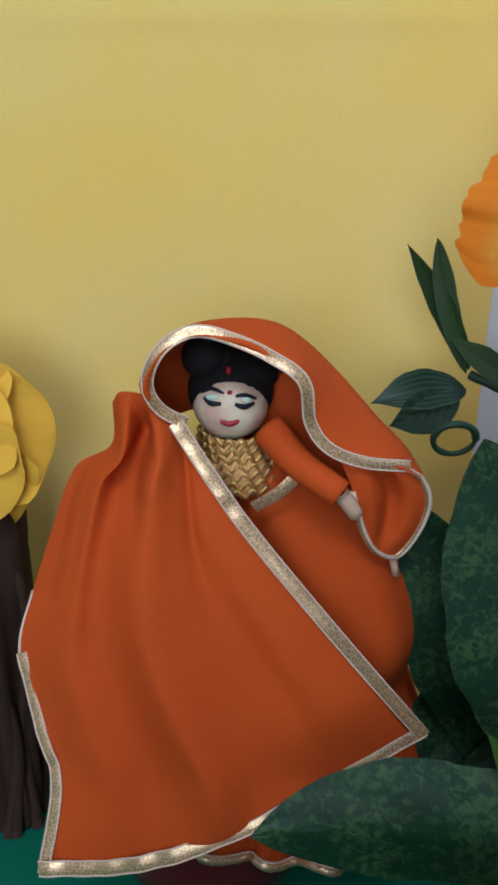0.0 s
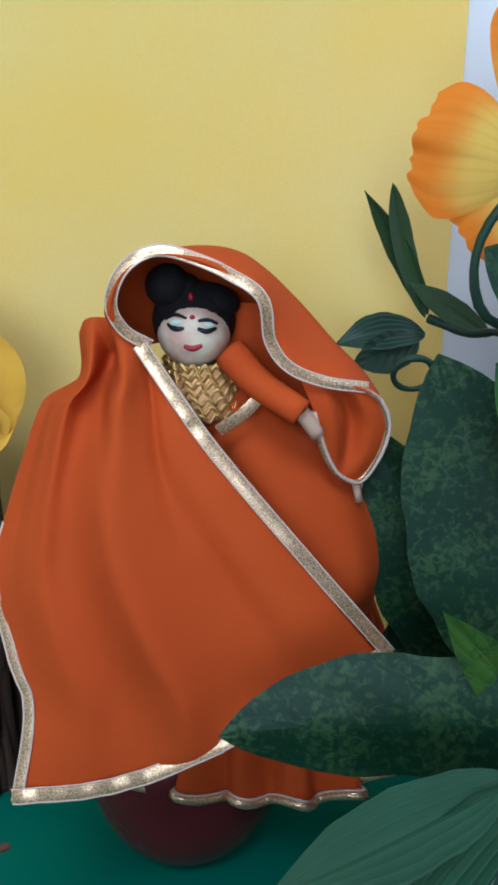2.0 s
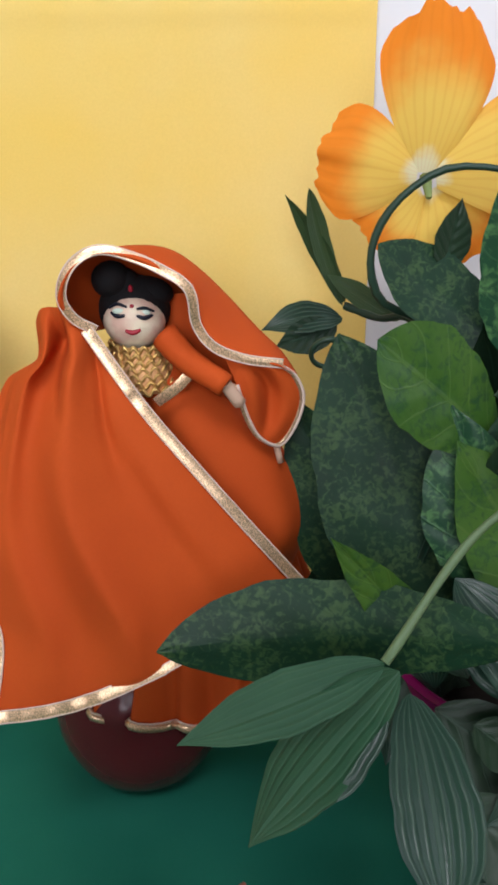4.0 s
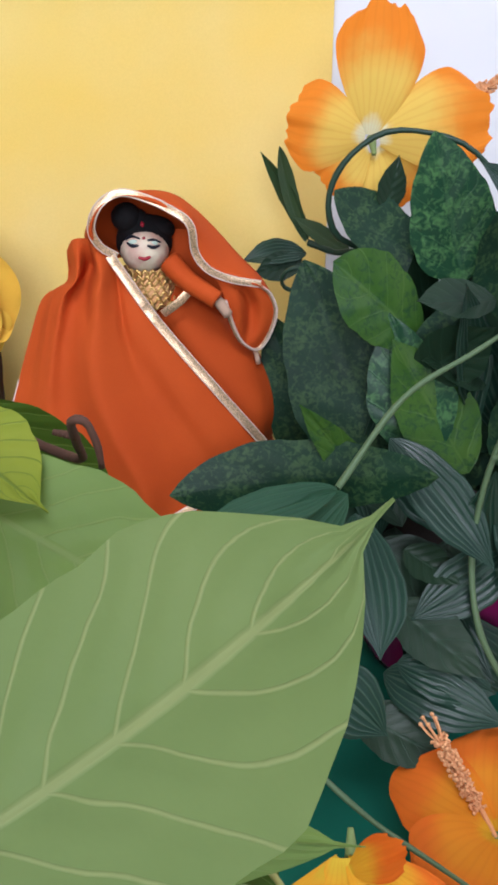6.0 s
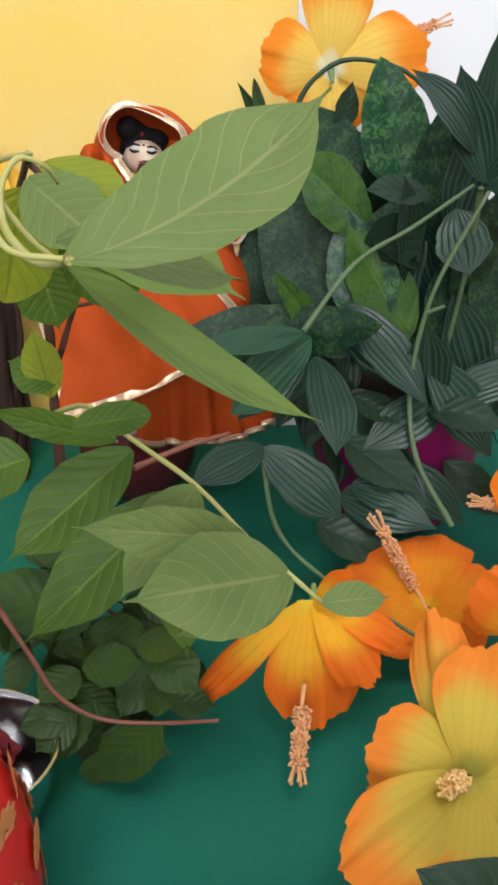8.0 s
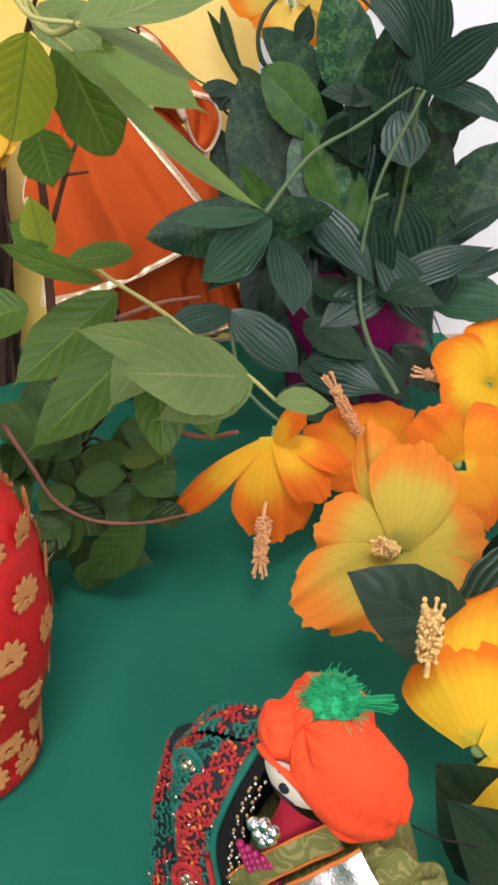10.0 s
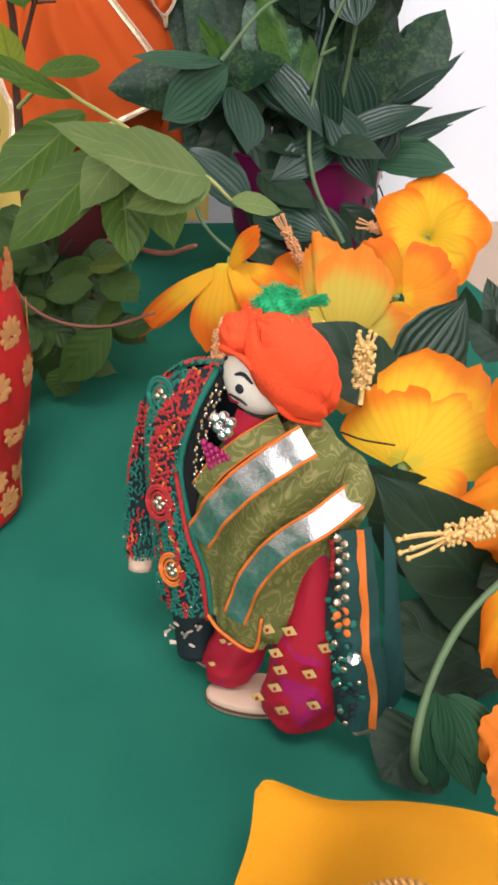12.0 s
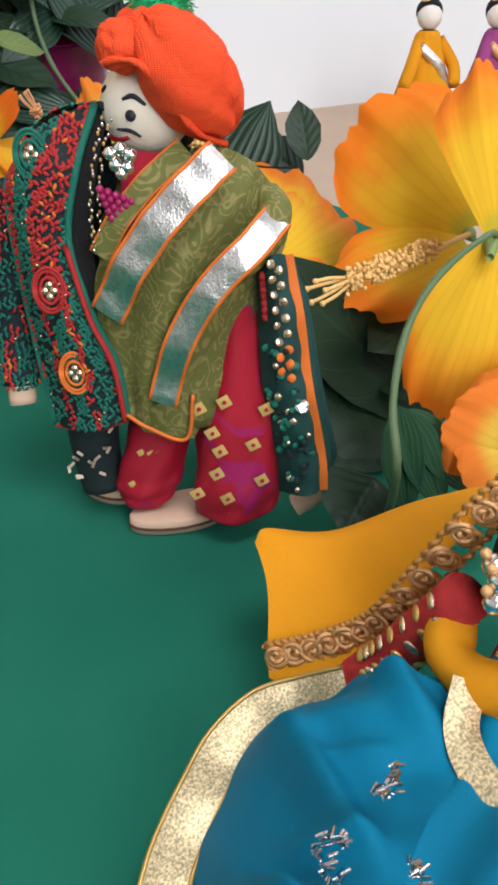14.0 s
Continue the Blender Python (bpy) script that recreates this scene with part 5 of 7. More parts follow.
for base, tip, w, face, mat, kw in (
    ((-0.0316, -0.1282, 0.2772), (0.0197, -0.1129, 0.3060), 0.0312, (-0.288, -0.532, 0.796), M_BACK, dict(wide=0.60, bend=-0.10, fold=0.12, point=0.8)),
    ((-0.0336, -0.1021, 0.2696), (0.0310, -0.0745, 0.2173), 0.0200, (0.674, -0.384, 0.632), M_BRIGHT, dict(wide=0.43, bend=-0.055, fold=0.27, point=0.8)),
    ((-0.034, -0.12, 0.279), (0.0075, -0.081, 0.2600), 0.020, (0.0, -0.6, 0.8), M_BACK, dict(wide=0.5)),
    ((-0.0422, -0.0282, 0.2814), (-0.0187, -0.0500, 0.2714), 0.022, (0.3, -0.5, 0.8), M_YELLOWLEAF, dict(wide=0.45, fold=0.3)),
    ((-0.0444, -0.0607, 0.2816), (-0.0240, -0.0900, 0.2692), 0.022, (-0.1, -0.8, 0.5), M_BACK, dict(wide=0.5)),
    ((-0.0502, -0.0200, 0.2732), (-0.0617, 0.0000, 0.2323), 0.032, (0.1, -0.9, 0.3), M_YELLOWLEAF, dict(wide=0.5, point=0.3)),
    ((-0.0404, -0.0000, 0.2715), (-0.0204, 0.0200, 0.2240), 0.034, (0.1, -0.9, 0.3), M_FRESH, dict(wide=0.55, point=0.3)),
    ((-0.0409, -0.0400, 0.2752), (0.0112, -0.0600, 0.2488), 0.034, (0.3, -0.7, 0.6), M_BRIGHT, dict(wide=0.5)),
    ((-0.0550, 0.0600, 0.2310), (-0.0489, 0.0600, 0.2024), 0.03, (0.1, -0.8, 0.5), M_FRESH, dict(wide=0.5)),
    ((-0.0546, 0.0800, 0.1710), (-0.0748, 0.0800, 0.1834), 0.022, (0, -0.8, 0.5), M_FRESH, dict(wide=0.5)),
    ((-0.0567, 0.0800, 0.1648), (-0.0629, 0.0800, 0.1981), 0.02, (0, -0.8, 0.5), M_YELLOWLEAF, dict(wide=0.5)),
    ((-0.0442, 0.0156, 0.1787), (-0.0139, 0.0159, 0.1825), 0.018, UPW, M_FRESH, dict(wide=0.55, point=0.0)),
    ((-0.028, 0.03, 0.165), (-0.075, 0.01, 0.19), 0.014, (0.1, -0.9, 0.5), M_FRESH, dict(wide=0.5, bend=-0.08)),
    ((-0.022, 0.0377, 0.157), (-0.0764, 0.023, 0.115), 0.036, (-0.2, -0.75, 0.6), M_FRESH, dict(wide=0.5)),
    ((0.0203, -0.0128, 0.1404), (-0.0436, -0.0333, 0.1638), 0.024, (-0.1, -0.9, 0.55), M_BACK, dict(wide=0.4, bend=-0.05)),
    ((0.0319, -0.0339, 0.1388), (-0.0270, -0.0700, 0.1580), 0.042, (0.0, -0.75, 0.65), M_BACK, dict(wide=0.45, fold=0.05)),
    ((0.033, -0.036, 0.1375), (-0.012, -0.052, 0.128), 0.024, (0.1, -0.8, 0.5), M_BACK, dict(wide=0.4)),
    ((0.0433, -0.0383, 0.128), (0.073, -0.0274, 0.1202), 0.016, (0.2, -0.6, 0.75), M_BACK, dict(wide=0.45, bend=0.04)),
    ((0.0027, 0.0151, 0.1504), (-0.03, -0.01, 0.115), 0.03, (0.1, -0.7, 0.7), M_BACK, dict(wide=0.4)),
    ((-0.005, 0.02, 0.145), (-0.07, 0.0, 0.09), 0.036, (-0.1, -0.7, 0.7), M_FRESH, dict(wide=0.5)),
    ((0.01, 0.01, 0.135), (0.02, -0.01, 0.095), 0.03, (0.2, -0.9, 0.3), M_FRESH, dict(wide=0.45)),
    ((-0.005, 0.01, 0.135), (-0.004, -0.012, 0.085), 0.03, (0.1, -0.9, 0.3), M_FRESH, dict(wide=0.45)),
    ((-0.0670, 0.0600, 0.1448), (-0.1025, 0.0500, 0.1392), 0.035, (0, -0.6, 0.7), M_FRESH, {}),
    ((-0.0444, 0.0300, 0.0754), (-0.0931, 0.0300, 0.1045), 0.034, (0, -0.6, 0.7), M_DEEP, {}),
    ((-0.0159, -0.0168, 0.0573), (-0.0453, -0.0103, 0.0209), 0.026, (0.2, -0.7, 0.7), M_DEEP, dict(wide=0.5)),
):
    leaf_on(sprig, base, tip, w * (1.0 if w > 0.031 and mat is M_BACK and kw.get("wide") == 0.60 else 0.88), face, mat, **kw)
rnd = random.Random(11)
for k in range(64):
    c = Vector((rnd.uniform(-0.06, -0.012), rnd.uniform(0.0, 0.07), rnd.uniform(0.012, 0.085))) if k % 3 else Vector((rnd.uniform(-0.09, -0.03), rnd.uniform(0.035, 0.08), rnd.uniform(0.02, 0.09)))
    d = Vector((rnd.uniform(-1, 1), rnd.uniform(-0.7, 0.3), rnd.uniform(-0.9, 0.4))).normalized() * rnd.uniform(0.022, 0.034)
    t = c + d
    t.z = max(t.z, 0.008)
    leaf_on(sprig, c, t, rnd.uniform(0.014, 0.022), (rnd.uniform(-0.5, 0.5), -0.6, 0.7), M_DEEP, wide=0.5, bend=rnd.uniform(-0.05, 0.1))
for k in range(6):
    x, y = rnd.uniform(-0.07, 0.0), rnd.uniform(0.01, 0.06)
    stem_on(sprig, [(-0.058, 0.09, 0.02), (0.5 * (x - 0.058), 0.5 * (y + 0.09), 0.06), (x, y, rnd.uniform(0.04, 0.09))], 0.0012, M_BARK, name="twig")

# ---- hibiscus blooms ----
bloom((0.1142, 0.2880, 0.2942), "pale orange hibiscus with a whitish throat", [
    ((0.1128, 0.2860, 0.2963), (0.1185, 0.2900, 0.3590), 0.041, (0, -0.95, 0.1)),
    ((0.1100, 0.2860, 0.2956), (0.0687, 0.2830, 0.3039), 0.040, (-0.2, -0.9, 0.1)),
    ((0.1118, 0.2890, 0.2907), (0.0845, 0.2850, 0.2783), 0.040, (-0.1, -0.9, 0.3)),
    ((0.1173, 0.2860, 0.2962), (0.1741, 0.2790, 0.3062), 0.048, (0.1, -0.9, 0.25)),
    ((0.1192, 0.2900, 0.2905), (0.1388, 0.2860, 0.2630), 0.056, (0, -0.9, 0.3)),
], M_PETALW, ((0.1359, 0.2920, 0.3046), (0.1934, 0.3000, 0.3237)), None, (0.05, -0.5, -0.8), 3)
hibiscus((0.1314, 0.0720, 0.0340), (-0.25, -0.35, 0.9), 0.046, "orange hibiscus with a tall apricot stamen", M_PETALO, 66, 10, (0.1019, 0.0880, 0.0871), 5)
bloom((0.0610, 0.0430, 0.0686), "drooping orange and yellow hibiscus hanging towards the cloth", [
    ((0.0560, 0.0400, 0.0705), (-0.0011, 0.0090, 0.0415), 0.015, (-0.3, -0.7, 0.6)),
    ((0.0570, 0.0380, 0.0730), (0.0540, 0.0020, 0.0285), 0.040, (-0.1, -0.85, 0.4)),
    ((0.0600, 0.0380, 0.0725), (0.0790, -0.0010, 0.0520), 0.024, (0.3, -0.8, 0.4)),
    ((0.0610, 0.0430, 0.0700), (0.0950, 0.0092, 0.0663), 0.017, (0.2, -0.6, 0.7)),
    ((0.0587, 0.0350, 0.0698), (0.0723, 0.0188, 0.0989), 0.014, (-0.5, -0.6, 0.6)),
], M_PETALD, ((0.0491, 0.0050, 0.0514), (0.0396, -0.0306, 0.0307)), None, (0.1, 0.6, 0.3), 7)
bloom((0.0976, -0.0588, 0.0572), "large yellow hibiscus with orange petal tips", [
    ((0.0972, -0.0622, 0.0615), (0.0935, -0.0200, 0.1060), 0.024, (-0.6, -0.8, 0.2)),
    ((0.0995, -0.0640, 0.0620), (0.1110, -0.0440, 0.1060), 0.038, (-0.15, -0.9, 0.35)),
    ((0.0970, -0.0626, 0.0610), (0.0600, -0.0560, 0.0730), 0.036, (-0.25, -0.7, 0.6)),
    ((0.1001, -0.0636, 0.0598), (0.1428, -0.0610, 0.0628), 0.036, (0.1, -0.8, 0.6)),
    ((0.0995, -0.0639, 0.0590), (0.1233, -0.0932, 0.0442), 0.034, (0.1, -0.75, 0.6)),
    ((0.0974, -0.0630, 0.0600), (0.0420, -0.1010, 0.0600), 0.034, (-0.2, -0.7, 0.6)),
    ((0.0982, -0.0633, 0.0598), (0.0774, -0.1059, 0.0468), 0.034, (-0.1, -0.7, 0.6)),
], M_PETALG, ((0.0974, -0.0629, 0.0602), (0.0807, -0.0826, 0.0777)), M_POLLENY, (0.2, 0.6, -0.5), 9)
hibiscus((0.2209, 0.1150, 0.0623), (-0.3, -0.7, 0.6), 0.047, "bright orange hibiscus near the white wall", M_PETAL, 62, 0, (0.1692, 0.1200, 0.0732), 13)
bloom((0.1657, 0.0300, 0.0518), "orange hibiscus half hidden by other blooms", [
    ((0.1685, 0.0320, 0.0508), (0.1371, 0.0300, 0.0831), 0.036, (-0.2, -0.8, 0.5)),
    ((0.1736, 0.0350, 0.0491), (0.2095, 0.0500, 0.0676), 0.044, (0.1, -0.8, 0.5)),
    ((0.1716, 0.0300, 0.0496), (0.2125, 0.0300, 0.0391), 0.044, (0.2, -0.6, 0.7)),
    ((0.1672, 0.0280, 0.0489), (0.1682, -0.0000, 0.0245), 0.036, (0.1, -0.7, 0.6)),
], M_PETALO, None, None, None, 15)
bloom((0.0875, -0.1793, 0.0568), "yellow hibiscus behind the turbaned doll", [
    ((0.0878, -0.1783, 0.0588), (0.1299, -0.1325, 0.0821), 0.052, (-0.3, -0.7, 0.6)),
    ((0.0886, -0.1846, 0.0590), (0.1432, -0.1593, 0.0668), 0.040, (-0.1, -0.6, 0.75)),
    ((0.0868, -0.1779, 0.0587), (0.0862, -0.1432, 0.0754), 0.036, (-0.5, -0.6, 0.6)),
    ((0.0852, -0.1845, 0.0568), (0.0957, -0.2049, 0.0504), 0.032, (-0.2, -0.6, 0.7)),
], M_PETAL, ((0.0719, -0.1642, 0.0785), (0.0715, -0.1625, 0.1077)), M_POLLENY, (0.2, 0.3, -0.8), 17)
bloom((0.1493, -0.2272, 0.0709), "large orange hibiscus with a yellow stamen", [
    ((0.1520, -0.2254, 0.0721), (0.1200, -0.1959, 0.1130), 0.052, (-0.5, -0.75, 0.4)),
    ((0.1472, -0.2277, 0.0682), (0.0917, -0.2221, 0.0582), 0.034, (-0.5, -0.5, 0.7)),
    ((0.1547, -0.2242, 0.0725), (0.1738, -0.1999, 0.1097), 0.046, (-0.5, -0.8, 0.2)),
    ((0.1484, -0.2297, 0.0664), (0.1193, -0.2343, 0.0476), 0.036, (-0.4, -0.5, 0.7)),
], M_PETAL, ((0.1444, -0.2310, 0.0727), (0.0552, -0.2548, 0.0758)), M_POLLENY, (0.7, 0.4, -0.4), 19)
bloom((0.1035, -0.2761, 0.0883), "orange hibiscus seen from behind on an arched stem", [
    ((0.1065, -0.2761, 0.0891), (0.1303, -0.2418, 0.1313), 0.030, (-0.6, -0.7, 0.3)),
    ((0.1046, -0.2759, 0.0877), (0.0811, -0.2812, 0.0394), 0.030, (-0.6, -0.6, 0.4)),
    ((0.1071, -0.2747, 0.0878), (0.0975, -0.2724, 0.0678), 0.014, (-0.8, -0.4, 0.3)),
    ((0.1091, -0.2754, 0.0868), (0.1469, -0.2651, 0.1103), 0.036, (-0.4, -0.8, 0.3)),
    ((0.1088, -0.2757, 0.0860), (0.1083, -0.2949, 0.0461), 0.036, (-0.5, -0.7, 0.4)),
], M_PETAL, None, None, (-0.6, -0.5, -0.2), 21)
bloom((0.0837, -0.3126, 0.0410), "yellow hibiscus with a red stigma", [
    ((0.0843, -0.3130, 0.0410), (0.0648, -0.3020, 0.0537), 0.026, (-0.6, -0.6, 0.4)),
    ((0.0839, -0.3137, 0.0396), (0.0620, -0.3146, 0.0369), 0.026, (-0.5, -0.6, 0.5)),
    ((0.0854, -0.3128, 0.0423), (0.0908, -0.3021, 0.0628), 0.026, (-0.6, -0.6, 0.4)),
], M_PETALY, None, None, None, 23)
# ---- foliage under the near blooms ----
spray = thing("flower_foliage", (0.09, -0.22, 0.004), "dark green artificial leaves and stems below hibiscus flowers", "plant")
for base, tip, w, face, mat, kw in (
    ((0.1300, -0.2444, 0.0071), (0.0607, -0.2125, 0.0759), 0.04, (-0.3, -0.7, 0.6), M_DULL, dict(wide=0.5)),
    ((0.1076, -0.2492, 0.0045), (0.0634, -0.2287, 0.0293), 0.034, (-0.1, -0.6, 0.8), M_DULL, dict(wide=0.5)),
    ((0.1021, -0.2318, 0.0092), (0.0638, -0.2511, 0.0126), 0.034, (0, -0.5, 0.85), M_DULL, dict(wide=0.5)),
    ((0.1315, -0.2322, 0.0498), (0.0952, -0.2354, 0.0401), 0.03, (0, -0.5, 0.85), M_DULL, {}),
    ((0.1020, -0.1414, 0.0650), (0.0532, -0.1265, 0.0973), 0.034, (-0.2, -0.6, 0.75), M_DULL, dict(wide=0.5, bend=0.06)),
    ((0.1015, -0.1301, 0.0646), (0.1306, -0.1253, 0.1067), 0.032, (0.2, -0.7, 0.6), M_ZEBRA, dict(wide=0.5)),
    ((0.1048, -0.2020, 0.0157), (0.0666, -0.1908, 0.0667), 0.036, (-0.2, -0.6, 0.75), M_DULL, dict(wide=0.5)),
    ((0.1648, -0.0673, 0.0602), (0.1589, -0.0704, 0.0927), 0.018, (-0.2, -0.8, 0.4), M_DULL, {}),
    ((0.1249, -0.0941, 0.0706), (0.1392, -0.1068, 0.1008), 0.014, (-0.2, -0.8, 0.4), M_DULL, {}),
    ((0.1786, -0.0910, 0.0702), (0.1833, -0.0757, 0.0967), 0.018, (-0.5, -0.8, 0.2), M_DULL, dict(wide=0.5)),
    ((0.1871, -0.0772, 0.0589), (0.1618, -0.0690, 0.0761), 0.03, (-0.2, -0.6, 0.7), M_DULL, {}),
    ((0.2032, -0.0366, 0.0555), (0.1980, -0.0203, 0.0795), 0.014, (-0.3, -0.8, 0.3), M_DULL, {}),
    ((0.0497, -0.2978, 0.0593), (0.0533, -0.3020, 0.0233), 0.012, (-0.5, -0.8, 0.3), M_ZEBRAPALE, {}),
    ((0.0518, -0.2976, 0.0569), (0.0641, -0.3060, 0.0240), 0.013, (-0.2, -0.8, 0.3), M_ZEBRAPALE, {}),
    ((0.0539, -0.2958, 0.0552), (0.0779, -0.3054, 0.0242), 0.014, (0.1, -0.8, 0.4), M_ZEBRAPALE, {}),
    ((0.0607, -0.2803, 0.0235), (0.0436, -0.2862, 0.0121), 0.03, (-0.2, -0.6, 0.7), M_DULL, {}),
    ((0.1207, -0.2287, 0.0273), (0.1170, -0.2649, 0.0261), 0.04, (-0.2, -0.6, 0.7), M_DULL, {}),
):
    leaf_on(spray, base, tip, w, face, mat, **kw)
stem_on(spray, [(0.0610, -0.2849, 0.0040), (0.0409, -0.3082, 0.0460), (0.0462, -0.2991, 0.0609), (0.0575, -0.2902, 0.0754), (0.0730, -0.2851, 0.0865), (0.0941, -0.2823, 0.0934), (0.1080, -0.2750, 0.0882)], 0.0013, M_STEM, "arched green stem")
stem_on(spray, [(0.1587, -0.2107, 0.0597), (0.1412, -0.2205, 0.0287), (0.1112, -0.2377, -0.0050)], 0.0017, M_WIRE)
stem_on(spray, [(0.1648, -0.0673, 0.0602), (0.1430, -0.1335, 0.0164), (0.1176, -0.2062, 0.0008)], 0.0017, M_WIRE)


def view_spot(x, y, out):
    """A place on the turbaned doll, fitted to the camera's last view: x across, y down (both in picture pixels), out:
    metres behind it along that view.
    """
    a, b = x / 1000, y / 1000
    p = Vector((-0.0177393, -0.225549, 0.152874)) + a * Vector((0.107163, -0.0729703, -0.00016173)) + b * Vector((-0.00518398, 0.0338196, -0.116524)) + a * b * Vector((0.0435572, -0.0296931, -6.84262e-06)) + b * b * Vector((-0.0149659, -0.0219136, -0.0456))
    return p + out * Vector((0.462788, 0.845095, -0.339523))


# ---- the turbaned doll ----
def disc(b, c, face, r, mat, thick=0.0005):
    """A small flat sequin, tilted to face."""
    q = Vector(face).normalized().to_track_quat("Z", "Y").to_matrix()
    b.ball(c, (r, r, thick), mat, 10, 6, q)


def turban_doll():
    b = Build()
    eye_way = Vector((-0.52, -0.80, 0.25))
    hc = (0.0120, -0.2387, 0.1293)
    # trousers
    for pts, rad, ph in (
        ([(0.0307, -0.2515, 0.0799), (0.0318, -0.2529, 0.0630), (0.0302, -0.2532, 0.0434), (0.0284, -0.2540, 0.0247), (0.0266, -0.2540, 0.0146), (0.0254, -0.2538, 0.0106)], ((0.0095, 0.0125, 0.0138, 0.0138, 0.0125, 0.0085)), 0.0),
        ([(0.0163, -0.2343, 0.0490), (0.0109, -0.2328, 0.0283), (0.0081, -0.2325, 0.0165), (0.0066, -0.2323, 0.0101)], ((0.0095, 0.0098, 0.0098, 0.0072)), 2.0),
    ):
        cen, wid = along(pts), along([(r, 0, 0) for r in rad])
        b.grid(lambda u, v, cen=cen, wid=wid, ph=ph: cen(v) + Vector((math.cos(2 * math.pi * u), math.sin(2 * math.pi * u), 0)) * wid(v).x * (
            1 + 0.05 * math.sin(5 * 2 * math.pi * u + 7 * v + ph) + 0.035 * math.sin(26 * v + 2 * math.pi * u) * (0.2 + v)), 44, 36, M_CRIMSON, closed=True)
    b.tube([(-0.0025, -0.2175, 0.0435), (-0.0031, -0.2188, 0.0282), (-0.0025, -0.2214, 0.0124)], lambda t: 0.0085 - 0.0015 * t, M_NAVY, 16, 16)
    rnd = random.Random(3)
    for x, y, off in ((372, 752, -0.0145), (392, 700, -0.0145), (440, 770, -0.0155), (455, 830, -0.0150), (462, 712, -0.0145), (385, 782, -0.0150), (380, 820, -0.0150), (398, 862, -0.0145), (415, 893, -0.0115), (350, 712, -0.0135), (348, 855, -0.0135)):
        c = Vector(view_spot(x, y, off))
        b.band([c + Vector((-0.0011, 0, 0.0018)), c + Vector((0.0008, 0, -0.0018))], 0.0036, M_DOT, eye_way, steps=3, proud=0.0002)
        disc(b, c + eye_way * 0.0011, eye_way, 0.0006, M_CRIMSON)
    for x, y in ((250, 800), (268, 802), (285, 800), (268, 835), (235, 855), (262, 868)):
        c = Vector(view_spot(x, y, -0.0015))
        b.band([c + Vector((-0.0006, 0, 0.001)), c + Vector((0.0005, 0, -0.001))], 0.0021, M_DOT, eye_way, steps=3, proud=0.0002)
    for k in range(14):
        c = Vector(view_spot(rnd.uniform(120, 205), rnd.uniform(755, 850), 0.0025))
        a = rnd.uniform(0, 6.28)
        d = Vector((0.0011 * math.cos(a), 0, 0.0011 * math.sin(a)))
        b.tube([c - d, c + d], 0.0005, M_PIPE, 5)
    # shoes cut from board
    for toe, heel, w in (((-0.0018, -0.2372, 0.0040), (0.0298, -0.2436, 0.0040), 0.0085), ((-0.0034, -0.2086, 0.0040), (0.0097, -0.2225, 0.0040), 0.0062)):
        toe, heel = Vector(toe), Vector(heel)
        d = heel - toe
        s = d.cross(Vector((0, 0, 1))).normalized()

        def sole(u, v, toe=toe, d=d, s=s, w=w):
            a = 2 * math.pi * u
            k = (0.0, 1.0, 1.0, 0.94, 0.0)[min(4, int(round(v * 4)))]
            z = (0.0, 0.0, 0.0046, 0.005, 0.005)[min(4, int(round(v * 4)))]
            p = toe + d * (0.5 - 0.5 * k * math.cos(a)) + s * w * k * math.sin(a) * (1 - 0.18 * math.cos(a))
            return p + Vector((0, 0, z))
        b.grid(sole, 28, 4, M_SKIN, closed=True)
        b.tube([sole(i / 28, 0.5) + Vector((0, 0, -0.0026)) for i in range(29)], 0.0005, M_BARK, 5)
    # body under the wraps
    secs = [((0.0144, -0.2364, 0.1150), 0.010), ((0.0173, -0.2378, 0.1039), 0.0185), ((0.0186, -0.2385, 0.0867), 0.0215), ((0.0190, -0.2394, 0.0666), 0.0195), ((0.0203, -0.2420, 0.0434), 0.016)]
    b.tube([s[0] for s in secs], lambda t, g=along([(s[1], 0, 0) for s in secs], 40): g(t).x, M_OLIVE, 26, 24)
    # undershirt and beads
    b.patch([(0.0038, -0.2420, 0.1204), (0.0080, -0.2472, 0.1197), (0.0148, -0.2520, 0.1200)], [(0.0148, -0.2520, 0.1200), (0.0078, -0.2526, 0.1140), (0.0028, -0.2507, 0.1053)], [(-0.0010, -0.2457, 0.1048), (0.0004, -0.2491, 0.1049), (0.0028, -0.2507, 0.1053)], [(0.0038, -0.2420, 0.1204), (0.0006, -0.2440, 0.1132), (-0.0010, -0.2457, 0.1048)], M_CRIMSON, 8, 8)
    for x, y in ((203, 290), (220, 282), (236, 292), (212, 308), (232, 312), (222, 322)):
        b.ball(view_spot(x, y, -0.0165), (0.0017, 0.0017, 0.0017), M_GEM, 10, 8)
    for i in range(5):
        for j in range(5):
            b.ball(view_spot(186 + 13 * i + 5 * j, 356 + 12 * j + 5 * i - 8, -0.0168), (0.0011, 0.0011, 0.0011), M_RUBY, 8, 6)
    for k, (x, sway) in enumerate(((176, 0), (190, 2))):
        chain = along([view_spot(x + 10, 225, -0.010), view_spot(x - 2, 300, -0.0135), view_spot(x - 6, 380, -0.0155), view_spot(x + 2, 450, -0.0165)])
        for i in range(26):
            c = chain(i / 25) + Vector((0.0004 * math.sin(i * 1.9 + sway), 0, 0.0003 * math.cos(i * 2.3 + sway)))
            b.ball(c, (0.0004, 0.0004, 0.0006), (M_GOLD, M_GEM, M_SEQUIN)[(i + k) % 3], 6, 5)
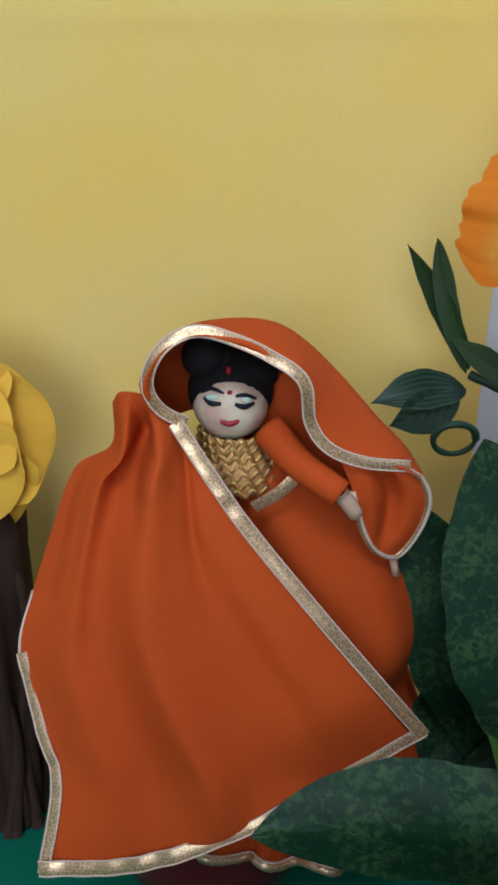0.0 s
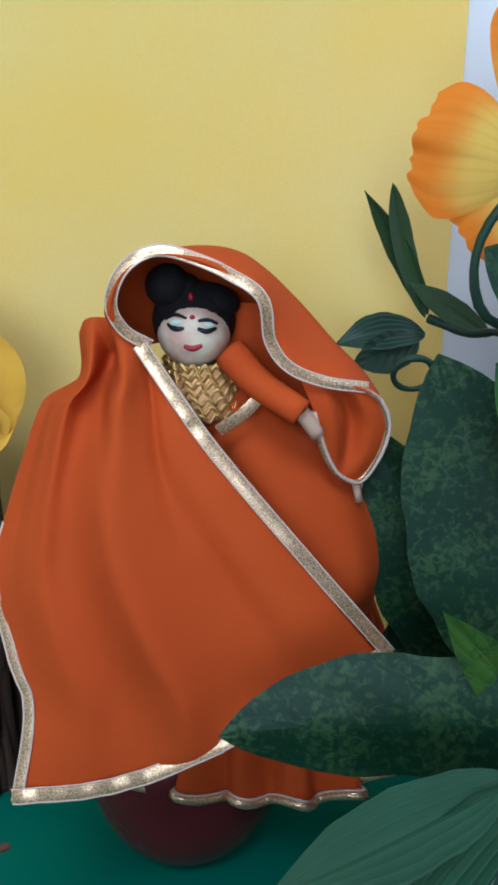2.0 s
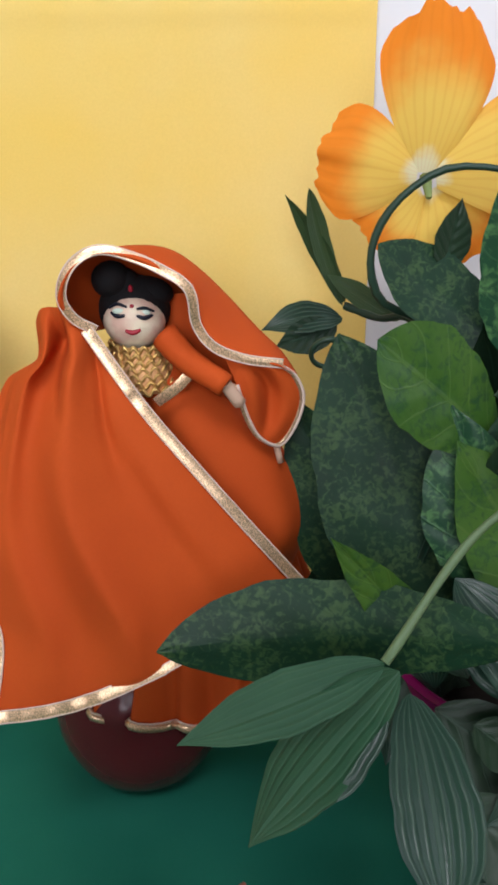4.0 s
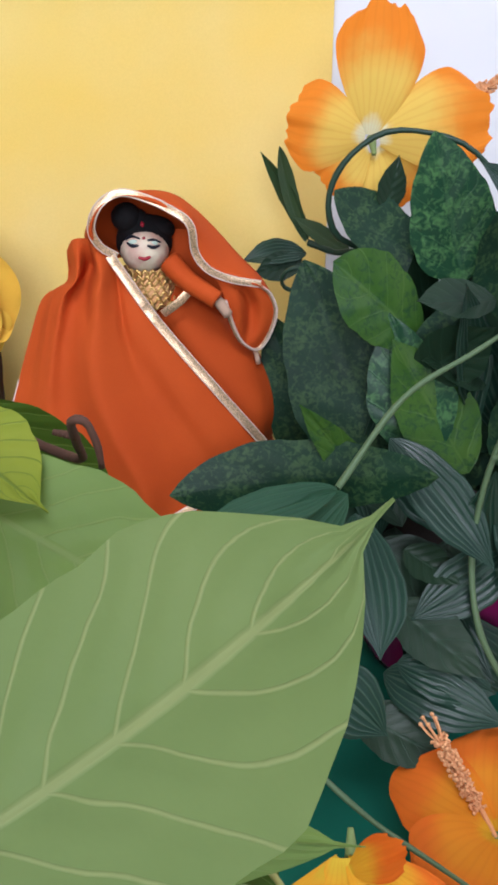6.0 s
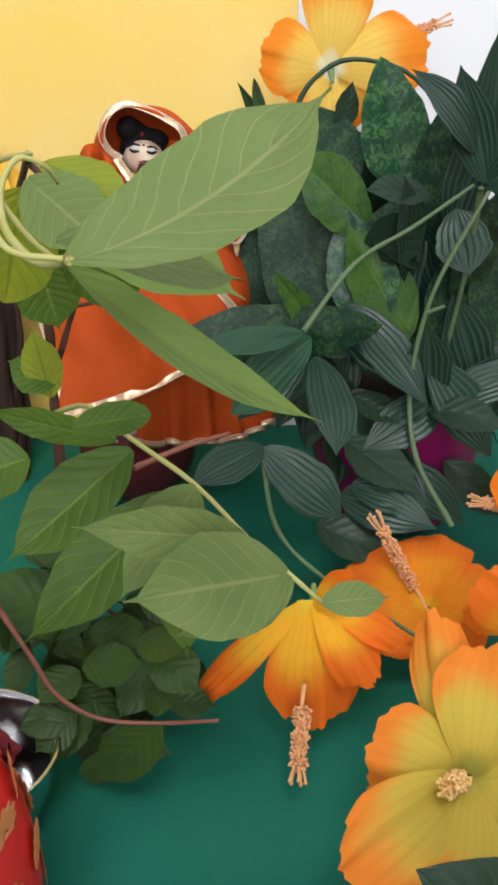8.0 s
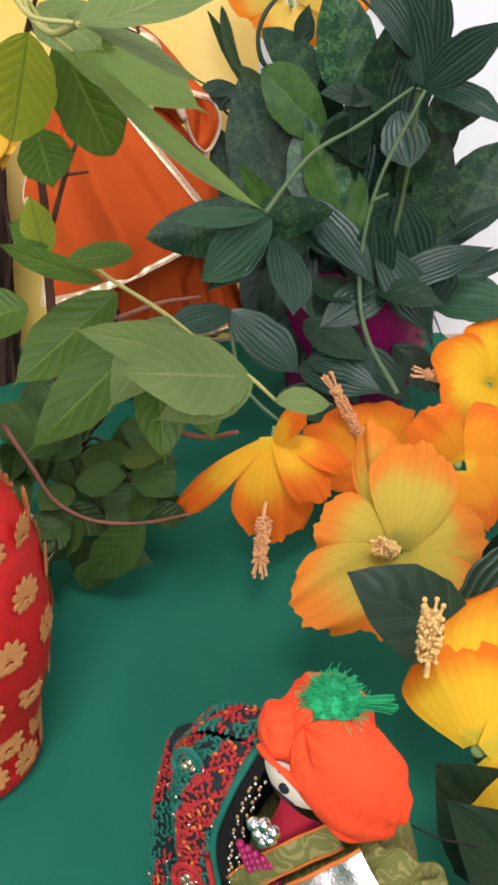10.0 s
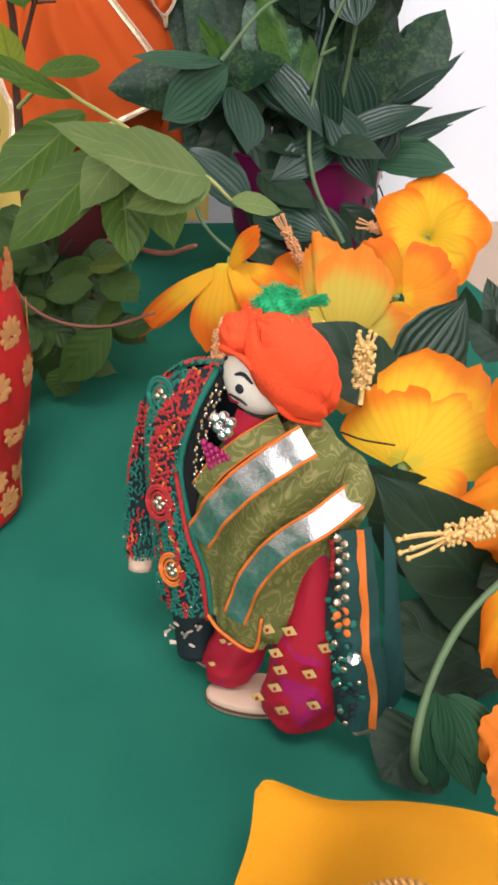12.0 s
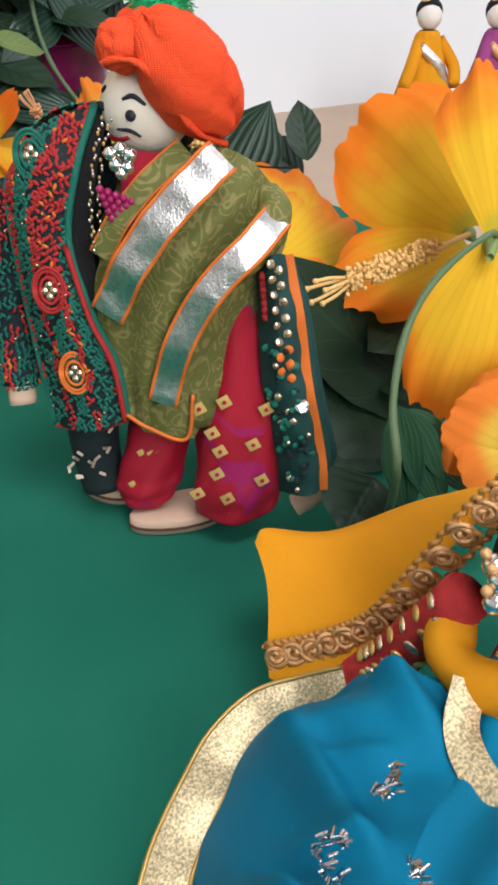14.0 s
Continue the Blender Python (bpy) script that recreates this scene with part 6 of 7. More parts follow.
    # olive wrap over the shoulder
    b.patch([(0.0176, -0.2514, 0.1204), (0.0228, -0.2550, 0.1204), (0.0298, -0.2570, 0.1172), (0.0382, -0.2572, 0.1091)], [(0.0382, -0.2572, 0.1091), (0.0404, -0.2606, 0.0995), (0.0321, -0.2617, 0.0827), (0.0126, -0.2547, 0.0411)],
            [(-0.0012, -0.2426, 0.0473), (0.0032, -0.2502, 0.0430), (0.0126, -0.2547, 0.0411)], [(0.0176, -0.2514, 0.1204), (0.0019, -0.2477, 0.1048), (-0.0067, -0.2400, 0.0903), (-0.0060, -0.2381, 0.0705), (-0.0012, -0.2426, 0.0473)], M_OLIVE, 30, 30,
            lambda u, v: tuple(eye_way * (0.009 * math.sin(math.pi * u) * math.sin(math.pi * (0.1 + 0.9 * v)) + 0.0012 * math.sin(19 * u + 9 * v))))
    up = (-0.56, -0.72, 0.40)
    b.tube([(0.0338, -0.2589, 0.1082), (0.0330, -0.2641, 0.1047), (0.0272, -0.2663, 0.0986), (0.0194, -0.2647, 0.0923), (0.0123, -0.2609, 0.0866)], lambda t: 0.0040 + 0.0012 * math.sin(3.1 * t) - 0.001 * t, M_OLIVE, 14, 24)
    b.band([(0.0138, -0.2538, 0.1209), (0.0046, -0.2523, 0.1146), (-0.0029, -0.2486, 0.1053), (-0.0069, -0.2441, 0.0952)], 0.0058, M_OLIVE, up, M_ORANGETHREAD, 0.0, 30, 0.0004, 0.0003, 0.0004)
    b.band([(0.0190, -0.2621, 0.1199), (0.0096, -0.2616, 0.1135), (0.0020, -0.2578, 0.1043), (-0.0040, -0.2517, 0.0916), (-0.0066, -0.2450, 0.0795)], 0.0088, M_SILVER, up, M_ORANGETHREAD, 0.0, 40, 0.0008, 0.0005, 0.0008)
    b.band([(0.0320, -0.2670, 0.1045), (0.0214, -0.2706, 0.0993), (0.0136, -0.2671, 0.0911), (0.0081, -0.2618, 0.0793), (0.0049, -0.2574, 0.0665), (0.0035, -0.2541, 0.0545)], 0.0074, M_SILVER, up, M_ORANGETHREAD, 0.0, 40, 0.0012, 0.0005, 0.0008)
    b.patch([(-0.0011, -0.2447, 0.0482), (0.0033, -0.2529, 0.0546), (0.0119, -0.2573, 0.0629)], [(0.0119, -0.2573, 0.0629), (0.0114, -0.2574, 0.0527), (0.0104, -0.2553, 0.0412)], [(0.0003, -0.2472, 0.0434), (0.0054, -0.2528, 0.0431), (0.0104, -0.2553, 0.0412)], [(-0.0011, -0.2447, 0.0482), (-0.0004, -0.2454, 0.0456), (0.0003, -0.2472, 0.0434)], M_OLIVE, 10, 10)
    b.tube([(-0.0036, -0.2452, 0.0492), (-0.0002, -0.2509, 0.0466), (0.0087, -0.2567, 0.0428), (0.0103, -0.2586, 0.0571)], 0.0006, M_ORANGETHREAD, 6, 24)
    # long waistcoat, stitched all over
    cl_top = [(-0.0159, -0.2132, 0.1124), (-0.0127, -0.2210, 0.1212), (-0.0076, -0.2288, 0.1272), (-0.0007, -0.2353, 0.1304)]
    cl_right = [(-0.0007, -0.2353, 0.1304), (-0.0077, -0.2361, 0.1156), (-0.0112, -0.2348, 0.0973), (-0.0082, -0.2388, 0.0778), (-0.0043, -0.2423, 0.0648), (-0.0018, -0.2422, 0.0460)]
    cl_bot = [(-0.0155, -0.2203, 0.0385), (-0.0093, -0.2332, 0.0405), (-0.0018, -0.2422, 0.0460)]
    cl_left = [(-0.0159, -0.2132, 0.1124), (-0.0181, -0.2126, 0.1067), (-0.0188, -0.2153, 0.0890), (-0.0174, -0.2170, 0.0657), (-0.0155, -0.2203, 0.0385)]
    cl = b.patch(cl_top, cl_right, cl_bot, cl_left, M_NAVY, 26, 34, lambda u, v: tuple(eye_way * (0.0055 * math.sin(math.pi * u) * (1 - 0.4 * v) * min(1.0, 5 * v))))
    def stitch(panel, cols, rows, way):
        turn = way.to_track_quat("Z", "Y").to_matrix()
        for col in range(cols):
            for row in range(rows):
                u, v = (col + 0.5) / cols + 0.02 * math.sin(row * 0.8 + col), (row + 0.5 * (col % 2)) / rows
                if rnd.random() < 0.26:
                    continue
                c = panel(min(u, 0.98), min(v, 0.99)) + way * 0.0003
                red = math.sin(5.5 * v + 0.42 * col) > -0.35 if v < 0.6 else math.sin(3 * v + 0.9 * col) > 0.55
                lean = 0.7 if (row + col) % 2 else -0.7
                b.ball(c, (0.0005, 0.0011, 0.00026), rnd.choice((M_REDTHREAD,) * 12 + (M_ORANGETHREAD,)) if red else M_TEALTHREAD, 6, 4, turn @ Matrix.Rotation(lean + rnd.uniform(-0.5, 0.5), 3, "Z"))
                if rnd.random() < 0.03:
                    b.ball(c + way * 0.0004, (0.0005, 0.0005, 0.0004), M_SEQUIN, 6, 4)
    stitch(cl, 21, 68, eye_way)
    for (u, v), mat in (((0.48, 0.14), M_TEALTHREAD), ((0.5, 0.82), M_ORANGETHREAD), ((0.55, 0.55), M_REDTHREAD)):
        c = cl(u, v) + eye_way * 0.0010
        side = eye_way.cross(Vector((0, 0, 1))).normalized()
        for r in (0.0052, 0.0044, 0.0030):
            b.tube([c + side * r * 0.8 * math.cos(i * 0.3142) + Vector((0, 0, r * 1.2 * math.sin(i * 0.3142))) for i in range(21)], 0.0005, mat, 5)
        for i in range(4):
            disc(b, c + side * 0.0012 * math.cos(i * 1.57) + Vector((0, 0, 0.0016 * math.sin(i * 1.57))), eye_way, 0.0011, M_SEQUIN)
    b.tube(cl_right, 0.0011, M_TEALTHREAD, 6, 40)
    b.tube([Vector(p) + Vector((-0.0016, -0.0012, 0)) for p in cl_right[2:]], 0.0008, M_REDTHREAD, 6, 30)
    b.tube(cl_left, 0.0010, M_TEALTHREAD, 6, 34)
    b.tube(cl_bot, 0.0008, M_REDTHREAD, 6, 20)
    b.patch([(-0.0003, -0.2343, 0.1303), (0.0013, -0.2354, 0.1308), (0.0029, -0.2365, 0.1303)], [(0.0029, -0.2365, 0.1303), (-0.0033, -0.2376, 0.1125), (-0.0055, -0.2373, 0.0894), (-0.0028, -0.2416, 0.0642)], [(-0.0039, -0.2414, 0.0644), (-0.0034, -0.2414, 0.0643), (-0.0028, -0.2416, 0.0642)], [(-0.0003, -0.2343, 0.1303), (-0.0072, -0.2352, 0.1154), (-0.0105, -0.2341, 0.0970), (-0.0039, -0.2414, 0.0644)], M_HAIR, 6, 24)
    # back of the waistcoat
    bk = b.patch([(-0.0159, -0.2132, 0.1124), (-0.0057, -0.2132, 0.1207), (0.0090, -0.2210, 0.1246)], [(0.0090, -0.2210, 0.1246), (0.0156, -0.2152, 0.0843), (0.0122, -0.2189, 0.0399)], [(-0.0155, -0.2203, 0.0385), (-0.0032, -0.2162, 0.0311), (0.0122, -0.2189, 0.0399)], cl_left, M_NAVY, 12, 16)
    yoke = b.patch([(-0.0159, -0.2132, 0.1124), (-0.0057, -0.2132, 0.1207), (0.0090, -0.2210, 0.1246)], [(0.0090, -0.2210, 0.1246), (0.0048, -0.2286, 0.1281), (-0.0007, -0.2353, 0.1304)], cl_top, [(-0.0159, -0.2132, 0.1124), (-0.0159, -0.2133, 0.1125), (-0.0160, -0.2134, 0.1125)], M_NAVY, 12, 6, lambda u, v: (0, 0, 0.002 * math.sin(math.pi * u)))
    stitch(yoke, 22, 11, Vector((-0.3, -0.2, 0.93)))
    # arms
    b.tube([(-0.0127, -0.2102, 0.1070), (-0.0168, -0.2050, 0.0825), (-0.0190, -0.2047, 0.0618), (-0.0201, -0.2073, 0.0485)], lambda t: 0.0068 - 0.001 * t, M_NAVY, 12, 20)
    la = along([(-0.0127, -0.2102, 0.1070), (-0.0168, -0.2050, 0.0825), (-0.0190, -0.2047, 0.0618), (-0.0201, -0.2073, 0.0485)])
    stitch(lambda u, v: la(v) + Vector((-math.cos(3.4 * u - 0.9), -math.sin(3.4 * u - 0.9), 0.0)) * (0.0069 - 0.001 * v), 13, 42, Vector((-0.75, -0.6, 0.2)).normalized())
    b.tube([(-0.0205, -0.2080, 0.0500), (-0.0213, -0.2104, 0.0430)], 0.0042, M_SKIN, 10, 4)
    sl = b.patch([(0.0276, -0.2634, 0.0921), (0.0309, -0.2669, 0.0955), (0.0378, -0.2668, 0.0932)], [(0.0378, -0.2668, 0.0932), (0.0415, -0.2705, 0.0704), (0.0454, -0.2720, 0.0490), (0.0490, -0.2726, 0.0226)],
                 [(0.0328, -0.2681, 0.0220), (0.0395, -0.2726, 0.0228), (0.0490, -0.2726, 0.0226)], [(0.0276, -0.2634, 0.0921), (0.0274, -0.2654, 0.0720), (0.0299, -0.2670, 0.0478), (0.0328, -0.2681, 0.0220)], M_DARKGREEN, 16, 30,
                 lambda u, v: tuple(eye_way * (0.0062 * math.sin(math.pi * u) + 0.0009 * math.sin(17 * v + 5 * u) + 0.0005 * math.sin(37 * v)) + Vector((0.0012 * math.sin(9 * v) * v, 0, 0))))
    b.band([sl(0.78, k / 12) + eye_way * 0.0003 for k in range(13)], 0.0034, M_ORANGETHREAD, eye_way, None, 0, 26, 0.0004)
    for k in range(16):
        v = 0.03 + 0.5 * k / 16
        disc(b, sl(0.42 + (0.10 if k % 2 else -0.06), v) + eye_way * 0.0008, (-0.5 + 0.45 * (-1) ** k, -0.8, 0.2 + 0.3 * math.sin(k * 2.1)), 0.0013, M_SEQUIN if k < 11 else M_ORANGETHREAD)
    for k in range(60):
        v = rnd.uniform(0.35, 0.98)
        disc(b, sl(rnd.uniform(0.06, 0.66), v) + eye_way * 0.0007, (-0.5 + rnd.uniform(-0.3, 0.3), -0.8, rnd.uniform(-0.2, 0.5)), rnd.uniform(0.0008, 0.0013), rnd.choice((M_TEALTHREAD, M_TEALTHREAD, M_SEQUIN, M_NAVY)))
    for k in range(7):
        b.ball(sl(0.14, 0.06 + 0.03 * k) + eye_way * 0.0006, (0.001, 0.001, 0.0012), M_REDTHREAD, 6, 5)
    disc(b, sl(0.62, 0.62) + eye_way * 0.0012, (-0.3, -0.6, 0.7), 0.0022, M_GEM)
    b.patch([(0.0476, -0.2535, 0.0854), (0.0516, -0.2553, 0.0767), (0.0535, -0.2547, 0.0691)], [(0.0535, -0.2547, 0.0691), (0.0572, -0.2580, 0.0453), (0.0591, -0.2638, 0.0253)], [(0.0518, -0.2642, 0.0176), (0.0559, -0.2647, 0.0181), (0.0591, -0.2638, 0.0253)], [(0.0476, -0.2535, 0.0854), (0.0491, -0.2605, 0.0561), (0.0518, -0.2642, 0.0176)], M_DARKGREEN, 10, 14)
    b.tube([(0.0440, -0.2622, 0.0097), (0.0490, -0.2651, 0.0131), (0.0551, -0.2666, 0.0166)], lambda t: 0.0036 - 0.0008 * t, M_SKIN, 10, 8)
    # head
    b.ball(hc, 0.0118, M_FACE, 30, 20)
    b.ball(Vector(hc) + Vector((0.0045, 0.002, -0.002)), (0.0112, 0.0112, 0.011), M_HAIR, 20, 12)
    for pts, r, mat in (
        ([(0.0013, -0.2378, 0.1344), (0.0009, -0.2365, 0.1329)], 0.0006, M_INK),
        ([(0.0021, -0.2447, 0.1321), (0.0039, -0.2466, 0.1329), (0.0060, -0.2488, 0.1310)], 0.00065, M_INK),
        ([(0.0014, -0.2420, 0.1250), (0.0032, -0.2454, 0.1250), (0.0054, -0.2467, 0.1235)], 0.0005, M_INK),
        ([(0.0025, -0.2354, 0.1231), (0.0027, -0.2388, 0.1220), (0.0034, -0.2441, 0.1233)], 0.0009, M_RED),
    ):
        b.tube(pts, lambda t, r=r: r * (0.4 + 0.6 * math.sin(math.pi * (0.1 + 0.8 * t))), mat, 6, 8)
    disc(b, Vector((0.0002, -0.2373, 0.1298)), (-0.8, -0.45, 0.2), 0.0011, M_INK)
    disc(b, Vector((0.0030, -0.2465, 0.1286)), (-0.62, -0.72, 0.2), 0.0014, M_INK)
    # turban: wound cloth that droops behind, with a front roll
    axis = (Vector((0.0292, -0.2471, 0.1226)) - Vector((0.0106, -0.2435, 0.1471))).normalized()
    q = axis.to_track_quat("Z", "Y").to_matrix()
    b.ball((0.0162, -0.2529, 0.1364), (0.0104, 0.0112, 0.0178), M_TURBAN, 56, 36, q, lambda d: 1 - 0.07 * abs(math.sin(2.5 * math.atan2(d.y, d.x) + 1.2 * d.z)) ** 6 - 0.10 * max(0.0, d.z) + 0.014 * math.sin(13 * d.z + 6 * d.x + 3 * d.y) + 0.012 * math.sin(9 * math.atan2(d.y, d.x) + 7 * d.z))
    b.ball((0.0032, -0.2442, 0.1435), (0.0062, 0.0074, 0.0062), M_TURBAN, 34, 22, Matrix.Rotation(0.5, 3, "Y"), lambda d: 1 + 0.05 * math.sin(8 * d.x + 3 * d.z) - 0.06 * abs(math.sin(3 * math.atan2(d.z, d.y) + 2 * d.x)) ** 5)
    b.ball((0.0125, -0.2442, 0.1449), (0.0102, 0.0120, 0.0082), M_TURBAN, 40, 24, None, lambda d: 1 + 0.035 * math.sin(7 * math.atan2(d.y, d.x) + 2 * d.z) + 0.02 * math.sin(15 * d.x + 9 * d.z))
    b.tube([(-0.0023, -0.2449, 0.1403), (-0.0005, -0.2509, 0.1414), (0.0030, -0.2548, 0.1399), (0.0090, -0.2575, 0.1316), (0.0145, -0.2586, 0.1252), (0.0239, -0.2558, 0.1212)], lambda t: 0.0008 + 0.0002 * math.sin(20 * t), M_TURBAN, 10, 40)
    top = Vector((0.0129, -0.2459, 0.1507))
    b.ball(top + Vector((0, 0, 0.0008)), (0.0062, 0.0058, 0.0042), M_TUFT, 30, 18, None, lambda d: 1 + 0.10 * math.sin(9 * d.x + 4 * d.y) * math.sin(8 * d.z + 3 * d.y) + 0.05 * math.sin(31 * d.x + 11 * d.y))
    for k in range(620):
        a, e = rnd.uniform(0, 6.28), rnd.uniform(-0.3, 1.3)
        o = Vector((math.cos(a) * math.cos(e), math.sin(a) * math.cos(e), 0.8 * math.sin(e)))
        w = Vector((rnd.uniform(-1, 1), rnd.uniform(-1, 1), rnd.uniform(-0.6, 0.6)))
        p = top + Vector((0, 0, 0.0006)) + o * 0.0052
        b.tube([p, p + o * 0.0012 + w * 0.0007, p + o * 0.0016 + w * rnd.uniform(0.0008, 0.0026)], 0.00013, M_TUFT, 3, 0, False)
    for k in range(70):
        e = top + Vector((0.0098, -0.0066, 0.0048)) + Vector((rnd.uniform(-0.0016, 0.0016), rnd.uniform(-0.0016, 0.0016), rnd.uniform(-0.0016, 0.0016)))
        b.tube([top + Vector((0.002, -0.001, 0.001)), top.lerp(e, 0.6) + Vector((0, 0, 0.0008 * rnd.random())), e], 0.00014, M_TUFT, 3, 4, False)
    b.tube([(0.0327, -0.2488, 0.1143), (0.0382, -0.2525, 0.1134), (0.0466, -0.2557, 0.1128)], 0.0003, M_HAIR, 5, 8)
    whole("turbaned_doll", b, (0.02, -0.25, 0.004), "small doll in an orange turban and embroidered silks", "doll")


# ---- the seated doll with the mustard veil ----
def veiled_doll():
    b = Build()
    hc = Vector((0.0089, -0.3803, 0.0744))
    b.ball(hc, 0.0096, M_FACE, 30, 20)
    b.ball(hc + Vector((0.0052, -0.0002, 0.0022)), (0.0092, 0.0092, 0.0094), M_HAIR, 26, 16)
    b.ball(hc + Vector((0.002, 0.006, 0.0)), (0.0097, 0.0089, 0.0097), M_HAIR, 26, 16)
    b.ball(hc + Vector((0.0075, 0.0026, -0.0036)), (0.0102, 0.0093, 0.0106), M_HAIR, 26, 16)
    b.ball(hc + Vector((0.0110, 0.0020, -0.0060)), (0.0130, 0.0150, 0.0140), M_MUSTARD, 26, 16)
    for pts, r, mat in (
        ([(0.0030, -0.3837, 0.0819), (0.0045, -0.3853, 0.0812), (0.0061, -0.3867, 0.0796)], 0.0006, M_INK),
        ([(0.0019, -0.3857, 0.0785), (0.0029, -0.3865, 0.0781), (0.0043, -0.3869, 0.0780)], 0.0007, M_INK),
        ([(-0.0000, -0.3787, 0.0839), (0.0004, -0.3797, 0.0831), (0.0005, -0.3811, 0.0821)], 0.0006, M_INK),
        ([(-0.0014, -0.3819, 0.0782), (-0.0004, -0.3842, 0.0769), (0.0009, -0.3858, 0.0754)], 0.0004, M_RED),
    ):
        b.tube(pts, lambda t, r=r: r * (0.35 + 0.65 * math.sin(math.pi * (0.1 + 0.8 * t))), mat, 6, 10)
    disc(b, Vector((0.0018, -0.3820, 0.0834)), (-0.6, -0.7, 0.4), 0.0008, M_RED)
    # veil
    veil_top = [(-0.0019, -0.3062, 0.0417), (0.0030, -0.3051, 0.0427), (0.0178, -0.3116, 0.0408), (0.0341, -0.3203, 0.0459), (0.0491, -0.3317, 0.0536), (0.0622, -0.3444, 0.0579)]
    veil_rim = [(-0.0139, -0.3285, 0.0288), (-0.0050, -0.3362, 0.0335), (0.0022, -0.3435, 0.0412), (0.0044, -0.3530, 0.0590), (0.0070, -0.3628, 0.0788), (0.0104, -0.3712, 0.0902), (0.0131, -0.3840, 0.0938), (0.0153, -0.3927, 0.0872), (0.0143, -0.4013, 0.0775)]
    b.patch(veil_top, [veil_top[-1], (0.0534, -0.3699, 0.0544), veil_rim[-1]], veil_rim, [veil_top[0], (-0.0059, -0.3171, 0.0338), veil_rim[0]], M_MUSTARD, 50, 26,
            lambda u, v: (0, 0.0, 0.007 * math.sin(math.pi * v) * math.sin(math.pi * min(1, 0.1 + u)) + 0.0007 * math.sin(13 * u + 4 * v)))
    lip = [(-0.0156, -0.3316, 0.0265), (-0.0135, -0.3355, 0.0277), (-0.0036, -0.3420, 0.0330), (0.0036, -0.3478, 0.0408), (0.0058, -0.3557, 0.0570)]
    b.patch(veil_rim[:4], [veil_rim[3], (0.0051, -0.3544, 0.0580), lip[-1]], lip, [veil_rim[0], (-0.0150, -0.3305, 0.0278), lip[0]], M_MUSTARD, 24, 5)
    g = along(veil_rim, 160)
    way = Vector((-0.45, -0.75, 0.45)).normalized()
    total = sum((g((i + 1) / 200) - g(i / 200)).length for i in range(200))
    count = int(total / 0.0047)
    for k in range(count):
        t = (k + 0.5) / count
        p = g(t) + way * 0.0012
        d = (g(min(1, t + 0.01)) - g(max(0, t - 0.01))).normalized()
        s = d.cross(way).normalized()
        for turn, lift in ((1, 0.0), (-1, 0.0006)):
            b.tube([p + s * (0.0008 * turn) + way * (lift + 0.0005 * math.sin(i * 0.9)) + (d * math.cos(turn * i * 0.52 + k) * 1.05 + s * math.sin(turn * i * 0.52 + k)) * (0.0006 + 0.00008 * i) for i in range(26)], 0.00055, M_BRAID if turn > 0 else M_COPPER, 5)
    for sgn in (-1, 1):
        pts = []
        for i in range(301):
            t = i / 300
            p = g(t)
            d = (g(min(1, t + 0.01)) - g(max(0, t - 0.01))).normalized()
            s = d.cross(way).normalized()
            pts.append(p + s * (sgn * 0.0033 + 0.0004 * math.sin(i * 1.3)) + way * (0.0009 + 0.0004 * math.cos(i * 1.3)))
        b.tube(pts, 0.0006, M_BRAID, 5)
    # sleeve, stitched with gold
    b.tube([(-0.0052, -0.3480, 0.0342), (-0.0006, -0.3532, 0.0431), (0.0030, -0.3650, 0.0640)], lambda t: 0.0046 + 0.0002 * t, M_REDTHREAD, 14, 14)
    b.ball((-0.0052, -0.3481, 0.0340), (0.0047, 0.0047, 0.0047), M_REDTHREAD, 14, 10)
    rnd = random.Random(8)
    arm = along([(-0.0052, -0.3480, 0.0342), (-0.0006, -0.3532, 0.0431), (0.0030, -0.3650, 0.0640)])
    for k in range(8):
        for w in (-1.1, -0.2, 0.7, 1.5):
            t = 0.24 + 0.095 * k
            d = (arm(min(1, t + 0.02)) - arm(t - 0.02)).normalized()
            out = Vector((-0.5, -0.7, 0.5))
            out = (out - out.dot(d) * d).normalized()
            n = out * math.cos(w) + d.cross(out) * math.sin(w)
            c = arm(t) + n * 0.0050 + d * (0.0009 if int(w * 10) % 2 else 0)
            m = Matrix((n.cross(d), d, n)).transposed()
            b.ball(c, (0.0019, 0.0011, 0.0004), M_SEQUIN if k % 2 else M_GOLD, 8, 5, m)
    # bead strings
    for c in ((-0.0038, -0.3762, 0.0780), (-0.0049, -0.3767, 0.0745), (-0.0053, -0.3808, 0.0747), (-0.0043, -0.3841, 0.0754), (-0.0035, -0.3873, 0.0760), (-0.0019, -0.3911, 0.0763), (0.0000, -0.3938, 0.0767), (0.0027, -0.3960, 0.0767), (0.0060, -0.3972, 0.0770), (0.0098, -0.3975, 0.0770), (-0.0022, -0.3734, 0.0785)):
        c = Vector(c)
        b.ball(c, (0.0021, 0.0021, 0.0021), M_GEM, 10, 8)
        b.ball(c + Vector((0.0022, -0.0018, -0.0016)), (0.0012, 0.0012, 0.0012), rnd.choice((M_GOLD, M_REDTHREAD)), 8, 6)
        b.ball(c + Vector((-0.0016, 0.0008, 0.0026)), (0.0010, 0.0010, 0.0010), M_COPPER, 8, 6)
    # mustard sash
    b.tube([(0.0015, -0.3640, 0.0575), (-0.0035, -0.3690, 0.0560), (-0.0046, -0.3780, 0.0572), (-0.0012, -0.3900, 0.0640), (0.0089, -0.3967, 0.0675), (0.0206, -0.3988, 0.0668)], lambda t: 0.0044 + 0.0003 * math.sin(19 * t), M_MUSTARD, 16, 40)
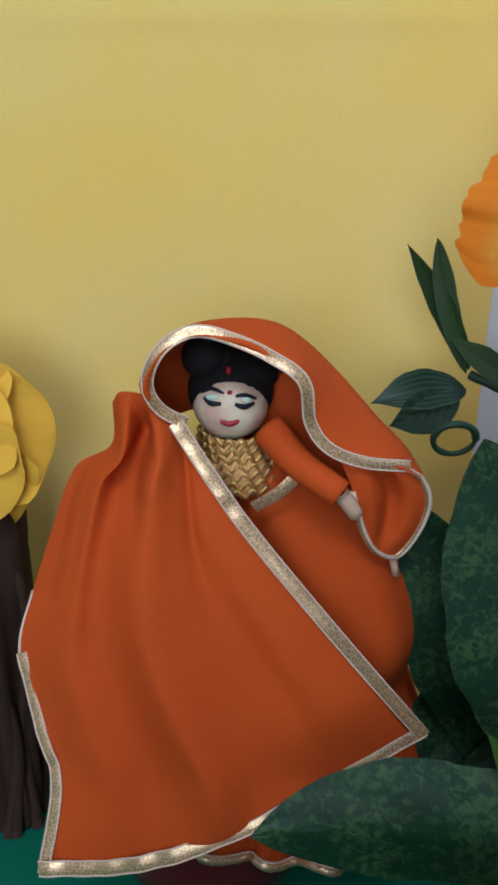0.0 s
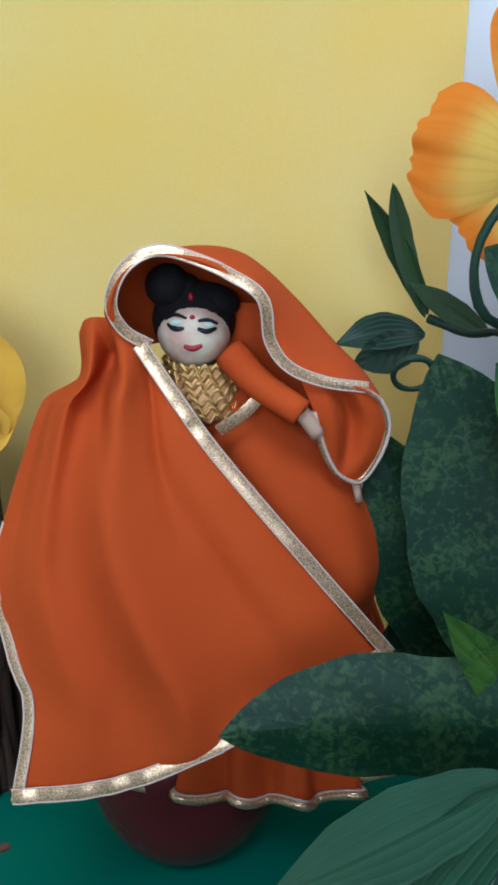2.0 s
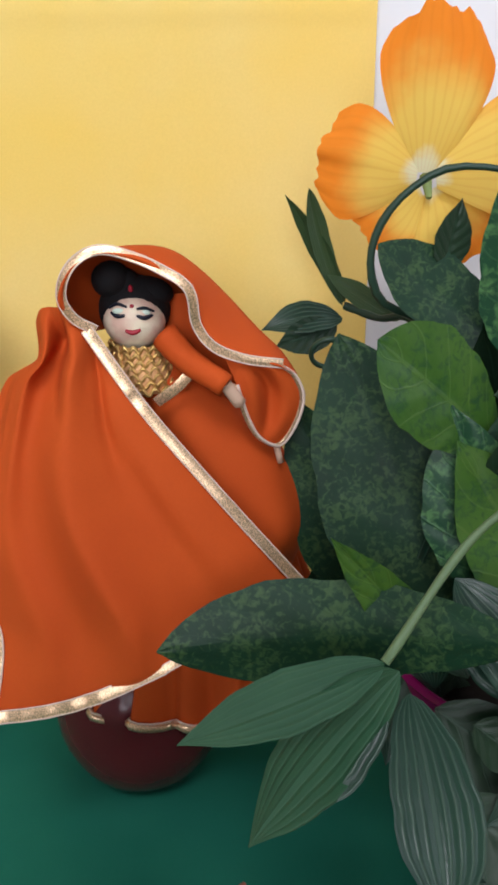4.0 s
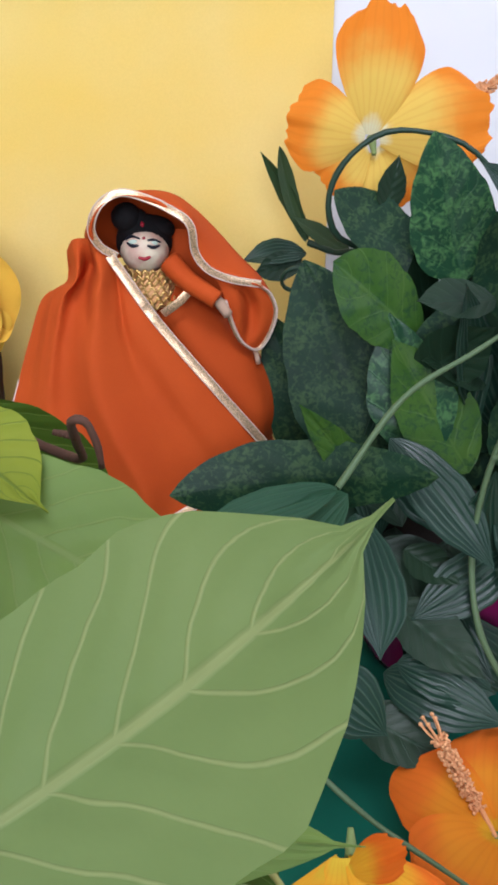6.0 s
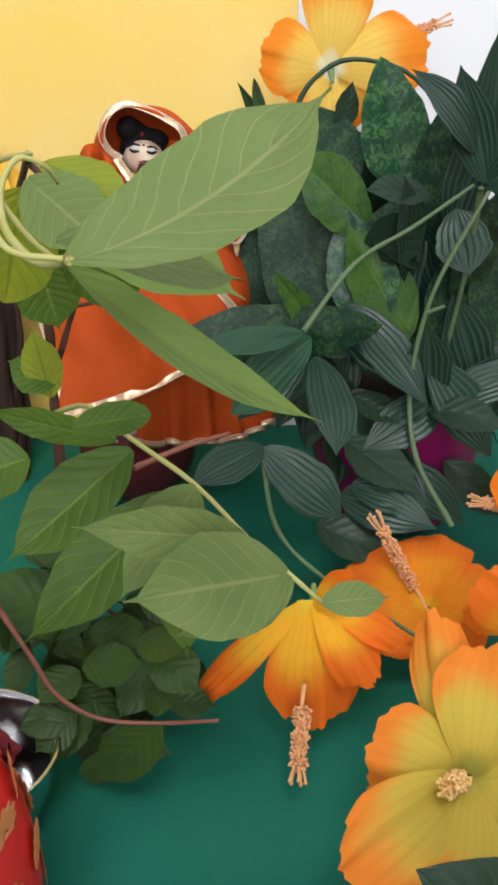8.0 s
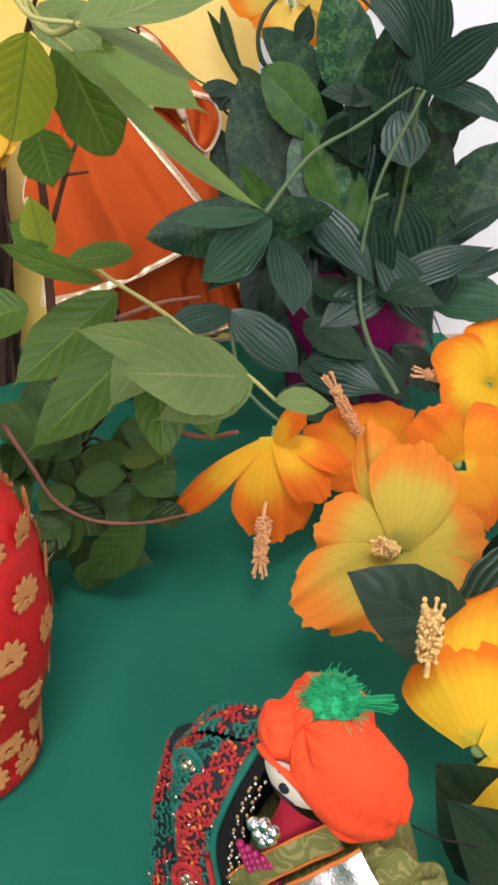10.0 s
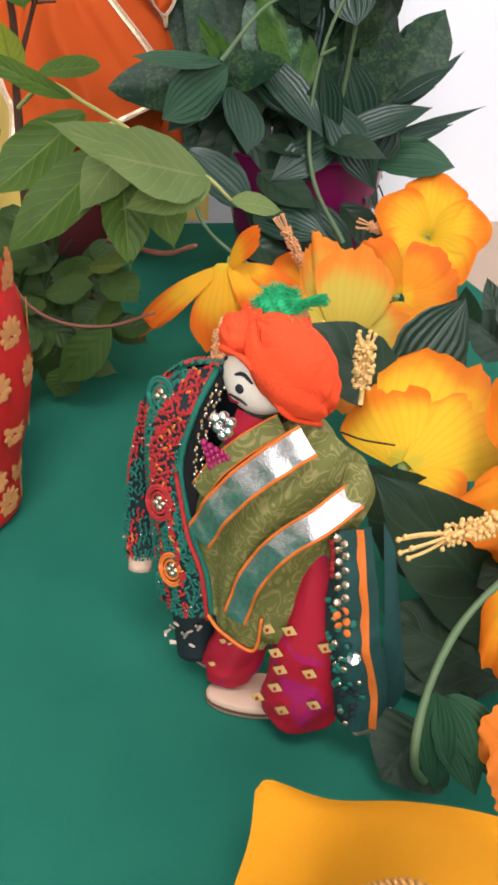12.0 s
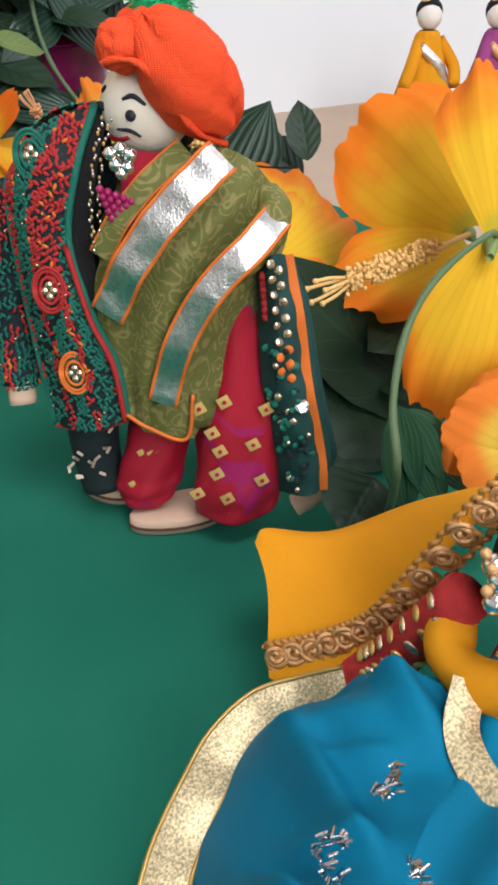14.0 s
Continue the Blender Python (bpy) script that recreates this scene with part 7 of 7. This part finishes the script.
    # bodice
    mid = hc + Vector((0.002, -0.002, -0.0245))
    b.ball(mid, (0.014, 0.013, 0.018), M_REDTHREAD, 24, 16)
    for row in range(7):
        for k in range(10):
            a, e = radians(140 + 17 * (k + 0.5 * (row % 2))), radians(-50 + 13 * row)
            n = Vector((math.cos(a) * math.cos(e), math.sin(a) * math.cos(e), math.sin(e)))
            disc(b, mid + Vector((n.x * 0.0142, n.y * 0.0132, n.z * 0.0182)), n, 0.0011, M_SEQUIN)
    # blue skirt with a broad gold hem
    hem = [(-0.0100, -0.3503, 0.0359), (-0.0154, -0.3438, 0.0309), (-0.0233, -0.3401, 0.0285), (-0.0326, -0.3410, 0.0251), (-0.0407, -0.3455, 0.0229), (-0.0509, -0.3519, 0.0199), (-0.0587, -0.3596, 0.0152), (-0.0658, -0.3689, 0.0091)]
    inner = [(-0.0022, -0.3708, 0.0540), (-0.0078, -0.3775, 0.0530), (-0.0163, -0.3843, 0.0531), (-0.0285, -0.3891, 0.0543), (-0.0377, -0.3942, 0.0541), (-0.0452, -0.4003, 0.0520), (-0.0509, -0.4060, 0.0482)]
    tuck = [Vector(p) + Vector((0.0032, -0.0022, 0.0004)) for p in hem]
    b.patch([tuck[0], (-0.0057, -0.3615, 0.0440), inner[0]], inner, [tuck[-1], (-0.0561, -0.3889, 0.0317), inner[-1]], tuck, M_BLUE, 80, 80,
            lambda u, v: (0, 0, math.sin(math.pi * u) * min(1.0, 7 * v) * (0.003 + 0.009 * (0.5 + 0.5 * math.sin(11 * v + 3.4 * u + 2.2)) ** 2.2 + 0.006 * (0.5 + 0.5 * math.sin(19 * v - 6 * u + 0.6)) ** 3 + 0.005 * math.exp(-((u - 0.72) / 0.2) ** 2) * (1 - abs(math.sin(13 * v + 4 * u + 1.0))) ** 1.6 + 0.0010 * math.sin(40 * v + 9 * u) * u)))
    b.patch([inner[0], (0.0010, -0.3774, 0.0577), (0.0063, -0.3846, 0.0586)], [(0.0063, -0.3846, 0.0586), (-0.0167, -0.4041, 0.0562), (-0.0357, -0.4189, 0.0526)], [inner[-1], (-0.0434, -0.4130, 0.0515), (-0.0357, -0.4189, 0.0526)], inner, M_BLUE, 24, 30,
            lambda u, v: (0, 0, math.sin(math.pi * u) * 0.003 * math.sin(7 * v + 5 * u)))
    b.band(hem, 0.0088, M_GOLDBAND, (-0.5, -0.5, 0.7), M_GOLD, 0.0, 50, 0.0022, 0.0005, 0.0006)
    b.band([(-0.0069, -0.3758, 0.0583), (-0.0133, -0.3805, 0.0553), (-0.0167, -0.3874, 0.0541), (-0.0166, -0.3936, 0.0534)], 0.0058, M_GOLDBAND, (-0.45, -0.6, 0.6), None, 0, 24, 0.001)
    for c, n in (((-0.0453, -0.3872, 0.0616), 34), ((-0.0363, -0.3852, 0.0611), 28), ((-0.0410, -0.3969, 0.0639), 18)):
        for k in range(n):
            c = Vector(c) + rnd.uniform(-0.0009, 0.0009) * Vector((0.83, -0.56, 0)) + rnd.uniform(-0.0012, 0.0012) * Vector((0.3, 0.4, 0.86))
            b.tube([c, c + Vector((rnd.uniform(0.0005, 0.0016), rnd.uniform(-0.001, 0.001), rnd.uniform(-0.0008, 0.0008)))], 0.0003, M_GEM, 4)
    whole("veiled_doll", b, (0.01, -0.37, 0.004), "seated doll with a mustard veil and a blue skirt", "doll")


turban_doll()
veiled_doll()


# ---- things beside the sprig ----
def brocade_bundle():
    b = Build()
    c = Vector((-0.094, -0.104, 0.004))
    prof = [(0.001, 0.0), (0.024, 0.0), (0.029, 0.006), (0.029, 0.014), (0.0305, 0.03), (0.0365, 0.055), (0.0385, 0.078), (0.037, 0.098), (0.031, 0.116), (0.020, 0.13), (0.009, 0.139), (0.001, 0.141)]
    b.lathe(c, prof, M_SUIT, 40, lambda u, v: 0.012 * math.sin(2 * math.pi * 5 * u + 6 * v))
    g = along([(a, 0, z) for a, z in prof], 200)
    for row, v in enumerate((0.25, 0.34, 0.43, 0.52, 0.61, 0.70, 0.79, 0.88)):
        for k in range(11):
            a = 2 * math.pi * (k + 0.5 * (row % 2)) / 11
            p = g(v)
            n = Vector((math.cos(a), math.sin(a), 0))
            s = Vector((-math.sin(a), math.cos(a), 0))
            o = c + n * (p.x * 1.012) + Vector((0, 0, p.z))
            q = n.to_track_quat("Z", "Y").to_matrix()
            for w, r in ((0, 0.0106), (26, 0.0102), (-26, 0.0102), (54, 0.0094), (-54, 0.0094), (86, 0.0080), (-86, 0.0080), (122, 0.0064), (-122, 0.0064), (160, 0.0046), (-160, 0.0046), (13, 0.0056), (-13, 0.0056), (42, 0.0050), (-42, 0.0050)):
                t = radians(w)
                e = s * math.sin(t) + Vector((0, 0, 1)) * math.cos(t)
                m = Matrix((s.cross(Vector((0, 0, 1))), e.cross(n), e)).transposed()
                b.ball(o + e * r * 0.56, (0.0002, 0.0018, r * 0.36), M_MOTIF, 8, 6, m)
            b.ball(o - Vector((0, 0, 0.001)), (0.0003, 0.0013, 0.0013), M_MOTIF, 10, 6, Matrix((s.cross(Vector((0, 0, 1))), s, Vector((0, 0, 1)))).transposed())
    whole("padded_brocade", b, c, "padded red brocade form with gold lotus motifs on green cloth", "cushion")


brocade_bundle()
bowl = thing("steel_bowl", (-0.094, -0.008, 0.004), "shiny steel bowl holding dark red petals", "bowl")
b = Build()
b.lathe((-0.094, -0.008, 0.004), [(0.001, 0.0), (0.018, 0.0), (0.028, 0.012), (0.033, 0.03), (0.035, 0.040), (0.0362, 0.041), (0.034, 0.040), (0.031, 0.028), (0.024, 0.010), (0.001, 0.004)], M_STEEL, 48)
part("shell", b, bowl)
M_ROSE = plain("dark_rose_petal", (0.16, 0.006, 0.014), 0.6, 0.4, 80)
rose = thing("red_flower", (-0.1, -0.008, 0.02), "dark red rose petals inside a steel bowl", "flower")
for k in range(12):
    a = k * 2.4
    part("petal", petal_build((-0.1 + 0.005 * math.cos(a), -0.008 + 0.005 * math.sin(a), 0.020), (0.1 * math.cos(a), 0.1 * math.sin(a), 1), (math.cos(a), math.sin(a), 0), 0.025, 0.028, 20 + 7 * (k % 5), M_ROSE, 70 + k, 0.5, 0.15), rose)


# ---- small dolls far off by the white wall ----
def far_doll(c, body, sash, label):
    b = Build()
    c = Vector(c)
    b.lathe(c, [(0.001, 0.0), (0.036, 0.0), (0.034, 0.01), (0.026, 0.04), (0.017, 0.07), (0.012, 0.09), (0.008, 0.096)], body, 32, lambda u, v: 0.06 * math.sin(2 * math.pi * 9 * u))
    b.ball(c + Vector((0, 0, 0.107)), 0.0115, M_BEAD, 18, 12)
    b.ball(c + Vector((0.003, 0.004, 0.111)), 0.0122, M_HAIR, 18, 12)
    b.tube([c + Vector((-0.016, -0.006, 0.084)), c + Vector((0.0, -0.018, 0.066)), c + Vector((0.018, -0.014, 0.04))], 0.005, sash, 8, 12)
    b.tube([c + Vector((-0.012, -0.002, 0.088)), c + Vector((-0.026, -0.01, 0.07)), c + Vector((-0.036, -0.012, 0.05))], 0.006, body, 8, 10)
    b.tube([c + Vector((0.012, -0.002, 0.088)), c + Vector((0.024, -0.012, 0.066)), c + Vector((0.018, -0.022, 0.05))], 0.006, body, 8, 10)
    b.ball(c + Vector((0, 0.004, 0.119)), (0.006, 0.006, 0.005), M_COPPER, 12, 8)
    whole("figure_doll", b, c, label, "doll", "far dolls")


far_doll((0.535, 0.19, 0.0), M_MUSTARD, M_SILVER, "small doll in mustard dress by the white wall")
far_doll((0.6, 0.165, 0.0), M_MAUVE, M_COPPER, "small doll in magenta dress by the white wall")
